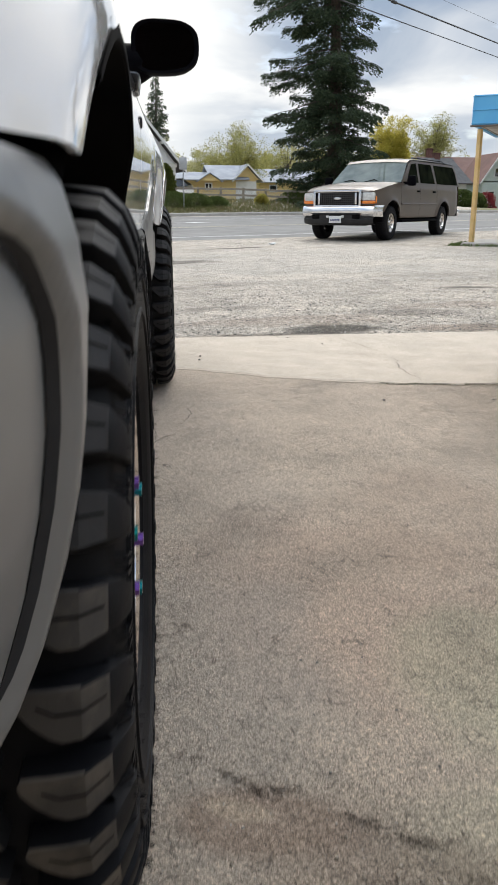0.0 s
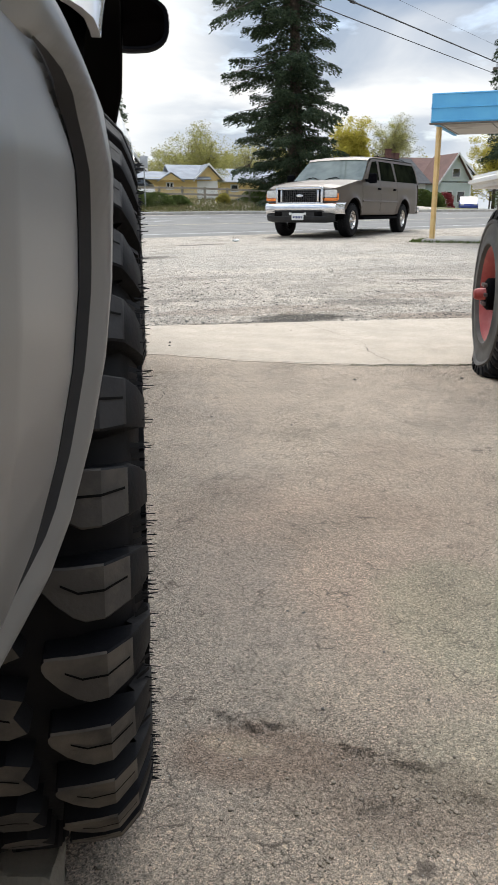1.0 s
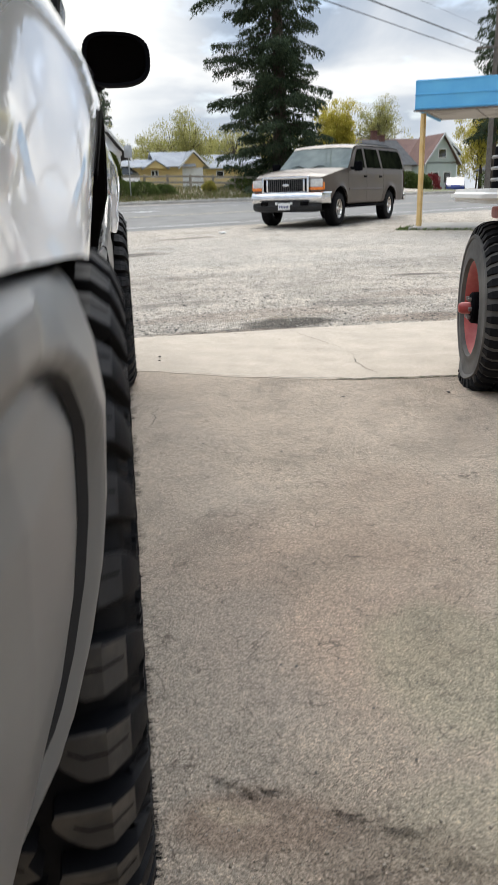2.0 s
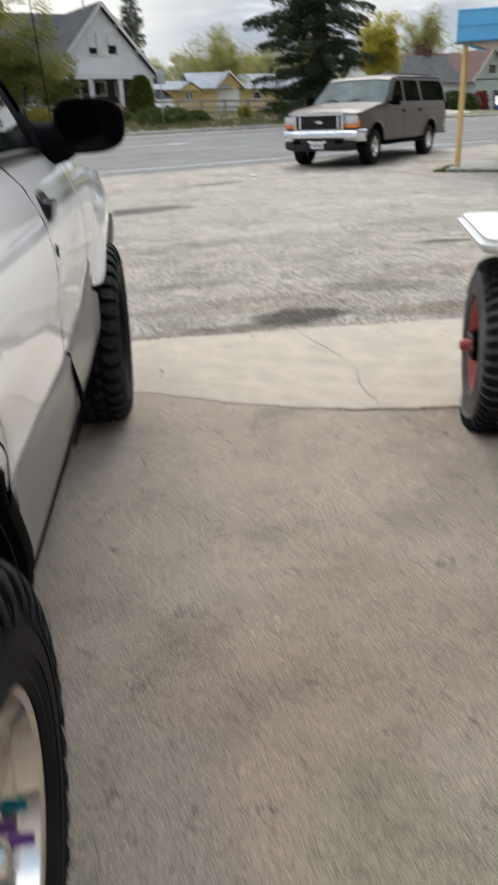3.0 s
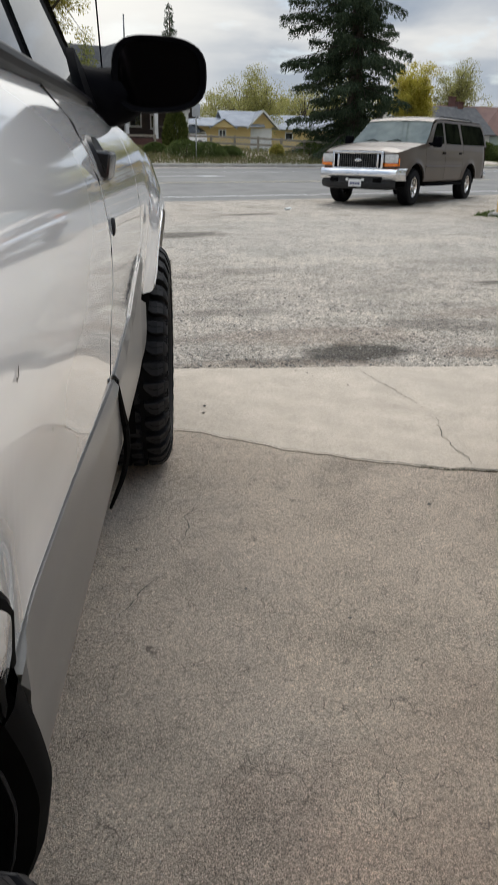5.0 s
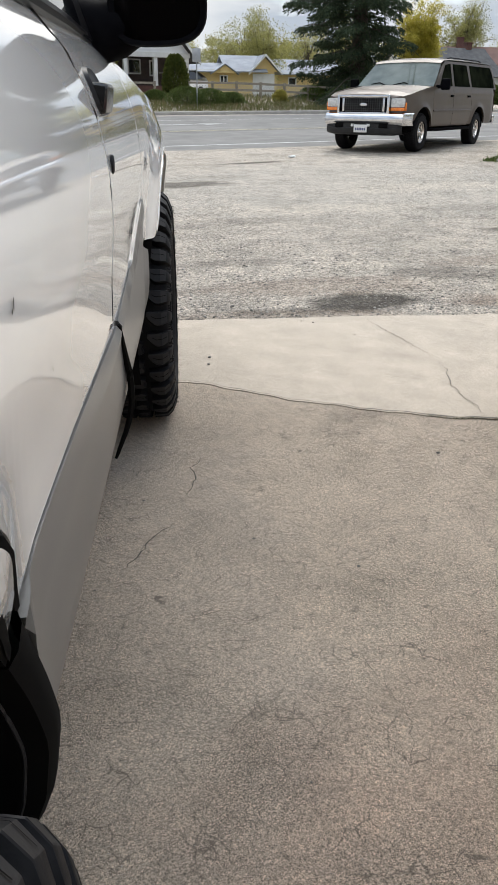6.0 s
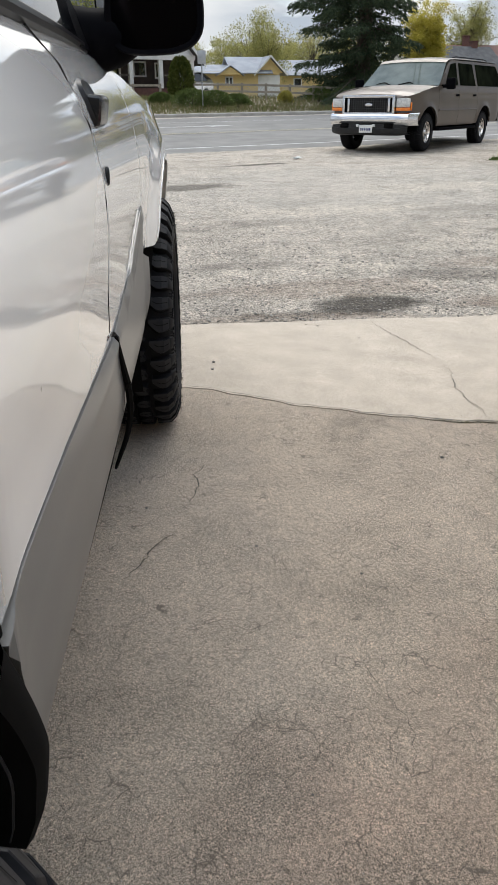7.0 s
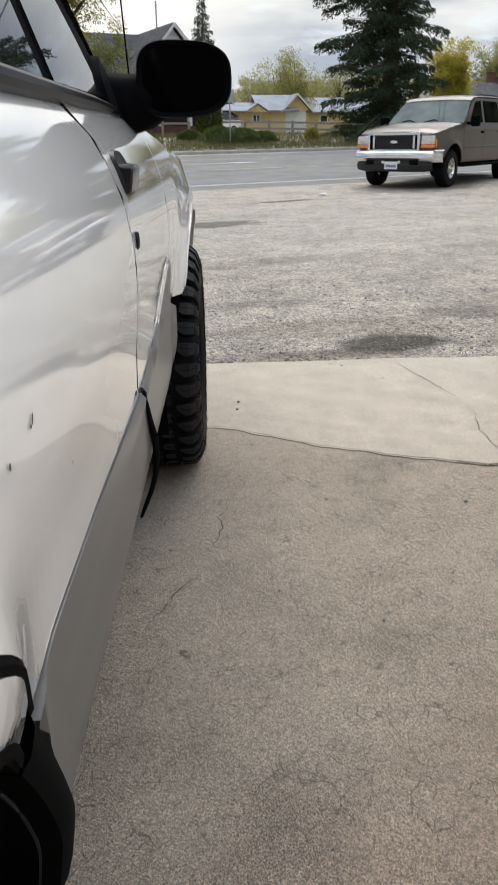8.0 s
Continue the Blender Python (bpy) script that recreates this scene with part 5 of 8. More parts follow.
# mirror: housing, glass and foot
def mirror_shell(s, y, squash=1.0):
    ring = []
    for k in range(36):
        a = 2 * math.pi * k / 36
        ca, sa = math.cos(a), math.sin(a)
        e = 0.66
        x = 0.012 + 0.108 * s * math.copysign(abs(ca) ** e, ca)
        z = 1.268 + 0.080 * s * math.copysign(abs(sa) ** e, sa) * (1.0 - 0.10 * ca) + 0.012 * ca * 0
        ring.append((x - 0.0, y, z))
    return ring


rings = [mirror_shell(s, y) for s, y in ((0.86, -0.822), (0.97, -0.828), (1.0, -0.818), (0.99, -0.78), (0.93, -0.735), (0.78, -0.70), (0.5, -0.68), (0.15, -0.672))]
vs = [p for r_ in rings for p in r_]
fs = [(i * 36 + k, i * 36 + (k + 1) % 36, (i + 1) * 36 + (k + 1) % 36, (i + 1) * 36 + k) for i in range(len(rings) - 1) for k in range(36)]
door_mirror = both("door_mirror", (vs, fs), M_BLACKP, "black door mirror housing")
gl = mirror_shell(0.87, -0.8205)
# near-black metal colour paints in the dim surroundings this glass reflects
M_MIRROR = material("dark mirror glass", (0.035, 0.032, 0.038), 0.06, metal=1.0, col2=(0.028, 0.026, 0.032), scale=3)
both("mirror_glass", (gl, [tuple(range(36))]), M_MIRROR, "mirror glass with its dark reflection painted in", parent=door_mirror, smooth=False)
foot = merge(tube_path([(-0.045, -0.755, 1.240), (-0.085, -0.765, 1.225), (-0.13, -0.785, 1.215), (-0.19, -0.80, 1.22)], [0.050, 0.062, 0.068, 0.070], 14))
both("mirror_foot", foot, M_BLACKP, "black mirror foot", parent=door_mirror)
sail = [(-0.70, 1.195), (-0.99, 1.195), (-0.97, 1.25), (-0.92, 1.29), (-0.88, 1.315), (-0.845, 1.285)]
both("mirror_sail", panel(sail, lambda y, z: glass_x(y, z) + 0.016, 0.03, 0.02), M_BLACKP, parent=door_mirror)

# aerial on the far edge of the fender
part("aerial", tube_path([(-0.16, -0.30, 1.12), (-0.164, -0.306, 1.18), (-0.175, -0.33, 1.45), (-0.188, -0.36, 1.75), (-0.205, -0.40, 2.05)], [0.006, 0.0028, 0.0024, 0.002, 0.0014], 6), M_BLACKP, suv, "thin black whip aerial")

# tail lamp
lamp = [(-3.30, 0.86), (-3.30, 1.12), (-3.57, 1.12), (-3.57, 0.86)]
both("tail_lamp", panel(lamp, lambda y, z: side_x(y, z) + 0.006, 0.03, 0.02), M_LENS, "clear tail lamp lens")
both("headlamp", panel([(0.62, 0.78), (0.62, 0.93), (0.82, 0.88), (0.83, 0.77)], lambda y, z: side_x(y, z) + 0.006, 0.03, 0.02), M_LENS, "clear headlamp lens")


R_T = 0.400
c_, t_, h_, s_ = mud_tyre(R_T, 0.278, 0.222, 37, 0.025, 420)
me_carcass = mesh_of("tyre", *c_, M_RUBBER, True, 40)
M_WORN = material("worn black rubber", (0.013, 0.013, 0.015), 0.6, spec=0.25, col2=(0.024, 0.023, 0.023), scale=14, bump=0.15, bump_scale=180, dist=0.002)


def tread_mesh(name, dusty):
    """Tread blocks, worn on the running faces; dust clings to the sector that last rolled on the ground, if any."""
    me = mesh_of(name, *t_, M_RUBBER, True, 30)
    me.materials.append(M_WORN)
    me.materials.append(M_TREAD)
    for f in me.polygons:
        c = f.center
        rad = math.hypot(c.y, c.z)
        if (f.normal.y * c.y + f.normal.z * c.z) / rad > 0.62 and rad > R_T - 0.040:
            ang = math.degrees(math.atan2(c.z, c.y)) % 360
            f.material_index = 2 if dusty and 140 < ang < 300 else 1
    return me


me_tread, me_tread_dusty = tread_mesh("tread", False), tread_mesh("tread_dusty", True)
me_cuts = mesh_of("sipes", *s_, M_LINER, False)
me_hair = mesh_of("vent_hairs", *h_, M_RUBBER, False)
for y_, out_, side_ in ((0.0, 0.0, 1), (-2.658, -0.003, 1), (0.0, 0.0, -1), (-2.658, -0.003, -1)):
    wheel = part("wheel", me_carcass, M_RUBBER, suv, "black mud terrain tyre on a polished alloy wheel")
    wheel.matrix_basis = (Matrix.Translation((out_, y_, 0.399)) if side_ > 0 else Matrix.Translation((2 * CAR_C - out_, y_, 0.399)) @ Matrix.Rotation(math.pi, 4, "Z")) @ Matrix.Rotation(radians(0.5 if y_ < -1 else 0), 4, "Z") @ Matrix.Rotation(radians(1.0 if y_ < -1 else 0), 4, "Y") @ pose(0, 0, 0, 18.2 if y_ < -1 else 6)
    part("tread", me_tread_dusty if y_ < -1 else me_tread, M_TREAD, wheel, "chunky tread blocks, dusty where they met the ground" if y_ < -1 else "chunky black tread blocks")
    part("sipe", me_cuts, M_LINER, wheel, "fine cuts in the tread", kind="stuff")
    if side_ > 0:
        part("vent_hairs", me_hair, M_RUBBER, wheel, "fine rubber moulding hairs", kind="stuff")
    if side_ > 0 or y_ < 0:
        alloy_wheel(wheel, 0.224, 0.20, (M_LUG1, M_LUG2), nut=0.013 if y_ < -1 else 0.0, inset=-0.020 if y_ < -1 else -0.060)

block = thing("wheel_chock", "worn grey wooden block under the rear tyre", "wheel chock", Matrix.Translation((-0.185, -2.868, 0)) @ Matrix.Rotation(radians(-8), 4, "Z"))
bm = bm_box((0.24, 0.060, 0.046), (0, 0, 0.023), 0.010, segs=3)
bmesh.ops.subdivide_edges(bm, edges=bm.edges[:], cuts=2, use_grid_fill=True)
for v in bm.verts:
    v.co += Vector((0.008, 0.010, 0.014)) * noise.noise(v.co * 26) * (v.co.z > 0.008)
part("block", bm, M_CHOCK, block)


# ---- the taupe full-size wagon parked by the road ----
wagon = thing("station_wagon", "taupe full-size wagon with chrome bumper parked beside the road", "car",
              Matrix.Translation((4.15, 16.07, ground_z(4.15, 16.07) + 0.0)) @ Matrix.Rotation(radians(142.5), 4, "Z") @ Matrix.Scale(1.03, 4))
WF, WR = (0.0, 0.42, 0.49), (-3.48, 0.42, 0.49)


def wag_x(y, z):
    x = lerp_table([(0.45, 0.93), (0.55, 0.965), (0.75, 0.985), (0.95, 0.985), (1.05, 0.975), (1.18, 0.975), (1.31, 0.945)], z)
    for cy, cz, r in (WF, WR):
        x += 0.030 * bump_at(max(0, math.hypot(y - cy, z - cz) - r), 0.05)
    if y > 0.1:
        x -= 0.13 * ((y - 0.1) / 0.75) ** 2
    if y < -4.4:
        x -= 0.10 * ((-4.4 - y) / 0.45) ** 2
    return x


def wag_both(name, shape, mat, label="", **kw):
    return (part(name, shape, mat, wagon, label, **kw), part(name, mirrored(shape, 0.0), mat, wagon, label, **kw))


wf = lambda a0, a1, n=14: arc(*WF, a0, a1, n)
wr = lambda a0, a1, n=14: arc(*WR, a0, a1, n)
wag_both("front_fender", panel([(0.82, 1.10), (0.84, 0.85), (0.84, 0.66), (0.47, 0.62)] + wf(24, 168) + [(-0.54, 0.50), (-0.54, 1.31), (-0.2, 1.28), (0.3, 1.21)], wag_x, 0.05, 0.03), M_TAUPE, "taupe front fender")
wag_both("front_door", panel([(-0.548, 1.31), (-0.548, 0.50), (-1.74, 0.50), (-1.74, 1.31)], wag_x, 0.05, 0.03), M_TAUPE, "taupe front door")
wag_both("rear_door", panel([(-1.748, 1.31), (-1.748, 0.50), (-2.80, 0.50), (-2.90, 0.60), (-2.95, 0.75), (-2.95, 1.31)], wag_x, 0.05, 0.03), M_TAUPE, "taupe rear door")
wag_both("rear_quarter", panel([(-2.958, 1.31), (-2.958, 0.72), (-2.90, 0.585), (-2.82, 0.50)] + wr(12, 168) + [(-4.5, 0.52), (-4.78, 0.58), (-4.82, 0.9), (-4.80, 1.31)], wag_x, 0.05, 0.03), M_TAUPE, "taupe rear quarter panel")
for yy in (-0.544, -1.744, -2.954):
    wag_both("door_seal", ([(wag_x(yy, 0.52) - 0.012, yy - 0.006, 0.52), (wag_x(yy, 0.52) - 0.012, yy + 0.006, 0.52), (wag_x(yy, 1.3) - 0.012, yy + 0.006, 1.3), (wag_x(yy, 1.3) - 0.012, yy - 0.006, 1.3)], [(0, 1, 2, 3)]), M_BLACKP)
wag_both("side_moulding", tube_path([(wag_x(y, 0.83) + 0.002, y, 0.83) for y in (-0.55, -1.2, -1.9, -2.6, -2.93)], [0.022] * 5, 6), M_TAUPE)


def wglass(y, z):
    return 0.945 - 0.235 * (z - 1.31) - (0.14 * max(0, y + 1.0) ** 1.2)


wag_both("window_frame", panel([(-0.62, 1.31), (-0.92, 1.52), (-1.22, 1.76), (-1.42, 1.85), (-4.50, 1.86), (-4.66, 1.70), (-4.78, 1.31)], wglass, 0.08, 0.03), M_TAUPE, "taupe pillars")
wp = lambda y, z: wglass(y, z) + 0.006
wag_both("window_pane", panel([(-0.92, 1.335), (-1.12, 1.55), (-1.36, 1.77), (-1.68, 1.80), (-1.68, 1.335)], wp, 0.08, 0.004), M_GLASSW, "dark side window")
wag_both("window_pane", panel([(-1.82, 1.335), (-1.82, 1.80), (-2.72, 1.80), (-2.84, 1.335)], wp, 0.08, 0.004), M_GLASSW, "dark side window")
wag_both("window_pane", panel([(-2.98, 1.335), (-2.90, 1.80), (-4.40, 1.80), (-4.55, 1.66), (-4.62, 1.335)], wp, 0.08, 0.004), M_GLASSW, "dark side window")


def wspan(sections, n=16):
    def at(u, v):
        k = u * (len(sections) - 1)
        i = min(int(k), len(sections) - 2)
        f = k - i
        y, zm, ze, hw = [a + (b - a) * f for a, b in zip(sections[i], sections[i + 1])]
        s = v * 2 - 1
        return (s * hw, y, ze + (zm - ze) * (1 - abs(s) ** 3))
    return sheet(len(sections) * 3, n, at)


part("bonnet", wspan([(0.89, 1.10, 1.07, 0.66), (0.84, 1.155, 1.095, 0.82), (0.60, 1.235, 1.145, 0.913), (0.20, 1.290, 1.205, 0.962), (-0.40, 1.335, 1.275, 0.958), (-0.62, 1.345, 1.308, 0.945)]), M_TAUPE, wagon, "taupe bonnet")
part("windscreen", wspan([(-0.58, 1.335, 1.32, 0.93), (-0.90, 1.585, 1.56, 0.872), (-1.20, 1.83, 1.80, 0.80)]), M_GLASSF, wagon, "windscreen reflecting the sky")
part("roof", wspan([(-1.17, 1.825, 1.795, 0.805), (-1.30, 1.895, 1.855, 0.815), (-1.7, 1.935, 1.88, 0.81), (-3.0, 1.955, 1.89, 0.81), (-4.4, 1.935, 1.88, 0.80), (-4.62, 1.87, 1.84, 0.79)]), M_TAUPE, wagon, "taupe roof")
part("tailgate", wspan([(-4.60, 1.86, 1.84, 0.78), (-4.78, 1.33, 1.33, 0.92), (-4.84, 0.95, 0.95, 0.92), (-4.82, 0.55, 0.55, 0.90)]), M_TAUPE, wagon, "taupe tailgate")
part("rear_bumper", bm_box((1.92, 0.16, 0.20), (0, -4.86, 0.60), 0.05), M_CHROME2, wagon, "chrome rear bumper")
part("underbody", bm_box((1.60, 4.9, 0.26), (0, -1.95, 0.52), 0.08), M_LINER, wagon)
for cy, cz, r in (WF, WR):
    vs, fs = [], []
    for i in range(21):
        a = math.pi * i / 20
        for x, dr in ((0.95, 0.0), (0.60, 0.01), (0.58, -0.3)):
            vs.append((x, cy + (r + dr) * math.cos(a), cz + (r + dr) * math.sin(a)))
    for i in range(20):
        for k in range(2):
            fs.append((i * 3 + k, i * 3 + k + 1, i * 3 + k + 4, i * 3 + k + 3))
    wag_both("wheel_housing", (vs, fs), M_LINER)
for s in (-1, 1):
    part("wiper", tube_path([(s * 0.1 + 0.15, -0.60, 1.345), (s * 0.3 + 0.1, -0.64, 1.40), (s * 0.45 + 0.15, -0.62, 1.365)], [0.012, 0.010, 0.008], 6), M_BLACKP, wagon, "black wiper arm")

# nose: grille, lamps, bumper
part("nose_panel", bm_box((1.72, 0.10, 0.44), (0, 0.80, 0.90), 0.05), M_TAUPE, wagon, "taupe nose panel")
grille = part("grille", bm_box((1.12, 0.05, 0.30), (0, 0.875, 0.94), 0.02), M_BLACKP, wagon, "black grille in a chrome frame")
fr = None
for size, at in (((1.22, 0.09, 0.055), (0, 0.905, 1.105)), ((1.22, 0.09, 0.055), (0, 0.905, 0.770)), ((0.06, 0.09, 0.37), (-0.585, 0.905, 0.94)), ((0.06, 0.09, 0.37), (0.585, 0.905, 0.94))):
    fr = bm_box(size, at, 0.018, bm=fr)
part("grille_frame", fr, M_CHROME2, grille, "chrome grille frame")
M_GBAR = material("dark satin steel", (0.10, 0.10, 0.10), 0.4, metal=0.8, col2=(0.075, 0.075, 0.075), scale=8)
for k in range(17):
    part("grille_bar", bm_box((0.009, 0.02, 0.29), (-0.42 + 0.0525 * k, 0.905, 0.94), 0.003), M_GBAR, grille)
for k in range(6):
    part("grille_bar", bm_box((1.02, 0.02, 0.010), (0, 0.910, 0.825 + 0.046 * k), 0.003), M_GBAR, grille)
for s in (-1, 1):
    part("grille_side", bm_box((0.05, 0.03, 0.26), (s * 0.475, 0.915, 0.94), 0.01), M_CHROME2, grille)
badge = revolve([(0.012, 0.0005), (0.010, 0.05), (0.0, 0.058)], 24)
part("badge", ([(v[1] * 1.55, 0.915 + v[0], 0.945 + v[2] * 0.62) for v in badge[0]], badge[1]), M_CHROME2, grille, "plain oval badge")
for s in (-1, 1):
    lens = part("headlamp", bm_box((0.29, 0.10, 0.180), (s * 0.762, 0.835, 0.982), 0.03, rot=(0, 0, -s * 12)), M_LENS, wagon, "clear headlamp")
    part("indicator", bm_box((0.295, 0.105, 0.070), (s * 0.764, 0.832, 0.858), 0.02, rot=(0, 0, -s * 12)), M_AMBER, lens, "amber indicator")
    part("side_marker", bm_box((0.035, 0.11, 0.16), (s * 0.908, 0.765, 0.91), 0.014, rot=(0, 0, -s * 30)), M_AMBER, lens, "amber side marker")
bumper_prof = [(-0.05, 0.570), (0.005, 0.578), (0.040, 0.610), (0.057, 0.660), (0.060, 0.715), (0.048, 0.765), (0.020, 0.802), (-0.02, 0.822), (-0.06, 0.828)]
vs, fs = [], []
for i in range(25):
    s = i / 24 * 2 - 1
    back = 0.10 * abs(s) ** 4 + 0.03 * s * s
    if abs(s) > 0.93:
        back += 0.30 * (abs(s) - 0.93) / 0.07
    for dy, z in bumper_prof:
        vs.append((s * 1.0, 0.95 + dy - back, z - 0.04))
k = len(bumper_prof)
fs = [(i * k + j, i * k + j + 1, (i + 1) * k + j + 1, (i + 1) * k + j) for i in range(24) for j in range(k - 1)]
front_bumper = part("front_bumper", (vs, fs), M_CHROME2, wagon, "chrome front bumper")
vs = []
vprof = [(-0.12, 0.36), (-0.02, 0.365), (0.030, 0.385), (0.052, 0.43), (0.058, 0.50), (0.030, 0.515), (0.030, 0.60), (0.052, 0.615), (0.050, 0.64), (-0.05, 0.65)]
for i in range(25):
    s = i / 24 * 2 - 1
    for dy, z in vprof:
        vs.append((s * 0.90, 0.965 + dy - 0.16 * abs(s) ** 4, z - 0.02 + 0.10 * max(0, abs(s) - 0.75)))
k = len(vprof)
fs = [(i * k + j, i * k + j + 1, (i + 1) * k + j + 1, (i + 1) * k + j) for i in range(24) for j in range(k - 1)]
M_VALANCE = material("dark grey bumper plastic", (0.020, 0.020, 0.021), 0.5, spec=0.3, col2=(0.028, 0.028, 0.028), scale=8)
part("valance", (vs, fs), M_VALANCE, front_bumper, "dark grey lower valance")
for s in (-1, 1):
    part("tow_hook", bm_box((0.06, 0.05, 0.055), (s * 0.19, 1.005, 0.54), 0.012), M_TRIM, front_bumper)
    part("fog_recess", bm_box((0.20, 0.04, 0.09), (s * 0.52, 0.985, 0.535), 0.02), M_LINER, front_bumper)
plate = part("licence_plate", bm_box((0.31, 0.012, 0.155), (-0.02, 1.042, 0.475), 0.006), M_TRIM, front_bumper, "white licence plate")
M_PLATEBAR = material("dark blue plate bars", (0.05, 0.06, 0.16), 0.6, col2=(0.07, 0.08, 0.18), scale=30)
for k in range(6):
    part("plate_bar", bm_box((0.028, 0.004, 0.05), (-0.02 - 0.105 + 0.042 * k, 1.0505, 0.465), 0.002), M_PLATEBAR, front_bumper)
# mirrors, handles, running boards
for s in (-1, 1):
    mr = part("door_mirror", bm_box((0.20, 0.11, 0.23), (s * 1.12, -0.80, 1.36), 0.04, segs=3), M_BLACKP, wagon, "black door mirror")
    part("mirror_arm", bm_box((0.14, 0.06, 0.07), (s * 0.98, -0.78, 1.31), 0.02), M_BLACKP, mr)
    for yy in (-1.62, -2.72):
        part("door_handle", bm_box((0.035, 0.17, 0.045), (s * (wag_x(yy, 1.13) + 0.012), yy, 1.13), 0.012), M_BLACKP, wagon, "black door handle")
    part("running_board", bm_box((0.20, 2.35, 0.06), (s * 0.93, -1.72, 0.435), 0.025), M_BLACKP, wagon, "black running board")
    part("roof_rack_rail", tube_path([(s * 0.66, -1.9, 1.92), (s * 0.66, -2.1, 1.945), (s * 0.66, -4.0, 1.945), (s * 0.66, -4.2, 1.915)], [0.010] * 4, 6), M_BLACKP, wagon, "black roof rail")

wc, wt = tyre_shapes(0.395, 0.265, 0.215, 46, 0.009)
me_wt = mesh_of("wagon_tyre", *merge(wc, wt), M_RUBBER, True, 35)
for yy in (0.0, -3.48):
    for s in (1, -1):
        wheel = part("wheel", me_wt, M_RUBBER, wagon, "black tyre on an alloy wheel")
        wheel.matrix_basis = Matrix.Translation((s * 0.975, yy, 0.395)) @ (Matrix.Identity(4) if s > 0 else Matrix.Rotation(math.pi, 4, "Z"))
        alloy_wheel(wheel, 0.216, 0.18, (M_STEEL,), 5, nut=0.002)


# ---- unseen garage behind, canopy, old tractor ----
M_WALL = material("pale painted block wall", (0.62, 0.60, 0.57), 0.85, col2=(0.54, 0.52, 0.49), scale=1.2, bump=0.3, bump_scale=12)
M_BAY = material("dark bay wall", (0.20, 0.19, 0.175), 0.9, col2=(0.14, 0.13, 0.12), scale=1.5, bump=0.3, bump_scale=12)


def unseen_wall(name, size, at, mat, label):
    return tagged(part(name, bm_box(size, at, 0.01), mat, None), label, "wall", kind="structure")


# unseen bay added behind, shading slab and mirror: front piers and header, dim inside
unseen_wall("wall_south_1", (12.4, 0.30, 4.2), (-9.8, -6.95, 2.1), M_WALL, "unseen pale pier of the added garage front")
unseen_wall("wall_south_2", (17.0, 0.30, 4.2), (10.5, -6.95, 2.1), M_WALL, "unseen pale pier of the added garage front")
unseen_wall("wall_south_3", (5.6, 0.30, 1.1), (-0.8, -6.95, 3.65), M_WALL, "unseen pale header over the added garage bay")
unseen_wall("wall_back", (5.9, 0.20, 3.2), (-0.8, -10.0, 1.6), M_BAY, "unseen dark back wall of the added garage bay")
for k_, x_ in enumerate((-3.7, 2.1)):
    unseen_wall("wall_bay_%d" % (k_ + 1), (0.20, 2.8, 3.2), (x_, -8.5, 1.6), M_BAY, "unseen dark side wall of the added garage bay")
tagged(part("ceiling", bm_box((6.0, 3.0, 0.15), (-0.8, -8.6, 3.28), 0.01), M_BAY, None), "unseen dark ceiling of the added garage bay", "ceiling", kind="structure")

CU, CV = Vector((0.90, -0.436, 0)), Vector((0.50, 0.866, 0))
C0 = Vector((5.72, 12.42, 0))
canopy = thing("canopy", "blue metal filling station canopy on a yellow post", "canopy")


def canopy_box(u0, u1, v0, v1, z0, z1, bevel=0.0):
    bm = bmesh.new()
    vs = [bm.verts.new(C0 + CU * u + CV * v + Vector((0, 0, z))) for z in (z0, z1) for u, v in ((u0, v0), (u1, v0), (u1, v1), (u0, v1))]
    for f in ((3, 2, 1, 0), (4, 5, 6, 7), (0, 1, 5, 4), (1, 2, 6, 5), (2, 3, 7, 6), (3, 0, 4, 7)):
        bm.faces.new([vs[i] for i in f])
    if bevel:
        bmesh.ops.bevel(bm, geom=bm.edges[:], offset=bevel, segments=1, affect="EDGES")
    return bm


ZB, ZT = 2.37, 2.92
part("deck", canopy_box(0.06, 9.0, 0.06, 3.0, ZB + 0.02, ZT - 0.03), M_SOFFIT, canopy, "peeling soffit boards")
part("fascia", canopy_box(0.0, 9.1, -0.03, 0.045, ZB, ZT, 0.006), M_BLUE, canopy, "blue ribbed metal fascia")
part("fascia", canopy_box(-0.03, 0.045, 0.05, 3.05, ZB, ZT, 0.006), M_BLUE, canopy, "blue ribbed metal fascia")
for k in range(3):
    z = ZB + 0.02 + 0.25 * k
    part("rib", canopy_box(-0.02, 9.1, -0.048 if k % 2 else -0.042, -0.031, z, z + 0.018, 0.003), M_BLUE, canopy)
part("drip_edge", canopy_box(-0.04, 9.1, -0.055, 0.05, ZB - 0.03, ZB - 0.002, 0.004), M_WOOD, canopy, "rusty drip edge")
for k in range(9):
    part("soffit_joint", canopy_box(0.1 + k * 1.0, 0.115 + k * 1.0, 0.1, 2.95, ZB + 0.012, ZB + 0.02), M_WOOD, canopy)
px_, py_ = 6.14, 13.12
post = bm_box((0.09, 0.09, 2.36), (px_, py_, 1.19), 0.012, rot=(0, 0, 37))
part("post", post, M_POST, canopy, "yellow painted wooden post")
p2 = C0 + CU * 3.9 + CV * 0.9
part("post", bm_box((0.09, 0.09, 2.36), (p2.x, p2.y, 1.19), 0.012, rot=(0, 0, 37)), M_POST, canopy, "yellow painted wooden post")

island = canopy_box(-0.15, 8.5, 0.45, 2.6, -0.05, 0.09, 0.03)
tagged(part("island", island, M_KERB, None), "low concrete island under the canopy", "kerb", kind="structure")

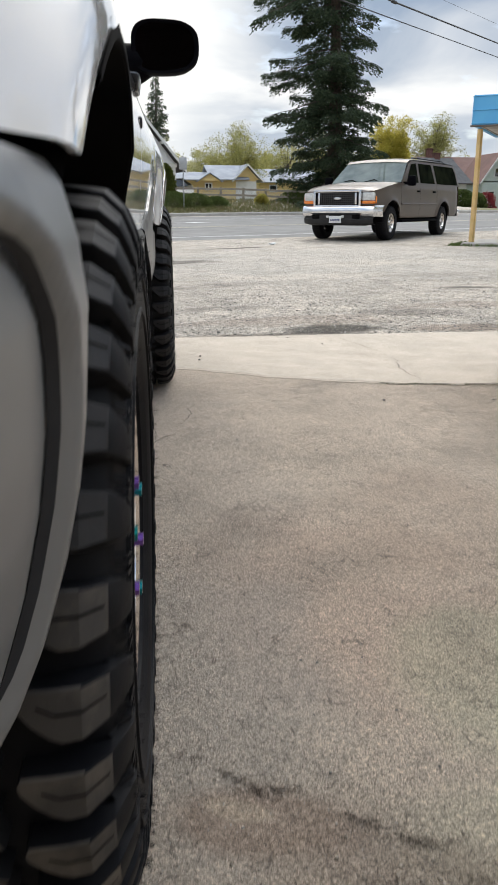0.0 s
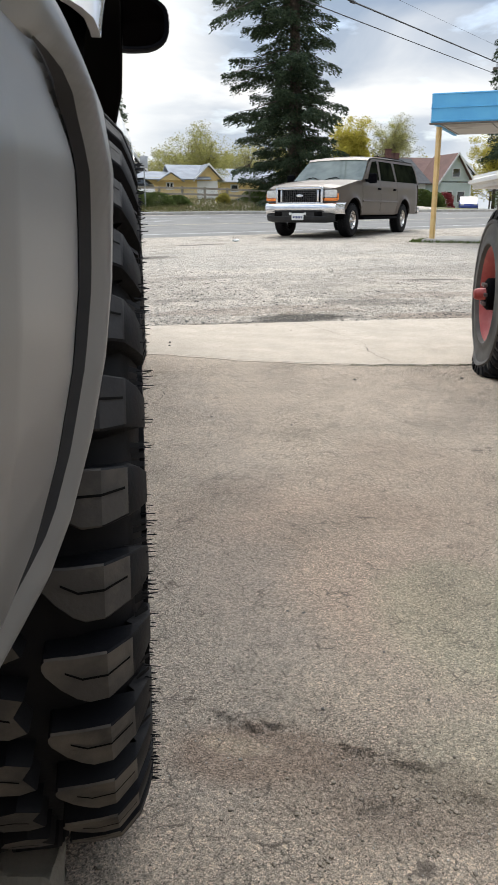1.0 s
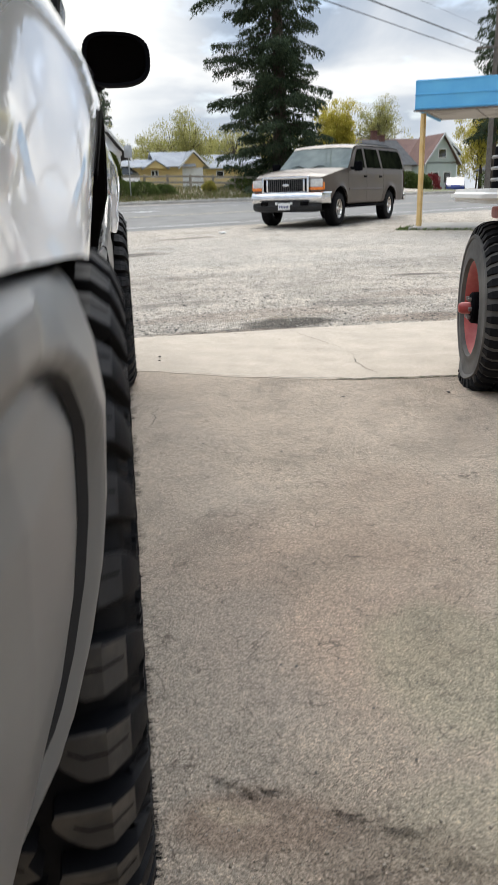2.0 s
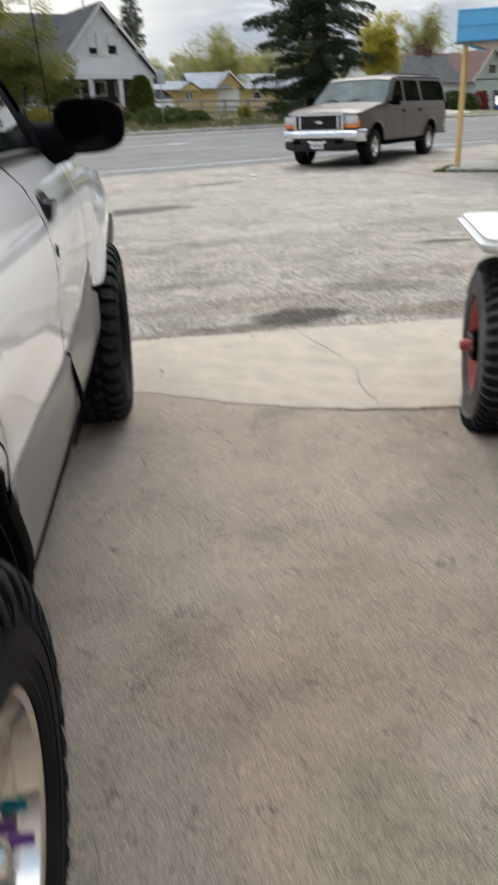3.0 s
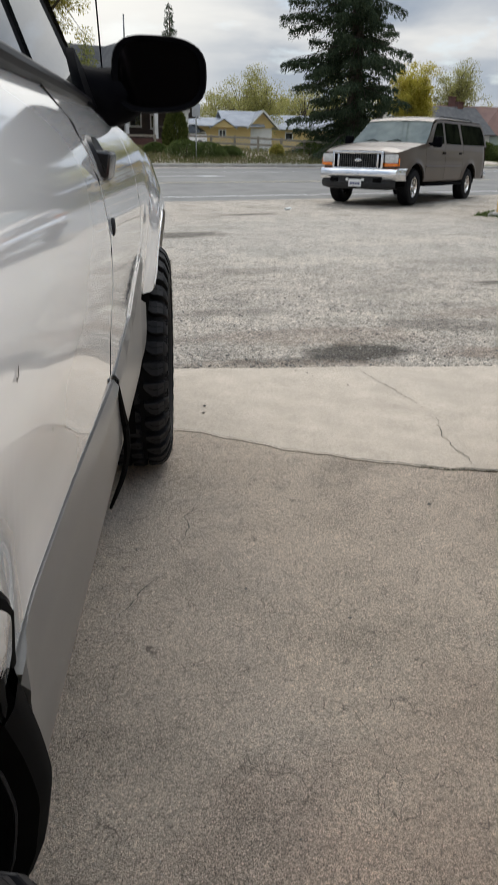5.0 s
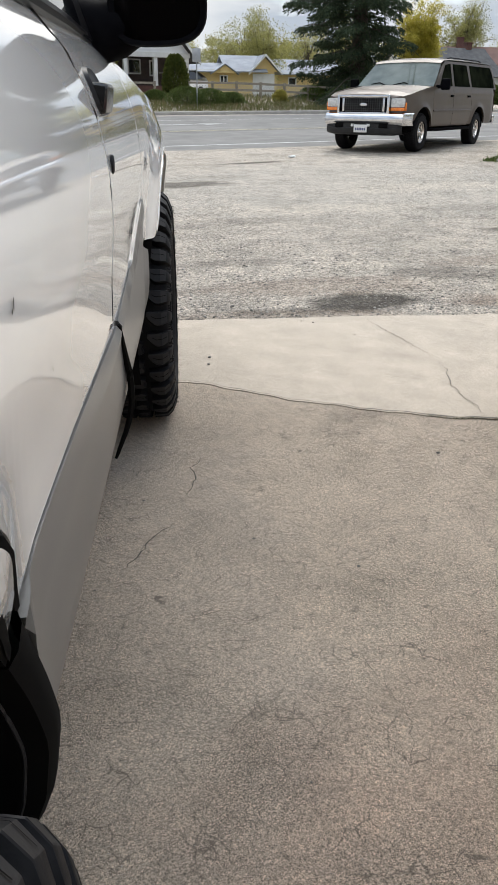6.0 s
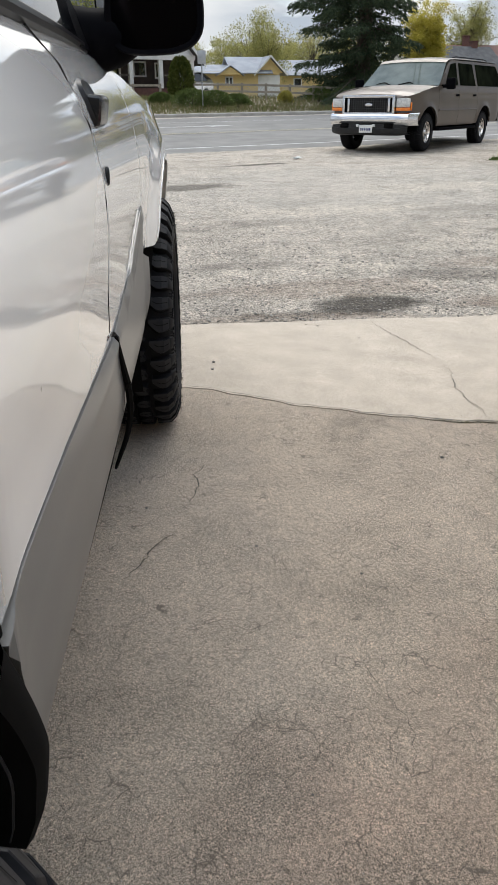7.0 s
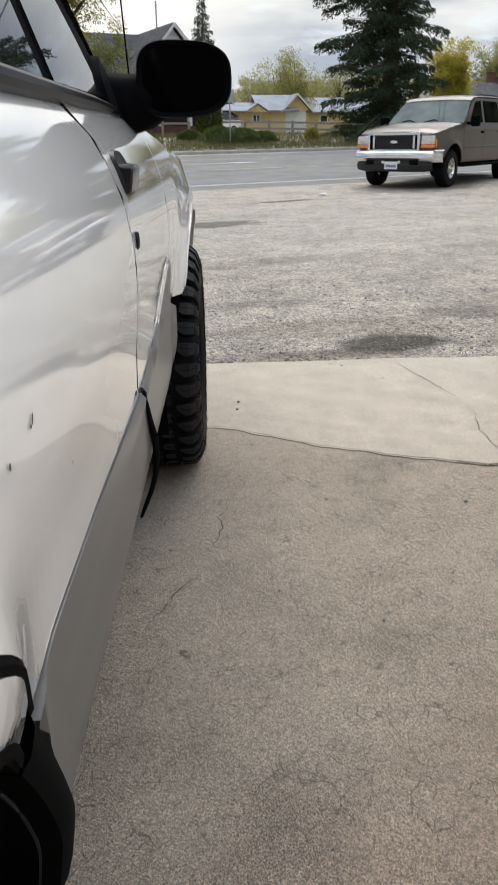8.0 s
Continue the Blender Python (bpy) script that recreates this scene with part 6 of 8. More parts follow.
# old red-wheeled tractor
tractor = thing("tractor", "old tractor with red wheels, flat tyre and white fender", "tractor", Matrix.Translation((1.49, -0.33, 0)) @ Matrix.Rotation(radians(167), 4, "Z"))
tc, tt = tyre_shapes(0.37, 0.30, 0.205, 44, 0.012, flat=0.025)
vs_, fs_ = tc
wheel = part("wheel", mesh_of("tractor_tyre", *tc, M_OLDTYRE, True, 40), M_OLDTYRE, tractor, "flat grey perished tyre on a red rim")
wheel.matrix_basis = Matrix.Translation((0, 0, 0.345))
part("tread", mesh_of("tractor_tread", *tt, M_RUBBER, True, 30), M_RUBBER, wheel, "worn tread blocks")
part("rim", revolve([(-0.018, 0.212), (-0.010, 0.205), (-0.020, 0.190), (-0.050, 0.178), (-0.065, 0.165), (-0.075, 0.120), (-0.070, 0.10), (-0.11, 0.06), (-0.11, 0.001)], 56), M_RED, wheel, "faded red steel rim")
part("rim", revolve([(-0.035, 0.150), (-0.045, 0.158), (-0.060, 0.150), (-0.055, 0.140)], 48, closed=True), M_RED, wheel, "faded red rim ring")
part("hub", revolve([(0.004, 0.001), (0.004, 0.058), (-0.006, 0.068), (-0.035, 0.070), (-0.040, 0.060), (-0.11, 0.062)], 24), M_BLACKP, wheel, "black greasy hub")
part("axle_cap", revolve([(0.055, 0.0005), (0.052, 0.018), (0.040, 0.025), (-0.02, 0.027), (-0.03, 0.032)], 20), M_RED, wheel, "red axle cap")
for k in range(6):
    a = k * math.pi / 3
    part("wheel_bolt", bm_tube((0.0, 0.045 * math.cos(a), 0.045 * math.sin(a)), (0.018, 0.045 * math.cos(a), 0.045 * math.sin(a)), 0.009, segs=6), M_STEEL, wheel, smooth=False)
part("fender_bracket", bm_box((0.16, 0.30, 0.05), (-0.17, 0.0, 0.745), 0.012), M_RED, tractor, "red fender bracket")
part("fender_bracket", bm_box((0.03, 0.10, 0.16), (-0.14, 0.05, 0.72), 0.01, rot=(12, 0, 0)), M_RED, tractor, "red fender bracket")
bmf = bmesh.new()
pts = [(0.06 + 0.10 * math.cos(t), -0.42 + 0.10 + 0.10 * math.sin(t)) for t in [math.pi * 1.5 + k * math.pi / 16 for k in range(9)]]
pts += [(0.06 + 0.10 * math.cos(t), 0.42 - 0.10 + 0.10 * math.sin(t)) for t in [k * math.pi / 16 for k in range(9)]] + [(-0.9, 0.42), (-0.9, -0.42)]
base_f = bmf.faces.new([bmf.verts.new((x - 0.10, y, 0.79)) for x, y in pts])
ex = bmesh.ops.extrude_face_region(bmf, geom=[base_f])
bmesh.ops.translate(bmf, vec=(0, 0, 0.055), verts=[v for v in ex["geom"] if isinstance(v, bmesh.types.BMVert)])
bmesh.ops.bevel(bmf, geom=[e_ for e_ in bmf.edges if abs(e_.verts[0].co.z - e_.verts[1].co.z) < 1e-5], offset=0.02, segments=3, affect="EDGES")
bmesh.ops.recalc_face_normals(bmf, faces=bmf.faces)
part("fender", bmf, M_WEATHER, tractor, "weathered white flat fender")
part("chassis", bm_box((0.40, 1.9, 0.28), (-0.85, 0.5, 0.55), 0.04), M_RED, tractor, "red tractor frame")
part("axle", bm_tube((-0.1, 0, 0.345), (-1.4, 0, 0.345), 0.05, segs=14), M_BLACKP, tractor)
hood = bm_box((0.46, 0.72, 0.42), (-0.62, -0.35, 1.08), 0.10, segs=4)
part("cowl", hood, M_STEEL, tractor, "dull grey engine cowl")
part("drum", bm_tube((-0.28, -0.42, 0.845), (-0.28, -0.42, 1.03), 0.14, 0.13, 24), M_BLACKP, tractor, "dark ribbed drum on the fender")
ring_v, ring_f = revolve([(-0.004, 0.142), (0.004, 0.146), (0.012, 0.142)], 24)
for k in range(3):
    part("drum_ring", ([(-0.28 + v[1], -0.42 + v[2], 0.88 + 0.05 * k + v[0]) for v in ring_v], ring_f), M_STEEL, tractor)
part("hoop", tube_path([(-0.30 + 0.17 * math.cos(t), -0.10, 1.05 + 0.17 * math.sin(t)) for t in [k * 2 * math.pi / 24 for k in range(25)]], [0.016] * 25, 8, close=False), M_STEEL, tractor, "grey steel hoop")
part("stay", bm_tube((-0.40, -0.10, 0.84), (-0.40, -0.10, 1.7), 0.018, segs=8), M_STEEL, tractor, "grey upright stay")
w2 = part("wheel", mesh_of("tractor_tyre_far", *tc, M_RUBBER, True, 40), M_RUBBER, tractor, "black ribbed tyre on a red rim")
w2.matrix_basis = Matrix.Translation((-1.6, 0, 0.345)) @ Matrix.Rotation(math.pi, 4, "Z")


# ---- houses, fence, sign, wires ----
def base_z(x, y):
    return ground_z(x, y) + bank(x, y) + 0.06


def box_shape(x0, x1, y0, y1, z0, z1):
    v = [(x0, y0, z0), (x1, y0, z0), (x1, y1, z0), (x0, y1, z0), (x0, y0, z1), (x1, y0, z1), (x1, y1, z1), (x0, y1, z1)]
    return v, [(3, 2, 1, 0), (4, 5, 6, 7), (0, 1, 5, 4), (1, 2, 6, 5), (2, 3, 7, 6), (3, 0, 4, 7)]


def roof_slope(x_eave, z_eave, x_ridge, z_ridge, y0, y1, thick, courses):
    """One slope of a gable roof along y, laid in stepped courses."""
    vs, fs = [], []
    d = Vector((x_ridge - x_eave, 0, z_ridge - z_eave))
    nrm = Vector((-d.z, 0, d.x)).normalized()
    if nrm.z < 0:
        nrm = -nrm
    prof = []
    for k in range(courses):
        p0, p1 = Vector((x_eave, 0, z_eave)) + d * (k / courses), Vector((x_eave, 0, z_eave)) + d * ((k + 1) / courses)
        prof += [p0 + nrm * thick, p1 + nrm * (thick * 0.97)]
    prof += [Vector((x_ridge, 0, z_ridge)), Vector((x_eave, 0, z_eave))]
    n = len(prof)
    vs = [(p.x, y, p.z) for y in (y0, y1) for p in prof]
    fs = [(k, (k + 1) % n, n + (k + 1) % n, n + k) for k in range(n)] + [tuple(range(n - 1, -1, -1)), tuple(range(n, 2 * n))]
    return vs, fs


def window_part(parent, x0, x1, y, z0, z1, panes=1, frame_mat=None, glass=None, depth=0.05):
    fw = 0.09
    shapes = [box_shape(x0, x1, y - depth, y, z0, z0 + fw), box_shape(x0, x1, y - depth, y, z1 - fw, z1)]
    n = panes
    w_ = (x1 - x0 - fw) / n
    for k in range(n + 1):
        shapes.append(box_shape(x0 + k * w_, x0 + k * w_ + fw, y - depth, y, z0 + fw, z1 - fw))
    win = part("window", shapes[0], frame_mat or M_TRIM, parent, "white framed window", smooth=False)
    for bar in shapes[1:]:
        part("frame_bar", bar, frame_mat or M_TRIM, win, smooth=False)
    for k in range(n):
        part("pane", box_shape(x0 + k * w_ + fw, x0 + (k + 1) * w_, y - 0.02, y - 0.008, z0 + fw, z1 - fw), glass or M_GLASS, win, smooth=False)
    return win


ROAD_ANG = math.atan2(ROAD_DIR.y, ROAD_DIR.x)
# white gabled house: local x along its front, y going back
hb = base_z(-4.2, 50) - 0.15
house = thing("house", "white gabled bungalow with grey shingle roof and deep porch", "house", Matrix.Translation((-3.9, 50.0, hb)) @ Matrix.Rotation(ROAD_ANG, 4, "Z"))
W2, EZ, PZ, DEEP = 3.35, 2.62, 6.45, 9.6
part("foundation", box_shape(-W2, W2, 0.0, DEEP, -0.4, 0.75), M_BRICK, house, "dark brick porch base", smooth=False)
part("wall", box_shape(-W2, W2, 2.2, DEEP, 0.75, EZ + 0.1), M_DARKW, house, "dark porch wall", smooth=False)
gab = [(-W2, 0.05, EZ), (W2, 0.05, EZ), (0, 0.05, EZ + (PZ - EZ) * 0.97), (-W2, 0.3, EZ), (W2, 0.3, EZ), (0, 0.3, EZ + (PZ - EZ) * 0.97)]
part("gable_wall", (gab, [(0, 1, 2), (5, 4, 3), (0, 3, 4, 1), (1, 4, 5, 2), (2, 5, 3, 0)]), M_SIDING, house, "white gable wall", smooth=False)
n_lap = 22
for k in range(n_lap):
    z0 = EZ + 0.02 + (PZ - EZ - 0.25) * k / n_lap
    z1 = EZ + 0.02 + (PZ - EZ - 0.25) * (k + 1) / n_lap
    hw = W2 * (1 - (z1 - EZ) / (PZ - EZ)) - 0.02
    v, f = box_shape(-hw, hw, 0.015, 0.05, z0, z1)
    v = [(a, (0.0 if c == z0 else 0.035) if b == 0.015 else b, c) for a, b, c in v]
    part("siding_board", (v, f), M_SIDING, house, smooth=False)
part("porch_beam", box_shape(-W2 - 0.05, W2 + 0.05, -0.05, 0.32, EZ - 0.25, EZ + 0.02), M_TRIM, house, "white porch beam", smooth=False)
part("porch_ceiling", box_shape(-W2, W2, 0.3, 2.3, EZ - 0.06, EZ), M_TRIM, house, smooth=False)
for cx in (-W2 + 0.14, -0.95, 1.05, W2 - 0.14):
    bm = bm_box((0.26, 0.26, EZ - 0.95), (cx, 0.16, (EZ - 0.25 + 0.75) / 2 - 0.0), 0.02)
    part("column", bm, M_TRIM, house, "white square porch column")
part("porch_rail", merge(box_shape(-W2, -1.1, 0.02, 0.10, 1.45, 1.53), box_shape(1.2, W2, 0.02, 0.10, 1.45, 1.53)), M_WOOD, house, smooth=False)
part("door", box_shape(-1.75, -0.85, 2.14, 2.20, 0.75, 2.45), M_TRIM, house, "white panelled front door", smooth=False)
part("door_pane", box_shape(-1.6, -1.0, 2.12, 2.14, 1.6, 2.3), M_GLASS, house, smooth=False)
window_part(house, 0.0, 0.9, 2.19, 1.45, 2.35, 1)
window_part(house, 1.5, 2.0, 2.19, 1.35, 2.3, 1)
window_part(house, -1.0, 1.0, 0.0, EZ + 1.05, EZ + 2.35, 3)
part("window_sash", merge(box_shape(-0.33, 0.33, -0.035, -0.02, EZ + 1.12, EZ + 2.28), box_shape(-0.93, -0.40, -0.035, -0.02, EZ + 1.50, EZ + 2.28), box_shape(0.40, 0.93, -0.035, -0.02, EZ + 1.62, EZ + 2.28)), M_TRIM, house, "pale drawn blind", smooth=False)
part("side_wall", box_shape(-W2 + 0.02, -W2 + 0.2, 2.0, DEEP, 0.7, EZ + 0.3), M_SIDING, house, smooth=False)
part("side_wall", box_shape(W2 - 0.2, W2 - 0.02, 2.0, DEEP, 0.7, EZ + 0.3), M_SIDING, house, smooth=False)
for s in (-1, 1):
    part("roof", roof_slope(s * (W2 + 0.55), EZ - 0.55, 0, PZ + 0.06, -0.45, DEEP + 0.3, 0.10, 18), M_SHINGLE, house, "grey shingle roof slope", smooth=False)
    bv = [(s * (W2 + 0.6), EZ - 0.66), (s * (W2 + 0.6), EZ - 0.44), (0, PZ + 0.13), (0, PZ - 0.10)]
    v = [(x, y, z) for y in (-0.50, -0.42) for x, z in bv]
    part("bargeboard", (v, [(0, 1, 2, 3), (7, 6, 5, 4), (0, 4, 5, 1), (1, 5, 6, 2), (2, 6, 7, 3), (3, 7, 4, 0)]), M_TRIM, house, "white bargeboard", smooth=False)
    for zz in (0.35, 0.72):
        xx = s * W2 * (1 - zz) * 1.02
        part("bracket", box_shape(xx - 0.05, xx + 0.05, -0.42, 0.0, EZ + (PZ - EZ) * zz - 0.16, EZ + (PZ - EZ) * zz + 0.0), M_TRIM, house, smooth=False)
part("vent_pipe", bm_tube((-0.35, 1.6, PZ - 0.4), (-0.35, 1.6, PZ + 1.5), 0.05, segs=8), M_GALV, house, "thin galvanised mast")
part("roof_vent", box_shape(-1.7, -1.35, 3.2, 3.6, PZ - 1.55, PZ - 1.15), M_GALV, house, smooth=False)

# yellow outbuilding house
yb = base_z(2.5, 64) - 0.05
yh = thing("house", "yellow low house with pale grey roof behind the fence", "house", Matrix.Translation((2.2, 63.0, yb)) @ Matrix.Rotation(ROAD_ANG * 0.35, 4, "Z"))
part("wall", box_shape(-4.4, 3.4, 0.0, 5.0, -0.3, 1.95), M_YELLOW, yh, "yellow lap siding wall", smooth=False)
for k in range(9):
    part("siding_board", box_shape(-4.4, 1.5, -0.03, 0.0, 0.1 + 0.2 * k, 0.285 + 0.2 * k), M_YELLOW, yh, smooth=False)
# ridge along x for the main block, gable at the far end
def roof_x(x0, x1, y_eave, z_eave, y_ridge, z_ridge, thick=0.08, courses=10):
    v, f = roof_slope(y_eave, z_eave, y_ridge, z_ridge, x0, x1, thick, courses)
    return [(b, a, c) for a, b, c in v], [tuple(reversed(q)) for q in f]


# the white house's main wing, its ridge along the road
part("roof", roof_x(-7.0, 0.0, 1.6, EZ - 0.30, 5.4, PZ - 0.02, 0.10, 18), M_SHINGLE, house, "grey shingle roof slope of the wing", smooth=False)
part("roof", roof_x(-7.0, 0.0, 9.2, EZ - 0.30, 5.4, PZ - 0.04, 0.10, 18), M_SHINGLE, house, "grey shingle roof slope of the wing", smooth=False)
part("wall", box_shape(-6.6, -W2 - 0.02, 2.3, 8.6, -0.3, EZ), M_SIDING, house, "white lap siding wall of the wing", smooth=False)
part("gable_wall", ([(-6.6, 2.3, EZ), (-6.6, 8.6, EZ), (-6.6, 5.4, PZ - 0.25)], [(0, 1, 2)]), M_SIDING, house, "white gable wall of the wing", smooth=False)
part("roof", roof_x(-4.7, 0.6, -0.45, 1.75, 2.4, 2.45), M_SHINGLE2, yh, "pale grey roof", smooth=False)
part("roof", roof_x(-0.6, 2.75, -0.45, 1.78, 2.4, 3.02), M_SHINGLE2, yh, "pale grey roof", smooth=False)
part("roof", roof_x(-4.7, -0.6, 5.4, 1.6, 2.4, 2.43), M_SHINGLE2, yh, "pale grey roof", smooth=False)
part("roof", roof_x(-0.6, 2.75, 5.4, 1.6, 2.4, 3.0), M_SHINGLE2, yh, "pale grey roof", smooth=False)
gv = [(1.55, -0.02, 1.85), (3.65, -0.02, 1.85), (2.6, -0.02, 2.92), (1.55, 0.2, 1.85), (3.65, 0.2, 1.85), (2.6, 0.2, 2.92)]
part("gable_wall", (gv, [(0, 1, 2), (5, 4, 3), (0, 3, 4, 1), (1, 4, 5, 2), (2, 5, 3, 0)]), M_YELLOW, yh, "yellow gable", smooth=False)
for s, xa in ((-1, 1.35), (1, 3.85)):
    part("roof", roof_slope(xa, 1.68, 2.6, 3.02, -0.4, 2.6, 0.08, 8), M_SHINGLE2, yh, "pale grey roof", smooth=False)
part("garage_door", box_shape(1.65, 3.4, -0.06, -0.01, 0.0, 1.72), M_TRIM, yh, "white garage door", smooth=False)
dg = [(-1.55, -0.5, 1.72), (0.25, -0.5, 1.72), (-0.65, -0.5, 2.28), (-1.55, 0.6, 1.72), (0.25, 0.6, 1.72), (-0.65, 1.2, 2.28)]
part("porch_gable", (dg, [(0, 1, 2), (0, 2, 5, 3), (1, 4, 5, 2), (0, 3, 4, 1)]), M_YELLOW, yh, "yellow porch gable", smooth=False)
for s, xa in ((-1, -1.75), (1, 0.45)):
    part("roof", roof_slope(xa, 1.62, -0.65, 2.32, -0.65, 1.4, 0.06, 4), M_SHINGLE2, yh, smooth=False)
window_part(yh, -1.0, -0.35, -0.04, 1.0, 1.6, 2, M_TRIM)
window_part(yh, -3.3, -2.6, -0.04, 1.0, 1.6, 2, M_TRIM)
part("bargeboard", merge(*[([(x, y, z) for y in (-0.46, -0.40) for x, z in ((s * 1.35 + 2.6, 1.60), (s * 1.35 + 2.6, 1.76), (2.6, 3.10), (2.6, 2.94))],
                            [(0, 1, 2, 3), (7, 6, 5, 4), (0, 4, 5, 1), (1, 5, 6, 2), (2, 6, 7, 3), (3, 7, 4, 0)]) for s in (-1, 1)]), M_TRIM, yh, "white bargeboard", smooth=False)


def plain_house(x, y, turn, w, d, wall_h, roof_h, wall_mat, roof_mat, label, gable_front=True, windows=(), chimney=None, z=None):
    h = thing("house", label, "house", Matrix.Translation((x, y, base_z(x, y) if z is None else z)) @ Matrix.Rotation(turn, 4, "Z"))
    part("wall", box_shape(-w / 2, w / 2, 0, d, -0.5, wall_h - 0.12), wall_mat, h, smooth=False)
    if gable_front:
        for s in (-1, 1):
            part("roof", roof_slope(s * (w / 2 + 0.4), wall_h - 0.3, 0, wall_h + roof_h, -0.4, d + 0.4, 0.1, 14), roof_mat, h, smooth=False)
            part("bargeboard", ([(x_, y_, z_) for y_ in (-0.46, -0.38) for x_, z_ in ((s * (w / 2 + 0.45), wall_h - 0.42), (s * (w / 2 + 0.45), wall_h - 0.16), (0, wall_h + roof_h + 0.15), (0, wall_h + roof_h - 0.12))],
                                [(0, 1, 2, 3), (7, 6, 5, 4), (0, 4, 5, 1), (1, 5, 6, 2), (2, 6, 7, 3), (3, 7, 4, 0)]), M_TRIM, h, smooth=False)
        g = [(-w / 2, yy, wall_h) for yy in (0, d)] + [(w / 2, yy, wall_h) for yy in (0, d)] + [(0, yy, wall_h + roof_h - 0.08) for yy in (0, d)]
        part("gable_wall", (g, [(0, 2, 4), (1, 5, 3), (0, 4, 5, 1), (2, 3, 5, 4), (0, 1, 3, 2)]), wall_mat, h, smooth=False)
    else:
        part("roof", roof_x(-w / 2 - 0.4, w / 2 + 0.4, -0.5, wall_h - 0.25, d / 2, wall_h + roof_h), roof_mat, h, smooth=False)
        part("roof", roof_x(-w / 2 - 0.4, w / 2 + 0.4, d + 0.5, wall_h - 0.25, d / 2, wall_h + roof_h), roof_mat, h, smooth=False)
        for s in (-1, 1):
            part("gable_wall", ([(s * w / 2, 0, wall_h), (s * w / 2, d, wall_h), (s * w / 2, d / 2, wall_h + roof_h - 0.05)], [(0, 1, 2)]), wall_mat, h, smooth=False)
    for x0, x1, z0, z1 in windows:
        window_part(h, x0, x1, -0.02, z0, z1, 2 if x1 - x0 > 1 else 1)
    if chimney:
        cx, cy, cz = chimney
        bm = bm_box((0.6, 0.6, cz), (cx, cy, wall_h + roof_h * 0.5 + cz / 2 - 0.3), 0.02)
        bm = bm_box((0.72, 0.72, 0.12), (cx, cy, wall_h + roof_h * 0.5 + cz - 0.3), 0.02, bm=bm)
        part("chimney", bm, M_BRICK, h, "brick chimney")
    return h


plain_house(9.6, 74, ROAD_ANG * 0.4, 6.0, 6, 2.1, 1.1, M_YELLOW, M_SHINGLE2, "pale yellow house with grey roof half hidden by a spruce", False, ((-2, -1.2, 1.0, 1.7),))
plain_house(24.0, 76, 0.30, 9.5, 7, 3.0, 2.4, M_SIDING, M_SHINGLE, "low house with a grey shingle roof", False, ((-3, -2, 1.2, 2.2), (1, 2.2, 1.2, 2.2)), (3.2, 3.5, 2.0), z=0.5)
plain_house(30.5, 86, 0.12, 8.0, 8, 3.2, 2.9, M_GREENW, M_REDROOF, "house with a brown red shingle roof", False, ((-2, -1, 1.0, 2.1),), (-2.4, 3.0, 2.6), z=0.5)
plain_house(33.6, 82, 0.12, 3.6, 5, 3.2, 2.9, M_GREENW, M_REDROOF, "pale green gabled porch wing of a house", True, ((-1.1, -0.3, 0.9, 2.2), (0.2, 1.2, 0.9, 2.2), (-0.5, 0.5, 3.6, 4.6)), z=0.5)
plain_house(37.6, 92, 0.12, 4.2, 7, 4.6, 2.0, M_SIDING, M_SHINGLE, "pale two-storey house with a dark roof", True, ((-1.2, -0.4, 3.0, 4.2), (0.4, 1.2, 3.0, 4.2)), z=0.5)
plain_house(44.0, 84, -0.1, 6.0, 6, 2.6, 1.6, M_SIDING, M_SHINGLE, "pale garage with a grey roof", True, ((-1.6, 1.6, 0.2, 2.2),), z=0.5)

# post and rail fences
def fence_run(points, label, rails=2, post_h=1.1):
    f = thing("fence", label, "fence")
    prev = None
    for x, y in points:
        z = base_z(x, y)
        part("post", bm_box((0.12, 0.12, post_h + 0.3), (x, y, z + post_h / 2 - 0.15), 0.015, rot=(0, 0, 20)), M_FENCE, f, smooth=False)
        if prev:
            for k in range(rails):
                hgt = post_h * (0.88 - 0.42 * k)
                a, b = Vector((prev[0], prev[1] - 0.08, prev[2] + hgt)), Vector((x, y - 0.08, z + hgt))
                d = (b - a)
                bm = bm_box((d.length, 0.04, 0.12), (0, 0, 0), 0.008)
                bmesh.ops.transform(bm, matrix=Matrix.Translation((a + b) / 2) @ d.to_track_quat("X", "Z").to_matrix().to_4x4(), verts=bm.verts)
                part("rail", bm, M_FENCE, f, smooth=False)
        prev = (x, y, z)
    return f


fence_run([(-0.9 + 1.42 * k, 46.3 + 0.08 * k) for k in range(8)], "weathered grey post and rail fence on the bank", 2, 0.85)
fence_run([(-8.8 + 1.5 * k, 43.2 + 0.62 * k) for k in range(5)], "weathered low rail fence before the porch", 1, 0.8)
mesh_f = thing("wire_fence", "chain link wire fence behind the rails", "fence")
wires_ = []
for k in range(60):
    for s in (-1, 1):
        x = -1.0 + 0.17 * k
        y = 46.55 + 0.056 * (x + 0.9)
        z = base_z(x, y)
        x2 = x + s * 0.65
        wires_.append(tube_path([(x, y, z), (x2, y + s * 0.05, z + 0.65)], [0.006, 0.006], 3, close=False))
part("wire_mesh", merge(*wires_), M_GALV, mesh_f, kind="stuff")

sign = thing("road_sign", "street sign seen from its grey back on a steel pole", "sign", Matrix.Translation((-0.32, 40.6, base_z(-0.32, 40.6) - 0.2)))
part("pole", bm_tube((0, 0, 0), (0, 0, 3.0), 0.035, segs=8), M_GALV, sign, "galvanised pole")
part("plate", bm_box((0.42, 0.02, 0.62), (0, -0.05, 2.62), 0.008), M_GALV, sign, "bare grey sign back")


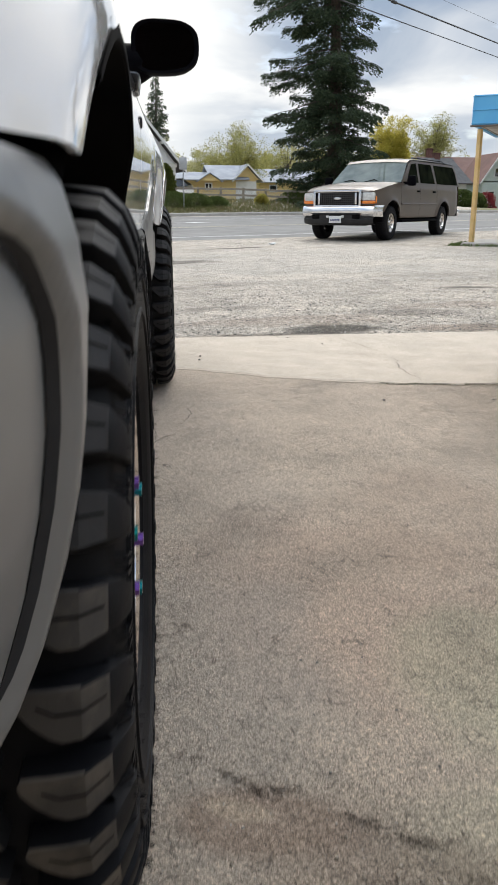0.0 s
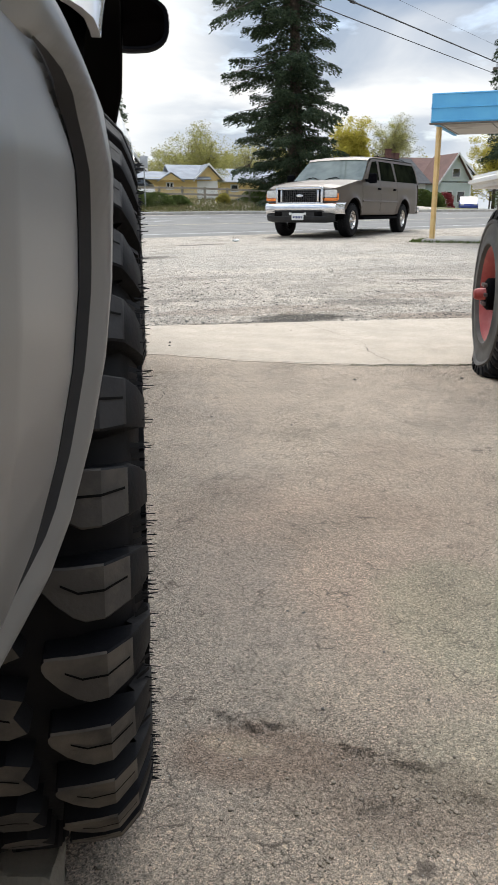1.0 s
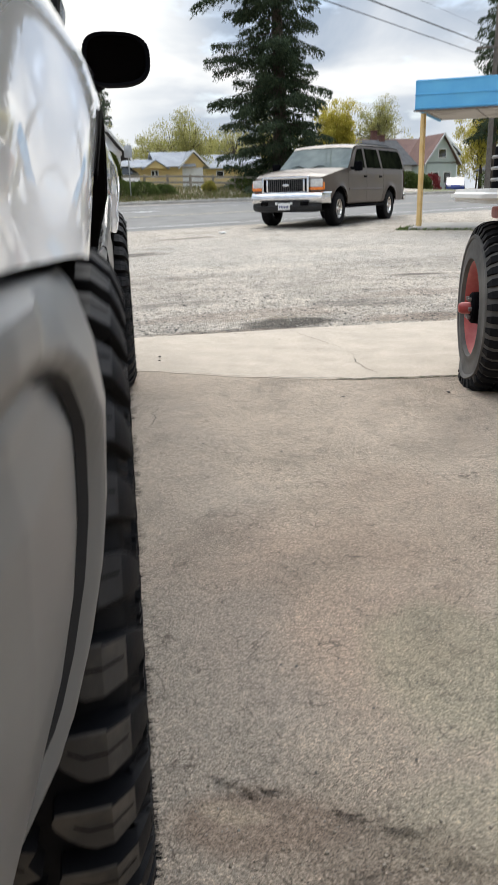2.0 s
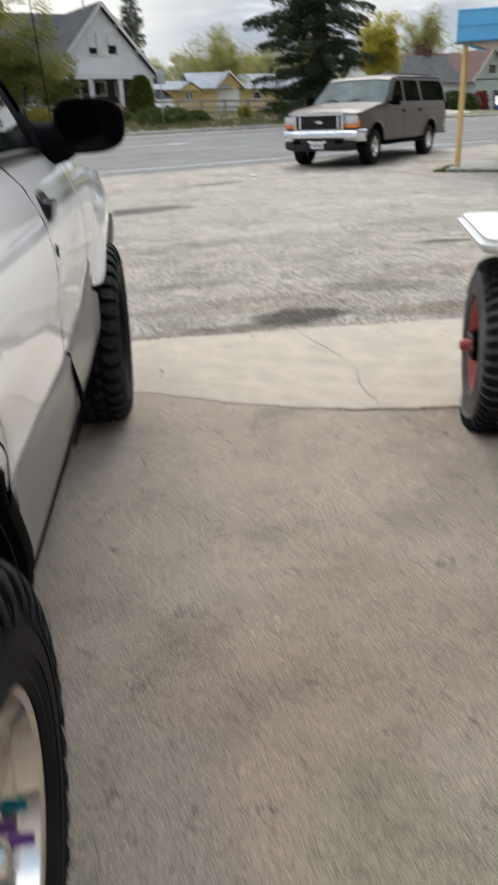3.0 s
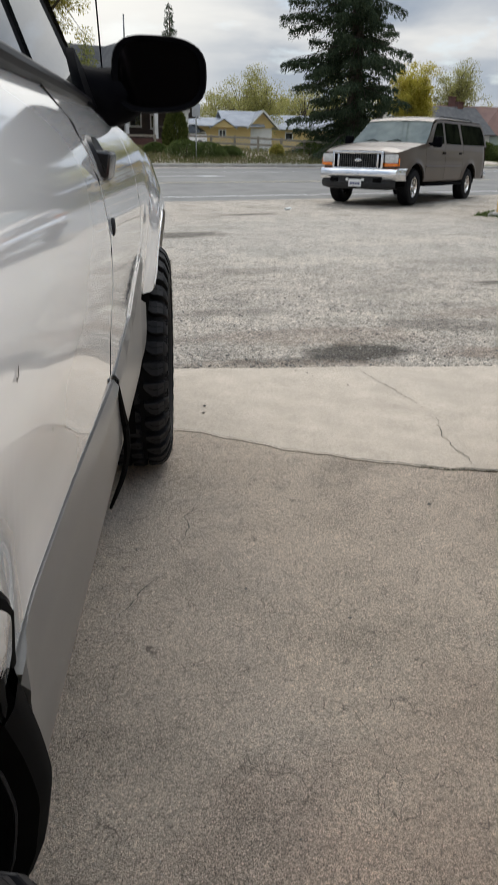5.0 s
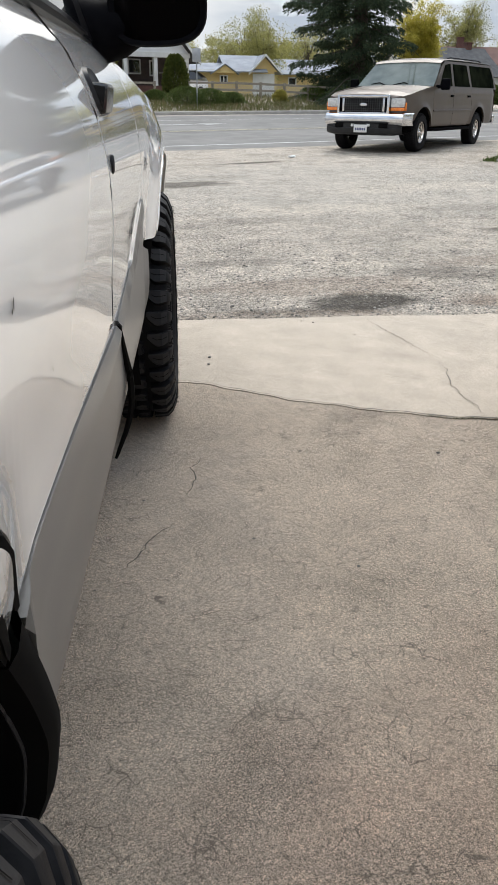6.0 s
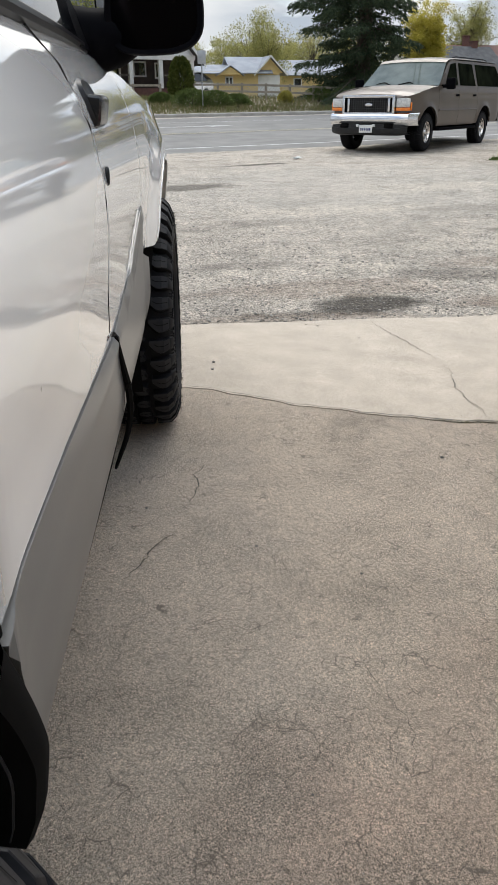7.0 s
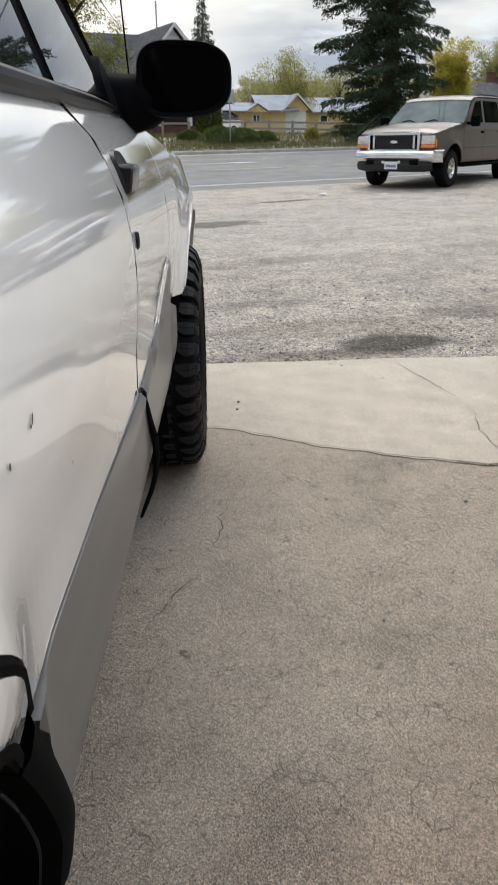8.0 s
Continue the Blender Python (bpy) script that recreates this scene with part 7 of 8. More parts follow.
# overhead cables and their pole
def cable(a, b, sag, r, label):
    a, b = Vector(a), Vector(b)
    pts = [a + (b - a) * t - Vector((0, 0, sag * 4 * t * (1 - t))) for t in [k / 30 for k in range(31)]]
    c = thing("cable", label, "cable")
    part("wire", tube_path(pts, [r] * 31, 5), M_WIRE, c)
    return c


POLE = Vector((19.9, 40.0, 0))
pz = base_z(POLE.x, POLE.y)
A0, B0 = Vector((-9.3, 1.1, 5.30)), Vector((19.9, 40.0, 8.05))
cable(A0, B0, 0.0, 0.026, "thick black overhead cable over the forecourt")
cable(A0 + Vector((0, 0, -0.30)), B0 + Vector((0, 0, -0.55)), 0.03, 0.016, "black overhead cable over the forecourt")
cable(A0 + Vector((0, 0, 0.55)), B0 + Vector((0, 0, 0.75)), 0.03, 0.005, "thin overhead wire over the forecourt")
K = A0 + (B0 - A0) * 0.537
splice = thing("cable_splice", "black splice on the overhead cable", "cable splice")
part("sleeve", tube_path([K - (B0 - A0).normalized() * 0.28, K - (B0 - A0).normalized() * 0.18, K + (B0 - A0).normalized() * 0.1, K + (B0 - A0).normalized() * 0.18], [0.02, 0.05, 0.05, 0.02], 8), M_WIRE, splice)
pole = thing("utility_pole", "wooden utility pole with cross arm", "utility pole", Matrix.Translation((POLE.x, POLE.y, pz - 0.3)))
part("mast", bm_tube((0, 0, 0), (0, 0, 10.0), 0.16, 0.11, 12), M_WOOD, pole, "round wooden mast")
part("cross_arm", bm_box((2.2, 0.1, 0.12), (0, -0.12, 7.9), 0.01, rot=(0, 0, -35)), M_WOOD, pole, "wooden cross arm")
for k in (-0.9, -0.4, 0.4, 0.9):
    part("insulator", bm_tube((k * 0.82, -0.12 - k * 0.57, 7.95), (k * 0.82, -0.12 - k * 0.57, 8.15), 0.05, 0.03, 8), M_GALV, pole)


# ---- trees, shrubs, grass ----
def leaf_cloud(centres, dirs, size, rng, aspect=0.55, jitter=0.35):
    """Many small pointed leaf sprays: diamonds of four corners at the centres, lying roughly along dirs."""
    n = len(centres)
    c = np.asarray(centres, dtype=float)
    d = np.asarray(dirs, dtype=float) + rng.normal(0, jitter, (n, 3))
    d /= np.linalg.norm(d, axis=1)[:, None] + 1e-9
    r = rng.normal(0, 1, (n, 3))
    s = np.cross(d, r)
    s /= np.linalg.norm(s, axis=1)[:, None] + 1e-9
    L = (size * rng.uniform(0.6, 1.35, n))[:, None]
    w = L * aspect * 0.5
    nrm = np.cross(d, s)
    v = np.stack([c, c + d * L * 0.45 + s * w + nrm * L * 0.06, c + d * L, c + d * L * 0.45 - s * w + nrm * L * 0.06], axis=1).reshape(-1, 3)
    f = np.arange(4 * n).reshape(-1, 4)
    return v.tolist(), f.tolist()


def spruce(x, y, z, height, widths, label, seed, step=0.34, spray=0.34, density=1.0, bare=1.2, hang=0.16, lop=0.0):
    """A spruce: tapered trunk, whorls of drooping limbs, each hung with needle sprays."""
    rng = np.random.default_rng(seed)
    t = thing("spruce_tree", label, "tree", Matrix.Translation((x, y, z)))
    pts = [(0.10 * math.sin(k * 0.8), 0.08 * math.cos(k * 0.6), height * k / 12 - 0.3) for k in range(13)]
    part("trunk", tube_path(pts, [0.018 * height * (1 - k / 12.6) + 0.02 for k in range(13)], 10), M_BARK, t, "dark brown trunk")
    limbs, cen, dr = [], [], []
    h = bare
    while h < height - 0.2:
        reach = lerp_table(widths, h)
        n = int(rng.integers(3, 6))
        a0 = rng.uniform(0, 6.28)
        for k in range(n):
            a = a0 + 2 * math.pi * k / n + rng.normal(0, 0.25)
            L = reach * (1 - lop * math.cos(a)) * rng.uniform(0.45, 1.15) * (0.84 + 0.42 * noise.noise((h * 0.45, math.cos(a) * 1.2, math.sin(a) * 1.2)))
            if rng.uniform() < 0.12:
                L *= 0.5
            out = np.array([math.cos(a), math.sin(a), 0.0])
            side = np.array([-math.sin(a), math.cos(a), 0.0])
            rise, droop = rng.uniform(-0.12, 0.28), rng.uniform(0.22, 0.62)
            path = []
            for q in range(7):
                u = q / 6
                zz = h + rise * L * u - droop * L * u * u + 0.45 * L * max(0, u - 0.62)
                p = out * L * u + side * 0.12 * L * math.sin(u * 2 + k)
                path.append((p[0], p[1], zz))
            limbs.append(tube_path(path, [max(0.006, 0.012 * L * (1 - q / 6.6)) for q in range(7)], 4, close=False))
            m = int(L * 34 * density * (0.6 + 0.13 * L))
            us = rng.uniform(0.10, 1.0, m) ** 0.8
            idx = us * 6
            i0 = np.minimum(idx.astype(int), 5)
            P = np.array(path)
            pos = P[i0] + (P[i0 + 1] - P[i0]) * (idx - i0)[:, None]
            sp = rng.choice([-1.0, 1.0], m)
            fan = (0.16 + 0.30 * L * 0.35 * (1.1 - us))[:, None] * rng.uniform(0, 1, m)[:, None]
            pos = pos + side * (sp[:, None]) * fan * 1.6 + np.array([0, 0, -1.0]) * (fan * rng.uniform(0.2, 0.9, m)[:, None] + np.minimum(rng.exponential(hang, m), 3 * hang)[:, None])
            cen.append(pos)
            dr.append(out[None, :] * 0.9 + side[None, :] * (sp * 0.8)[:, None] + np.array([0, 0, -0.85])[None, :])
        h += step * rng.uniform(0.7, 1.3)
    part("limb_mass", merge(*limbs), M_BARK, t, "drooping limbs", sharp=0, kind="stuff")
    part("crown", leaf_cloud(np.vstack(cen), np.vstack(dr), spray, rng, 0.36, 0.4), M_SPRUCE, t, "dark green needle sprays", smooth=False, kind="stuff")
    return t


def leafy_tree(x, y, z, height, centre, radii, mat, label, seed, leaves=9000, size=0.22, limbs=26, clump=0.75, trunk_r=0.2, name="tree"):
    """A broadleaf: forked trunk, limbs out to the crown's rim, leaves in clumps round the limbs, with gaps."""
    rng = np.random.default_rng(seed)
    t = thing(name, label, "tree", Matrix.Translation((x, y, z)))
    cz = np.array(centre, float)
    rad = np.array(radii, float)
    fork = np.array([cz[0] * 0.4, cz[1] * 0.4, max(0.6, cz[2] - rad[2] * 0.85)])
    shapes = [tube_path([(0, 0, -0.3), (fork[0] * 0.4, fork[1] * 0.4, fork[2] * 0.5), tuple(fork), tuple(fork * 0.4 + cz * 0.6)], [trunk_r * 1.15, trunk_r, trunk_r * 0.8, trunk_r * 0.45], 8)]
    ends, mids = [], []
    for k in range(limbs):
        d = rng.normal(0, 1, 3)
        d /= np.linalg.norm(d)
        d[2] = d[2] * 0.9 + 0.15
        e = cz + d * rad * rng.uniform(0.45, 1.10)
        s = fork + (cz - fork) * rng.uniform(0.0, 0.8)
        m1 = s + (e - s) * 0.45 + rng.normal(0, 0.08, 3) * rad
        shapes.append(tube_path([tuple(s), tuple(m1), tuple(e)], [trunk_r * 0.32, trunk_r * 0.18, trunk_r * 0.05], 4, close=False))
        ends.append(e)
        mids.append(m1)
        for q in range(5):
            d2 = rng.normal(0, 1, 3)
            d2 /= np.linalg.norm(d2)
            st = m1 + (e - m1) * rng.uniform(0.1, 0.9)
            e2 = st + d2 * rad * rng.uniform(0.2, 0.42)
            shapes.append(tube_path([tuple(st), tuple(e2)], [trunk_r * 0.10, trunk_r * 0.03], 3, close=False))
            ends.append(e2)
    part("trunk", merge(*shapes), M_BARK, t, "forked trunk and limbs", sharp=0)
    ends = np.array(ends + mids)
    pick = rng.integers(0, len(ends), leaves)
    cl = clump * float(rad.mean()) * 0.20
    off = rng.normal(0, 1, (leaves, 3))
    off *= (1.7 * rng.uniform(0, 1, leaves) ** 0.45 / (np.linalg.norm(off, axis=1) + 1e-9))[:, None]
    swell = rng.uniform(0.5, 1.2, len(ends))
    pos = ends[pick] + off * cl * swell[pick][:, None] * np.array([1, 1, 0.7])
    dirs = off + np.array([0, 0, -0.4])
    part("crown", leaf_cloud(pos, dirs, size, rng, 0.6, 0.5), mat, t, smooth=False, kind="stuff")
    return t


spruce(9.25, 48.0, base_z(9.25, 48.0), 27.0, [(0, 5.0), (1.0, 5.3), (3.5, 5.0), (6.5, 4.5), (9.5, 3.8), (12.5, 4.1), (15, 3.3), (20, 2.2), (27, 0.15)],
       "tall dark spruce with drooping limbs behind the fence", 11, step=0.34, spray=0.185, density=6.6, bare=0.9, hang=0.16, lop=0.22)
spruce(-3.1, 75.0, base_z(-3.1, 75), 12.6, [(0, 2.0), (4, 1.8), (7, 1.45), (10, 0.8), (12.6, 0.05)], "slim dark spruce rising behind the white house", 12, step=0.30, spray=0.20, density=4.0)
leafy_tree(-9.6, 40.5, base_z(-9.6, 40.5), 12, (-0.6, 0.4, 8.2), (5.0, 4.2, 5.2), M_LEAF, "large olive-leaved tree before the white house", 21, leaves=78000, size=0.115, limbs=64, clump=0.40, trunk_r=0.36)
leafy_tree(-8.1, 43.6, base_z(-8.1, 43.6), 6, (0.5, 0.0, 3.1), (2.7, 2.2, 2.5), foliage("mid green leaves", (0.13, 0.15, 0.045), (0.30, 0.30, 0.085), 0.5), "small leafy tree beside the porch", 22, leaves=17000, size=0.11, limbs=30, clump=0.55, trunk_r=0.10)
M_LEAFM = foliage("dull green leaves", (0.10, 0.12, 0.038), (0.24, 0.24, 0.075), 0.45)
leafy_tree(-9.4, 44.6, base_z(-9.4, 44.6), 5, (0.0, 0.0, 2.5), (2.3, 1.9, 2.3), M_LEAFM, "dull green bushy tree before the house's wing", 121, leaves=15000, size=0.11, limbs=30, clump=0.6, trunk_r=0.09)
leafy_tree(-6.9, 46.2, base_z(-6.9, 46.2), 4, (0.0, 0.0, 2.0), (1.7, 1.5, 1.9), M_LEAFM, "low dull green bushy tree beside the porch", 122, leaves=10000, size=0.11, limbs=24, clump=0.6, trunk_r=0.08)
leafy_tree(-12.6, 38.4, base_z(-12.6, 38.4), 9, (0.0, 0.0, 5.2), (2.8, 2.6, 4.0), foliage("dusky plum leaves", (0.10, 0.055, 0.05), (0.17, 0.11, 0.08), 0.3), "dusky purple-leaved tree at the road", 23, leaves=16000, size=0.13, limbs=24, trunk_r=0.16)
leafy_tree(18.5, 70, 0.5, 10, (0, 0, 5.6), (2.2, 2.0, 2.5), M_LEAFY, "bright yellow-green tree behind the wagon", 24, leaves=34000, size=0.13, limbs=40, trunk_r=0.18)
leafy_tree(29.0, 91, 0.5, 12, (0, 0, 7.6), (3.0, 2.8, 3.3), M_LEAFP, "thin-leaved spring tree behind the houses", 25, leaves=20000, size=0.13, limbs=56, clump=0.7, trunk_r=0.2)
leafy_tree(35.5, 76, 0.5, 9, (0, 0, 5.6), (2.6, 2.6, 3.0), M_LEAFY, "yellow-green tree beyond the canopy", 26, leaves=22000, size=0.14, limbs=34, trunk_r=0.18)
spruce(29.2, 60.0, 0.5, 17.5, [(0, 2.6), (6, 3.0), (9, 3.2), (12, 2.9), (15, 1.8), (17.5, 0.4)], "dark pine beyond the canopy", 27, step=0.5, spray=0.24, density=3.0, bare=4.5)
leafy_tree(39.0, 70, 0.5, 6, (0, 0, 2.6), (2.2, 2.0, 2.2), M_BUSH, "green tree beside the parked cars", 28, leaves=9000, size=0.17, limbs=20, trunk_r=0.12)
leafy_tree(5.2, 72, base_z(5.2, 72), 7, (0, 0, 4.2), (2.6, 2.0, 3.0), M_LEAFP, "yellow-green tree beside the spruce", 29, leaves=16000, size=0.11, limbs=30, trunk_r=0.12)


def woods(label, spots, mat, seed, leaves, size):
    """A far belt of trees as one object: many thin trunks with loose crowns."""
    rng = np.random.default_rng(seed)
    cen, dirs, stems = [], [], []
    for x, y, h, r in spots:
        z = base_z(x, y) if y < 90 and x < 25 else 0.6
        stems.append(tube_path([(x, y, z - 0.3), (x + 0.2, y, z + h * 0.5), (x, y, z + h * 0.9)], [0.16, 0.10, 0.03], 4, close=False))
        tips = []
        for k in range(44):
            a = rng.uniform(0, 6.28)
            hh = rng.uniform(0.30, 1.0)
            rr = r * math.sqrt(max(0.02, 1 - ((hh - 0.58) / 0.46) ** 2)) * rng.uniform(0.5, 1.05)
            e = (x + rr * math.cos(a), y + rr * math.sin(a), z + h * hh)
            tips.append(e)
            stems.append(tube_path([(x, y, z + h * hh * 0.6), e], [0.05, 0.012], 3, close=False))
        tips = np.array(tips)
        pick = rng.integers(0, len(tips), leaves)
        off = rng.normal(0, 1, (leaves, 3))
        off *= (1.6 * rng.uniform(0, 1, leaves) ** 0.45 / (np.linalg.norm(off, axis=1) + 1e-9))[:, None]
        cen.append(tips[pick] + off * (r * 0.17 * rng.uniform(0.5, 1.6, len(tips)))[pick][:, None])
        dirs.append(off)
    w = thing("woods", label, "trees", kind="stuff")
    part("trunks", merge(*stems), M_BARK, w, sharp=0, kind="stuff")
    part("crowns", leaf_cloud(np.vstack(cen), np.vstack(dirs), size, rng, 0.6, 0.5), mat, w, smooth=False, kind="stuff")
    return w


rb = random.Random(5)
woods("pale green spring woods beyond the yellow house", [(-26 + 1.5 * k + rb.uniform(-1, 1), 98 + rb.uniform(-7, 9), rb.uniform(6.5, 10.6), rb.uniform(2.2, 3.4)) for k in range(31)], M_LEAFP, 31, 4600, 0.16)
woods("olive green woods beyond the houses", [(-40 + 4.6 * k + rb.uniform(-2, 2), 128 + rb.uniform(-8, 10), rb.uniform(6.5, 10.0), rb.uniform(2.6, 3.8)) for k in range(34)], M_LEAF, 32, 2400, 0.27)


def shrub(x, y, r, h, mat, label, seed, leaves=2600, size=0.13, cone=False, name="shrub"):
    rng = np.random.default_rng(seed)
    z = base_z(x, y)
    s = thing(name, label, "shrub", Matrix.Translation((x, y, z)))
    stems = []
    for k in range(9):
        a = rng.uniform(0, 6.28)
        stems.append(tube_path([(0, 0, -0.1), (0.5 * r * math.cos(a), 0.5 * r * math.sin(a), h * rng.uniform(0.5, 0.8))], [0.03, 0.01], 4, close=False))
    part("stems", merge(*stems), M_BARK, s, sharp=0)
    u = rng.uniform(0, 1, leaves)
    a = rng.uniform(0, 6.28, leaves)
    if cone:
        rr = r * np.sqrt(np.clip(1 - (np.abs(u - 0.28) / 0.74) ** 1.8, 0.01, 1)) * rng.uniform(0.75, 1.03, leaves)
    else:
        rr = r * np.sqrt(np.clip(1 - (u - 0.25) ** 2 / 0.57, 0.01, 1)) * rng.uniform(0.45, 1.05, leaves) * (1 + 0.22 * np.sin(3 * a + seed) * np.sin(5 * u + seed))
    pos = np.stack([rr * np.cos(a), rr * np.sin(a), u * h], axis=1)
    dirs = np.stack([np.cos(a), np.sin(a), np.full(leaves, 0.9 if cone else 0.5)], axis=1)
    part("leaves", leaf_cloud(pos, dirs, size, rng, 0.5, 0.4), mat, s, smooth=False, kind="stuff")
    return s


shrub(-1.62, 46.4, 0.72, 2.15, M_ARBOR, "trimmed cone-shaped evergreen by the porch", 41, 6000, 0.15, True, "evergreen_bush")
for i_, (x, y, r, h) in enumerate(((-0.9, 41.2, 1.0, 0.85), (0.3, 41.9, 1.0, 0.75), (1.5, 42.8, 0.8, 0.55), (-2.6, 42.0, 0.6, 0.5))):
    shrub(x, y, r, h, M_BUSH, "loose green shrub on the bank", 50 + i_, 5000, 0.085)
for i_, (x, y, r, h) in enumerate(((8.2, 46.2, 1.1, 0.9), (11.2, 48.0, 1.3, 1.1), (6.6, 47.0, 0.8, 0.8), (-6.8, 41.0, 0.7, 0.7), (-5.2, 42.2, 0.6, 0.6), (4.4, 45.0, 0.4, 0.6))):
    shrub(x, y, r, h, M_LEAF if i_ % 2 else M_BUSH, "olive shrub on the grassy bank", 60 + i_, 4200, 0.09)
for i_, (x, y, r, h) in enumerate(((22.2, 60.5, 1.0, 1.3), (23.6, 61.2, 0.9, 1.2), (36.5, 74, 1.5, 2.6))):
    shrub(x, y, r, h, M_BUSH, "clipped green hedge bush near the parked cars", 70 + i_, 2600, 0.2)
shrub(29.6, 74.5, 1.0, 1.6, foliage("red shrub leaves", (0.20, 0.03, 0.04), (0.30, 0.06, 0.06), 0.3), "dark red shrub behind the parked cars", 75, 1800, 0.2)

# rough grass on the bank
rng_ = np.random.default_rng(77)
n_ = 26000
al = rng_.uniform(-22, 26, n_)
ac = KERB_AT + 0.5 + rng_.gamma(2.0, 2.0, n_)
gxs = ROAD_DIR.x * al + ROAD_NRM.x * ac
gys = ROAD_DIR.y * al + ROAD_NRM.y * ac
gpos = [(x, y, base_z(x, y) - 0.02) for x, y in zip(gxs, gys)]
grass = thing("grass", "tall dry spring grass on the bank", "grass", kind="stuff")
part("blades", leaf_cloud(gpos, [(0, 0, 1)] * n_, 0.26, rng_, 0.12, 0.32), M_DRYG, grass, smooth=False, kind="stuff")

# unseen woods added at the side to darken what glass and paint reflect
woods("unseen green woods added beyond the filling station", [(58 + rb.uniform(-6, 8), -60 + 7 * k + rb.uniform(-2, 2), rb.uniform(7, 11), rb.uniform(3, 4.2)) for k in range(18)], M_LEAF, 33, 900, 0.4)
woods("unseen tall dark woods added beyond the filling station", [(34 + rb.uniform(-3, 5), -6 + 4.5 * k + rb.uniform(-2, 2), rb.uniform(12, 17), rb.uniform(3, 4.2)) for k in range(9)], M_BUSH, 34, 2200, 0.35)


# ---- far parked cars, stones, litter, weeds ----
def far_car(x, y, turn, paint, label, suv_like=False):
    c = thing("parked_car", label, "car", Matrix.Translation((x, y, 0.50)) @ Matrix.Rotation(turn, 4, "Z"), group="cars parked by the houses")
    h = 0.25 if suv_like else 0.0
    arcs = lambda cy: arc(cy, 0.33, 0.37, 5, 175, 10)
    low = [(2.1, 0.75), (2.15, 0.35)] + [(1.75, 0.28)] + arcs(1.35) + [(0.9, 0.25), (-0.9, 0.25)] + arcs(-1.30) + [(-1.75, 0.28), (-2.15, 0.35), (-2.18, 0.90 + h * 0.5), (-1.2, 0.95 + h * 0.3), (0.9, 0.92 + h * 0.3)]
    sx = lambda yy, zz: 0.88 - 0.05 * max(0, zz - 0.7) - 0.10 * (abs(yy) / 2.1) ** 4
    shape = panel(low, sx, 0.10, 0.04)
    for s_ in (shape, mirrored(shape, 0)):
        part("body_side", s_, paint, c)
    top = [(2.12, 0.70), (1.9, 0.80), (0.95, 0.95 + h * 0.3), (0.25, 1.40 + h), (-0.9, 1.44 + h), (-1.7 - h, 1.0 + h), (-2.15, 0.92 + h * 0.5), (-2.18, 0.4)]

    def span(pts):
        return merge(*[([(-0.80, a[0], a[1]), (0.80, a[0], a[1]), (0.80, b[0], b[1]), (-0.80, b[0], b[1])], [(0, 1, 2, 3)]) for a, b in zip(pts, pts[1:])])
    part("bonnet", span(top[:3]), paint, c)
    part("windscreen", span(top[2:4]), M_GLASS, c)
    part("roof", span(top[3:5]), paint, c)
    part("rear_window", span(top[4:6]), M_GLASS, c)
    part("boot", span(top[5:]), paint, c)
    part("nose", span([(2.13, 0.72), (2.18, 0.5), (2.1, 0.28)]), paint, c)
    gx_ = lambda yy, zz: 0.83 - 0.28 * max(0, zz - 0.95)
    win = panel([(0.85, 0.95 + h * 0.3), (0.2, 1.37 + h), (-0.9, 1.40 + h), (-1.6, 1.0 + h * 0.6)], gx_, 0.1, 0.02)
    for s_ in (win, mirrored(win, 0)):
        part("side_window", s_, M_GLASS, c)
    for s in (-1, 1):
        part("headlamp", bm_box((0.34, 0.08, 0.13), (s * 0.60, 2.13, 0.64), 0.03), M_LENS, c)
        for cy in (1.35, -1.30):
            wv, wf_ = revolve([(0.0, 0.18), (0.02, 0.26), (0.0, 0.32), (-0.18, 0.32), (-0.2, 0.2)], 24)
            wheel = part("wheel", ([(s * (0.86 + v[0]), cy + v[1], 0.32 + v[2]) for v in wv], wf_), M_RUBBER, c)
            part("rim", ([(s * (0.855 + v[0]), cy + v[1], 0.32 + v[2]) for v in revolve([(-0.01, 0.001), (-0.02, 0.1), (0.005, 0.19)], 20)[0]], revolve([(0, 1), (0, 1), (0, 1)], 20)[1]), M_CHROME2, wheel)
    return c


far_car(30.3, 70.0, radians(160), material("blue car paint", (0.03, 0.06, 0.30), 0.3, coat=1.0, col2=(0.035, 0.07, 0.34), scale=2), "blue saloon parked before the far houses")
far_car(27.9, 73.0, radians(163), material("dark car paint", (0.035, 0.037, 0.04), 0.3, coat=1.0, col2=(0.05, 0.05, 0.055), scale=2), "dark grey car parked before the far houses")
far_car(25.6, 75.0, radians(150), M_WHITE, "white car parked before the far houses", True)
far_car(-1.7, 57.0, radians(140), M_WHITE, "white pickup parked beside the porch", True).location.z = base_z(-1.7, 57.0)

# loose stones on the forecourt
rs = random.Random(9)


def stone_mesh(seed):
    rr = random.Random(seed)
    bm = bmesh.new()
    bmesh.ops.create_icosphere(bm, subdivisions=1, radius=1.0)
    for v in bm.verts:
        v.co *= rr.uniform(0.7, 1.15)
        v.co.z *= 0.6
    me = bpy.data.meshes.new("stone")
    bm.to_mesh(me)
    bm.free()
    return me


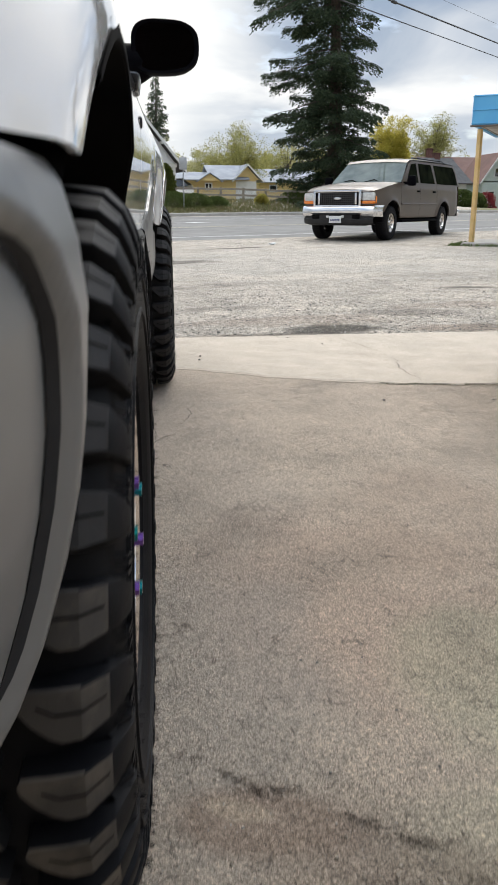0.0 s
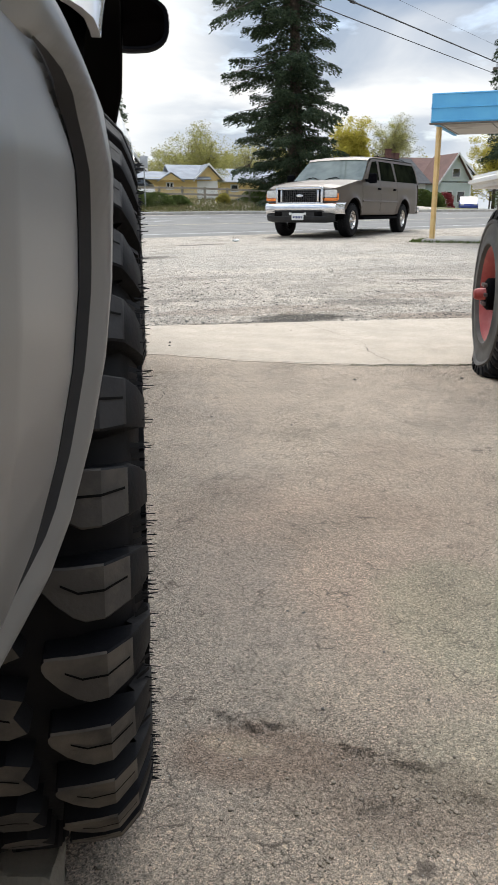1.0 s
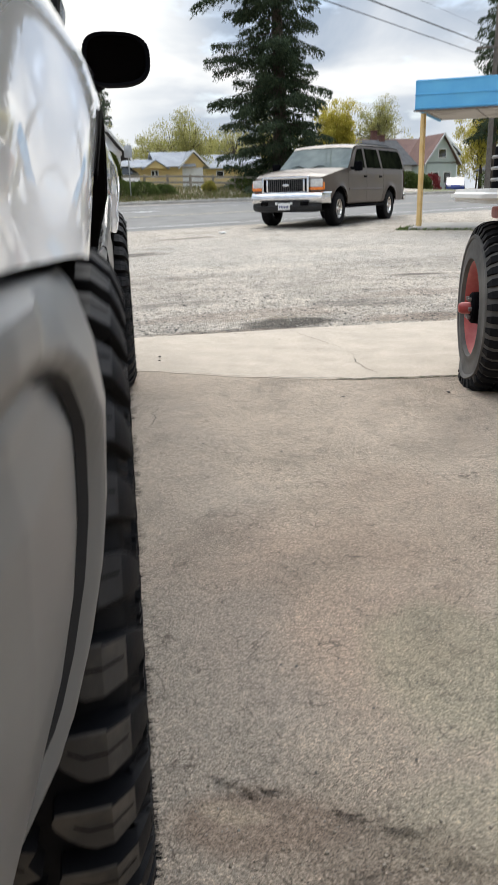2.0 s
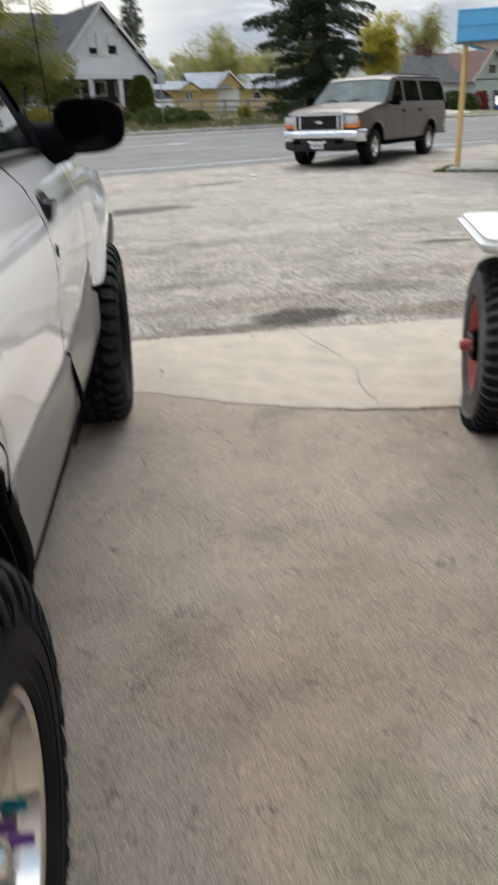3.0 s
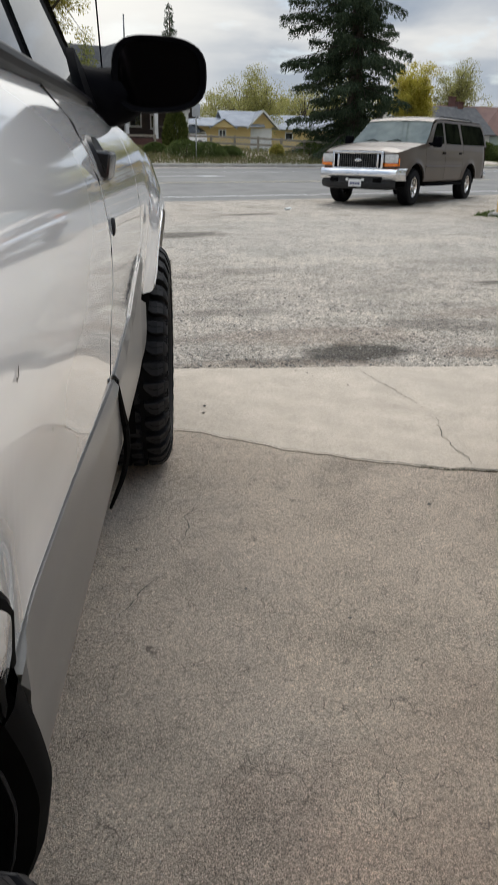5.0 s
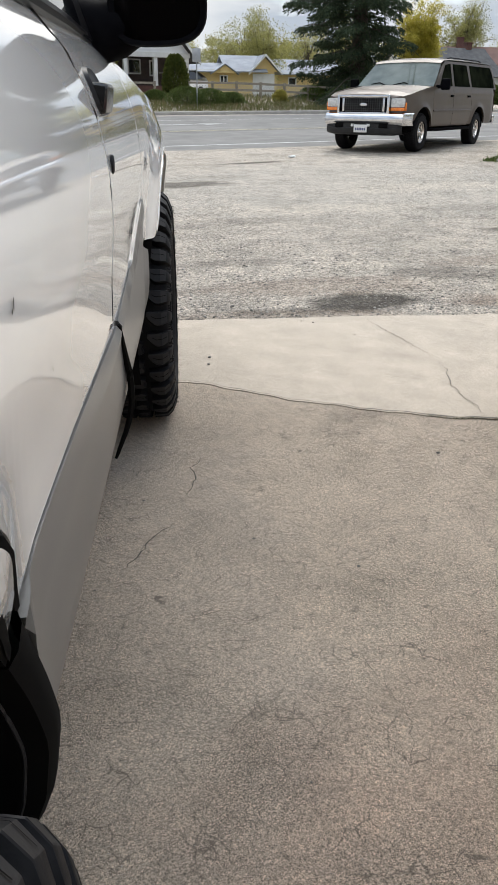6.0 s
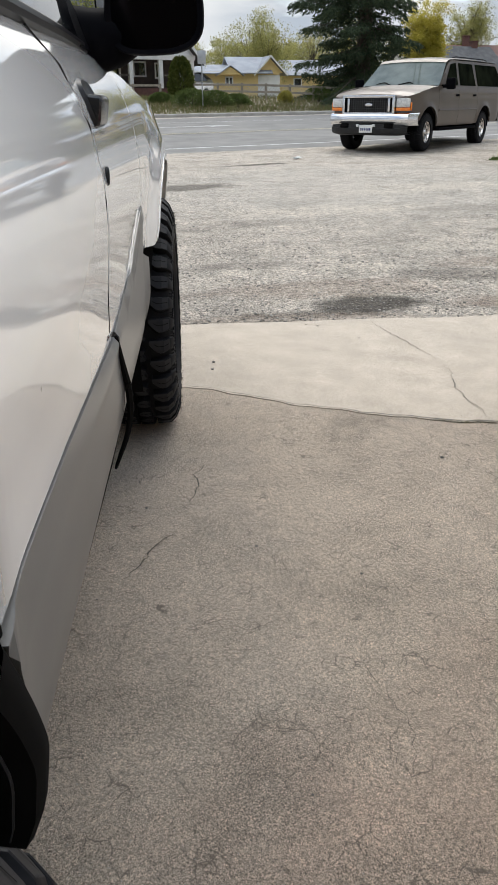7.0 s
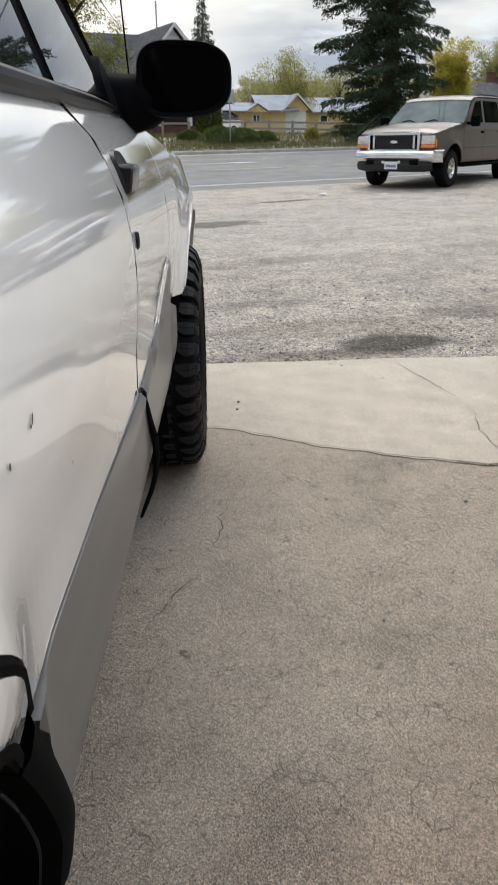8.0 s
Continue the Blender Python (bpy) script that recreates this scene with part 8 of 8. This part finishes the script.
def scatter(name, label, n, place, size, mat, seed):
    """Many small stones as one object."""
    rr = random.Random(seed)
    proto = [stone_mesh(seed + k) for k in range(4)]
    data = [([tuple(v.co) for v in p.vertices], [tuple(f.vertices) for f in p.polygons]) for p in proto]
    vs, fs = [], []
    for _ in range(n):
        x, y, z = place(rr)
        s = size(rr)
        a = rr.uniform(0, 6.28)
        ca, sa = math.cos(a) * s, math.sin(a) * s
        v0, f0 = data[rr.randrange(4)]
        o = len(vs)
        vs += [(x + ca * v[0] - sa * v[1], y + sa * v[0] + ca * v[1], z + v[2] * s * 0.9) for v in v0]
        fs += [tuple(i + o for i in f) for f in f0]
    t = thing(name, label, "gravel", kind="stuff")
    part("stones", (vs, fs), mat, t, smooth=False, kind="stuff")
    return t


def lot_spot(rr):
    y = 1.36 + 9.5 * rr.random() ** 1.7
    x = rr.uniform(-1.2, 1.8 + 0.55 * y)
    return x, y, land(x, y) + 0.002


M_GRIT2 = material("dark sand", (0.10, 0.085, 0.07), 0.95, col2=(0.16, 0.135, 0.11), scale=200)
M_GRIT = material("brown grit", (0.24, 0.20, 0.155), 0.95, col2=(0.15, 0.125, 0.10), scale=200)
M_STONE2 = material("dark gravel", (0.125, 0.116, 0.105), 0.9, col2=(0.16, 0.15, 0.135), scale=60)
M_STONE3 = material("pale gravel", (0.46, 0.43, 0.38), 0.9, col2=(0.34, 0.32, 0.28), scale=60)
scatter("gravel", "loose grey gravel on the forecourt", 6500, lot_spot, lambda rr: 0.0028 + 0.0055 * rr.random() ** 2.5, M_STONE, 90)
scatter("gravel", "loose dark gravel on the forecourt", 4200, lot_spot, lambda rr: 0.0032 + 0.009 * rr.random() ** 4, M_STONE2, 91)
scatter("gravel", "loose pale gravel on the forecourt", 3000, lot_spot, lambda rr: 0.003 + 0.008 * rr.random() ** 4, M_STONE3, 92)


def edge_spot(rr):
    x = rr.uniform(-0.6, 3.4)
    y = apron_edge(x) + 0.02 + abs(rr.gauss(0, 0.07))
    return x, y, land(x, y) + 0.004


scatter("gravel", "grit gathered along the slab's edge", 900, edge_spot, lambda rr: 0.003 + 0.008 * rr.random() ** 2, M_STONE2, 93)


def slab_spot(rr):
    return rr.uniform(-0.3, 1.9), rr.uniform(-3.0, 1.2), 0.0015


scatter("grit", "fine grit on the concrete apron", 260, slab_spot, lambda rr: 0.0012 + 0.0022 * rr.random() ** 3, M_STONE2, 94)


def worn_spot(rr):
    x, y = rr.uniform(-0.25, 1.3), -2.95 + 2.9 * rr.random() ** 1.15
    return x, y, -hollow(x, y) - 0.0002


scatter("grit", "dark sand grains sunk in the worn concrete", 9000, worn_spot, lambda rr: 0.0007 + 0.0013 * rr.random() ** 2, M_GRIT2, 96)
scatter("grit", "pale sand grains sunk in the worn concrete", 5000, worn_spot, lambda rr: 0.0007 + 0.0012 * rr.random() ** 2, M_STONE3, 97)


def near_spot(rr):
    x, y = 0.32 + rr.gauss(0, 0.12), -2.84 + rr.gauss(0, 0.07)
    return x, y, 0.001 - hollow(x, y)


scatter("grit", "crumbled grit in a shallow hollow of the slab", 420, near_spot, lambda rr: 0.0008 + 0.0034 * rr.random() ** 5, M_GRIT, 95)
for k_, (x, y, r) in enumerate(((0.888, -0.436, 0.010), (0.495, -1.103, 0.006), (0.236, -0.958, 0.006), (1.352, -0.466, 0.010), (-0.076, -0.732, 0.006), (0.124, 0.634, 0.010),
                                (0.301, -2.337, 0.004), (0.62, 1.25, 0.007), (0.68, 1.22, 0.007), (0.12, 0.53, 0.010), (0.86, 0.98, 0.007))):
    me = stone_mesh(200 + k_)
    me.materials.append(M_STONE2)
    ob = new("pebble", me)
    ob.scale = (r, r * 0.85, r * 0.7)
    ob.location = (x, y, r * 0.35)
    tagged(ob, "small dark pebble on the concrete apron", "pebble", group="pebbles on the apron")
me = stone_mesh(300)
me.materials.append(M_STONE3)
ob = new("rock", me)
ob.scale, ob.location = (0.035, 0.024, 0.02), (1.76, 1.50, land(1.76, 1.50) + 0.012)
tagged(ob, "pale fist-sized rock beside the slab's edge", "rock")

litter = thing("litter", "crumpled white scrap on the forecourt", "litter", Matrix.Translation((1.85, 13.6, land(1.85, 13.6) + 0.03)))
bm = bmesh.new()
bmesh.ops.create_icosphere(bm, subdivisions=2, radius=0.07)
for v in bm.verts:
    v.co *= 0.7 + 0.5 * noise.noise(v.co * 30)
    v.co.z *= 0.5
    v.co.x *= 1.7
part("scrap", bm, M_TRIM, litter, smooth=False)

# moss and weeds in the joint and round the island
rw = np.random.default_rng(88)
wx = rw.uniform(0.95, 2.6, 1800)
wp_ = [(x, joint_y(x) + rw.normal(0, 0.006), -0.002) for x in wx]
weeds = thing("weeds", "tiny green weeds growing in the slab joint", "weeds", kind="stuff")
part("blades", leaf_cloud(wp_, [(0, 0, 1)] * len(wp_), 0.006, rw, 0.5, 0.8), foliage("moss green", (0.055, 0.07, 0.025), (0.11, 0.11, 0.05), 0.2), weeds, smooth=False, kind="stuff")
iw = []
for k in range(1500):
    u = rw.uniform(-0.4, 3.5)
    v = 0.42 + rw.normal(0, 0.10) if rw.uniform() < 0.7 else 0.42 + rw.uniform(0, 1.4)
    if v > 0.5:
        u = -0.18 + rw.normal(0, 0.10)
    p = C0 + CU * u + CV * v
    iw.append((p.x, p.y, ground_z(p.x, p.y)))
iweeds = thing("weeds", "green weeds along the canopy island", "weeds", kind="stuff")
part("blades", leaf_cloud(iw, [(0, 0, 1)] * len(iw), 0.06, rw, 0.25, 0.6), M_BUSH, iweeds, smooth=False, kind="stuff")
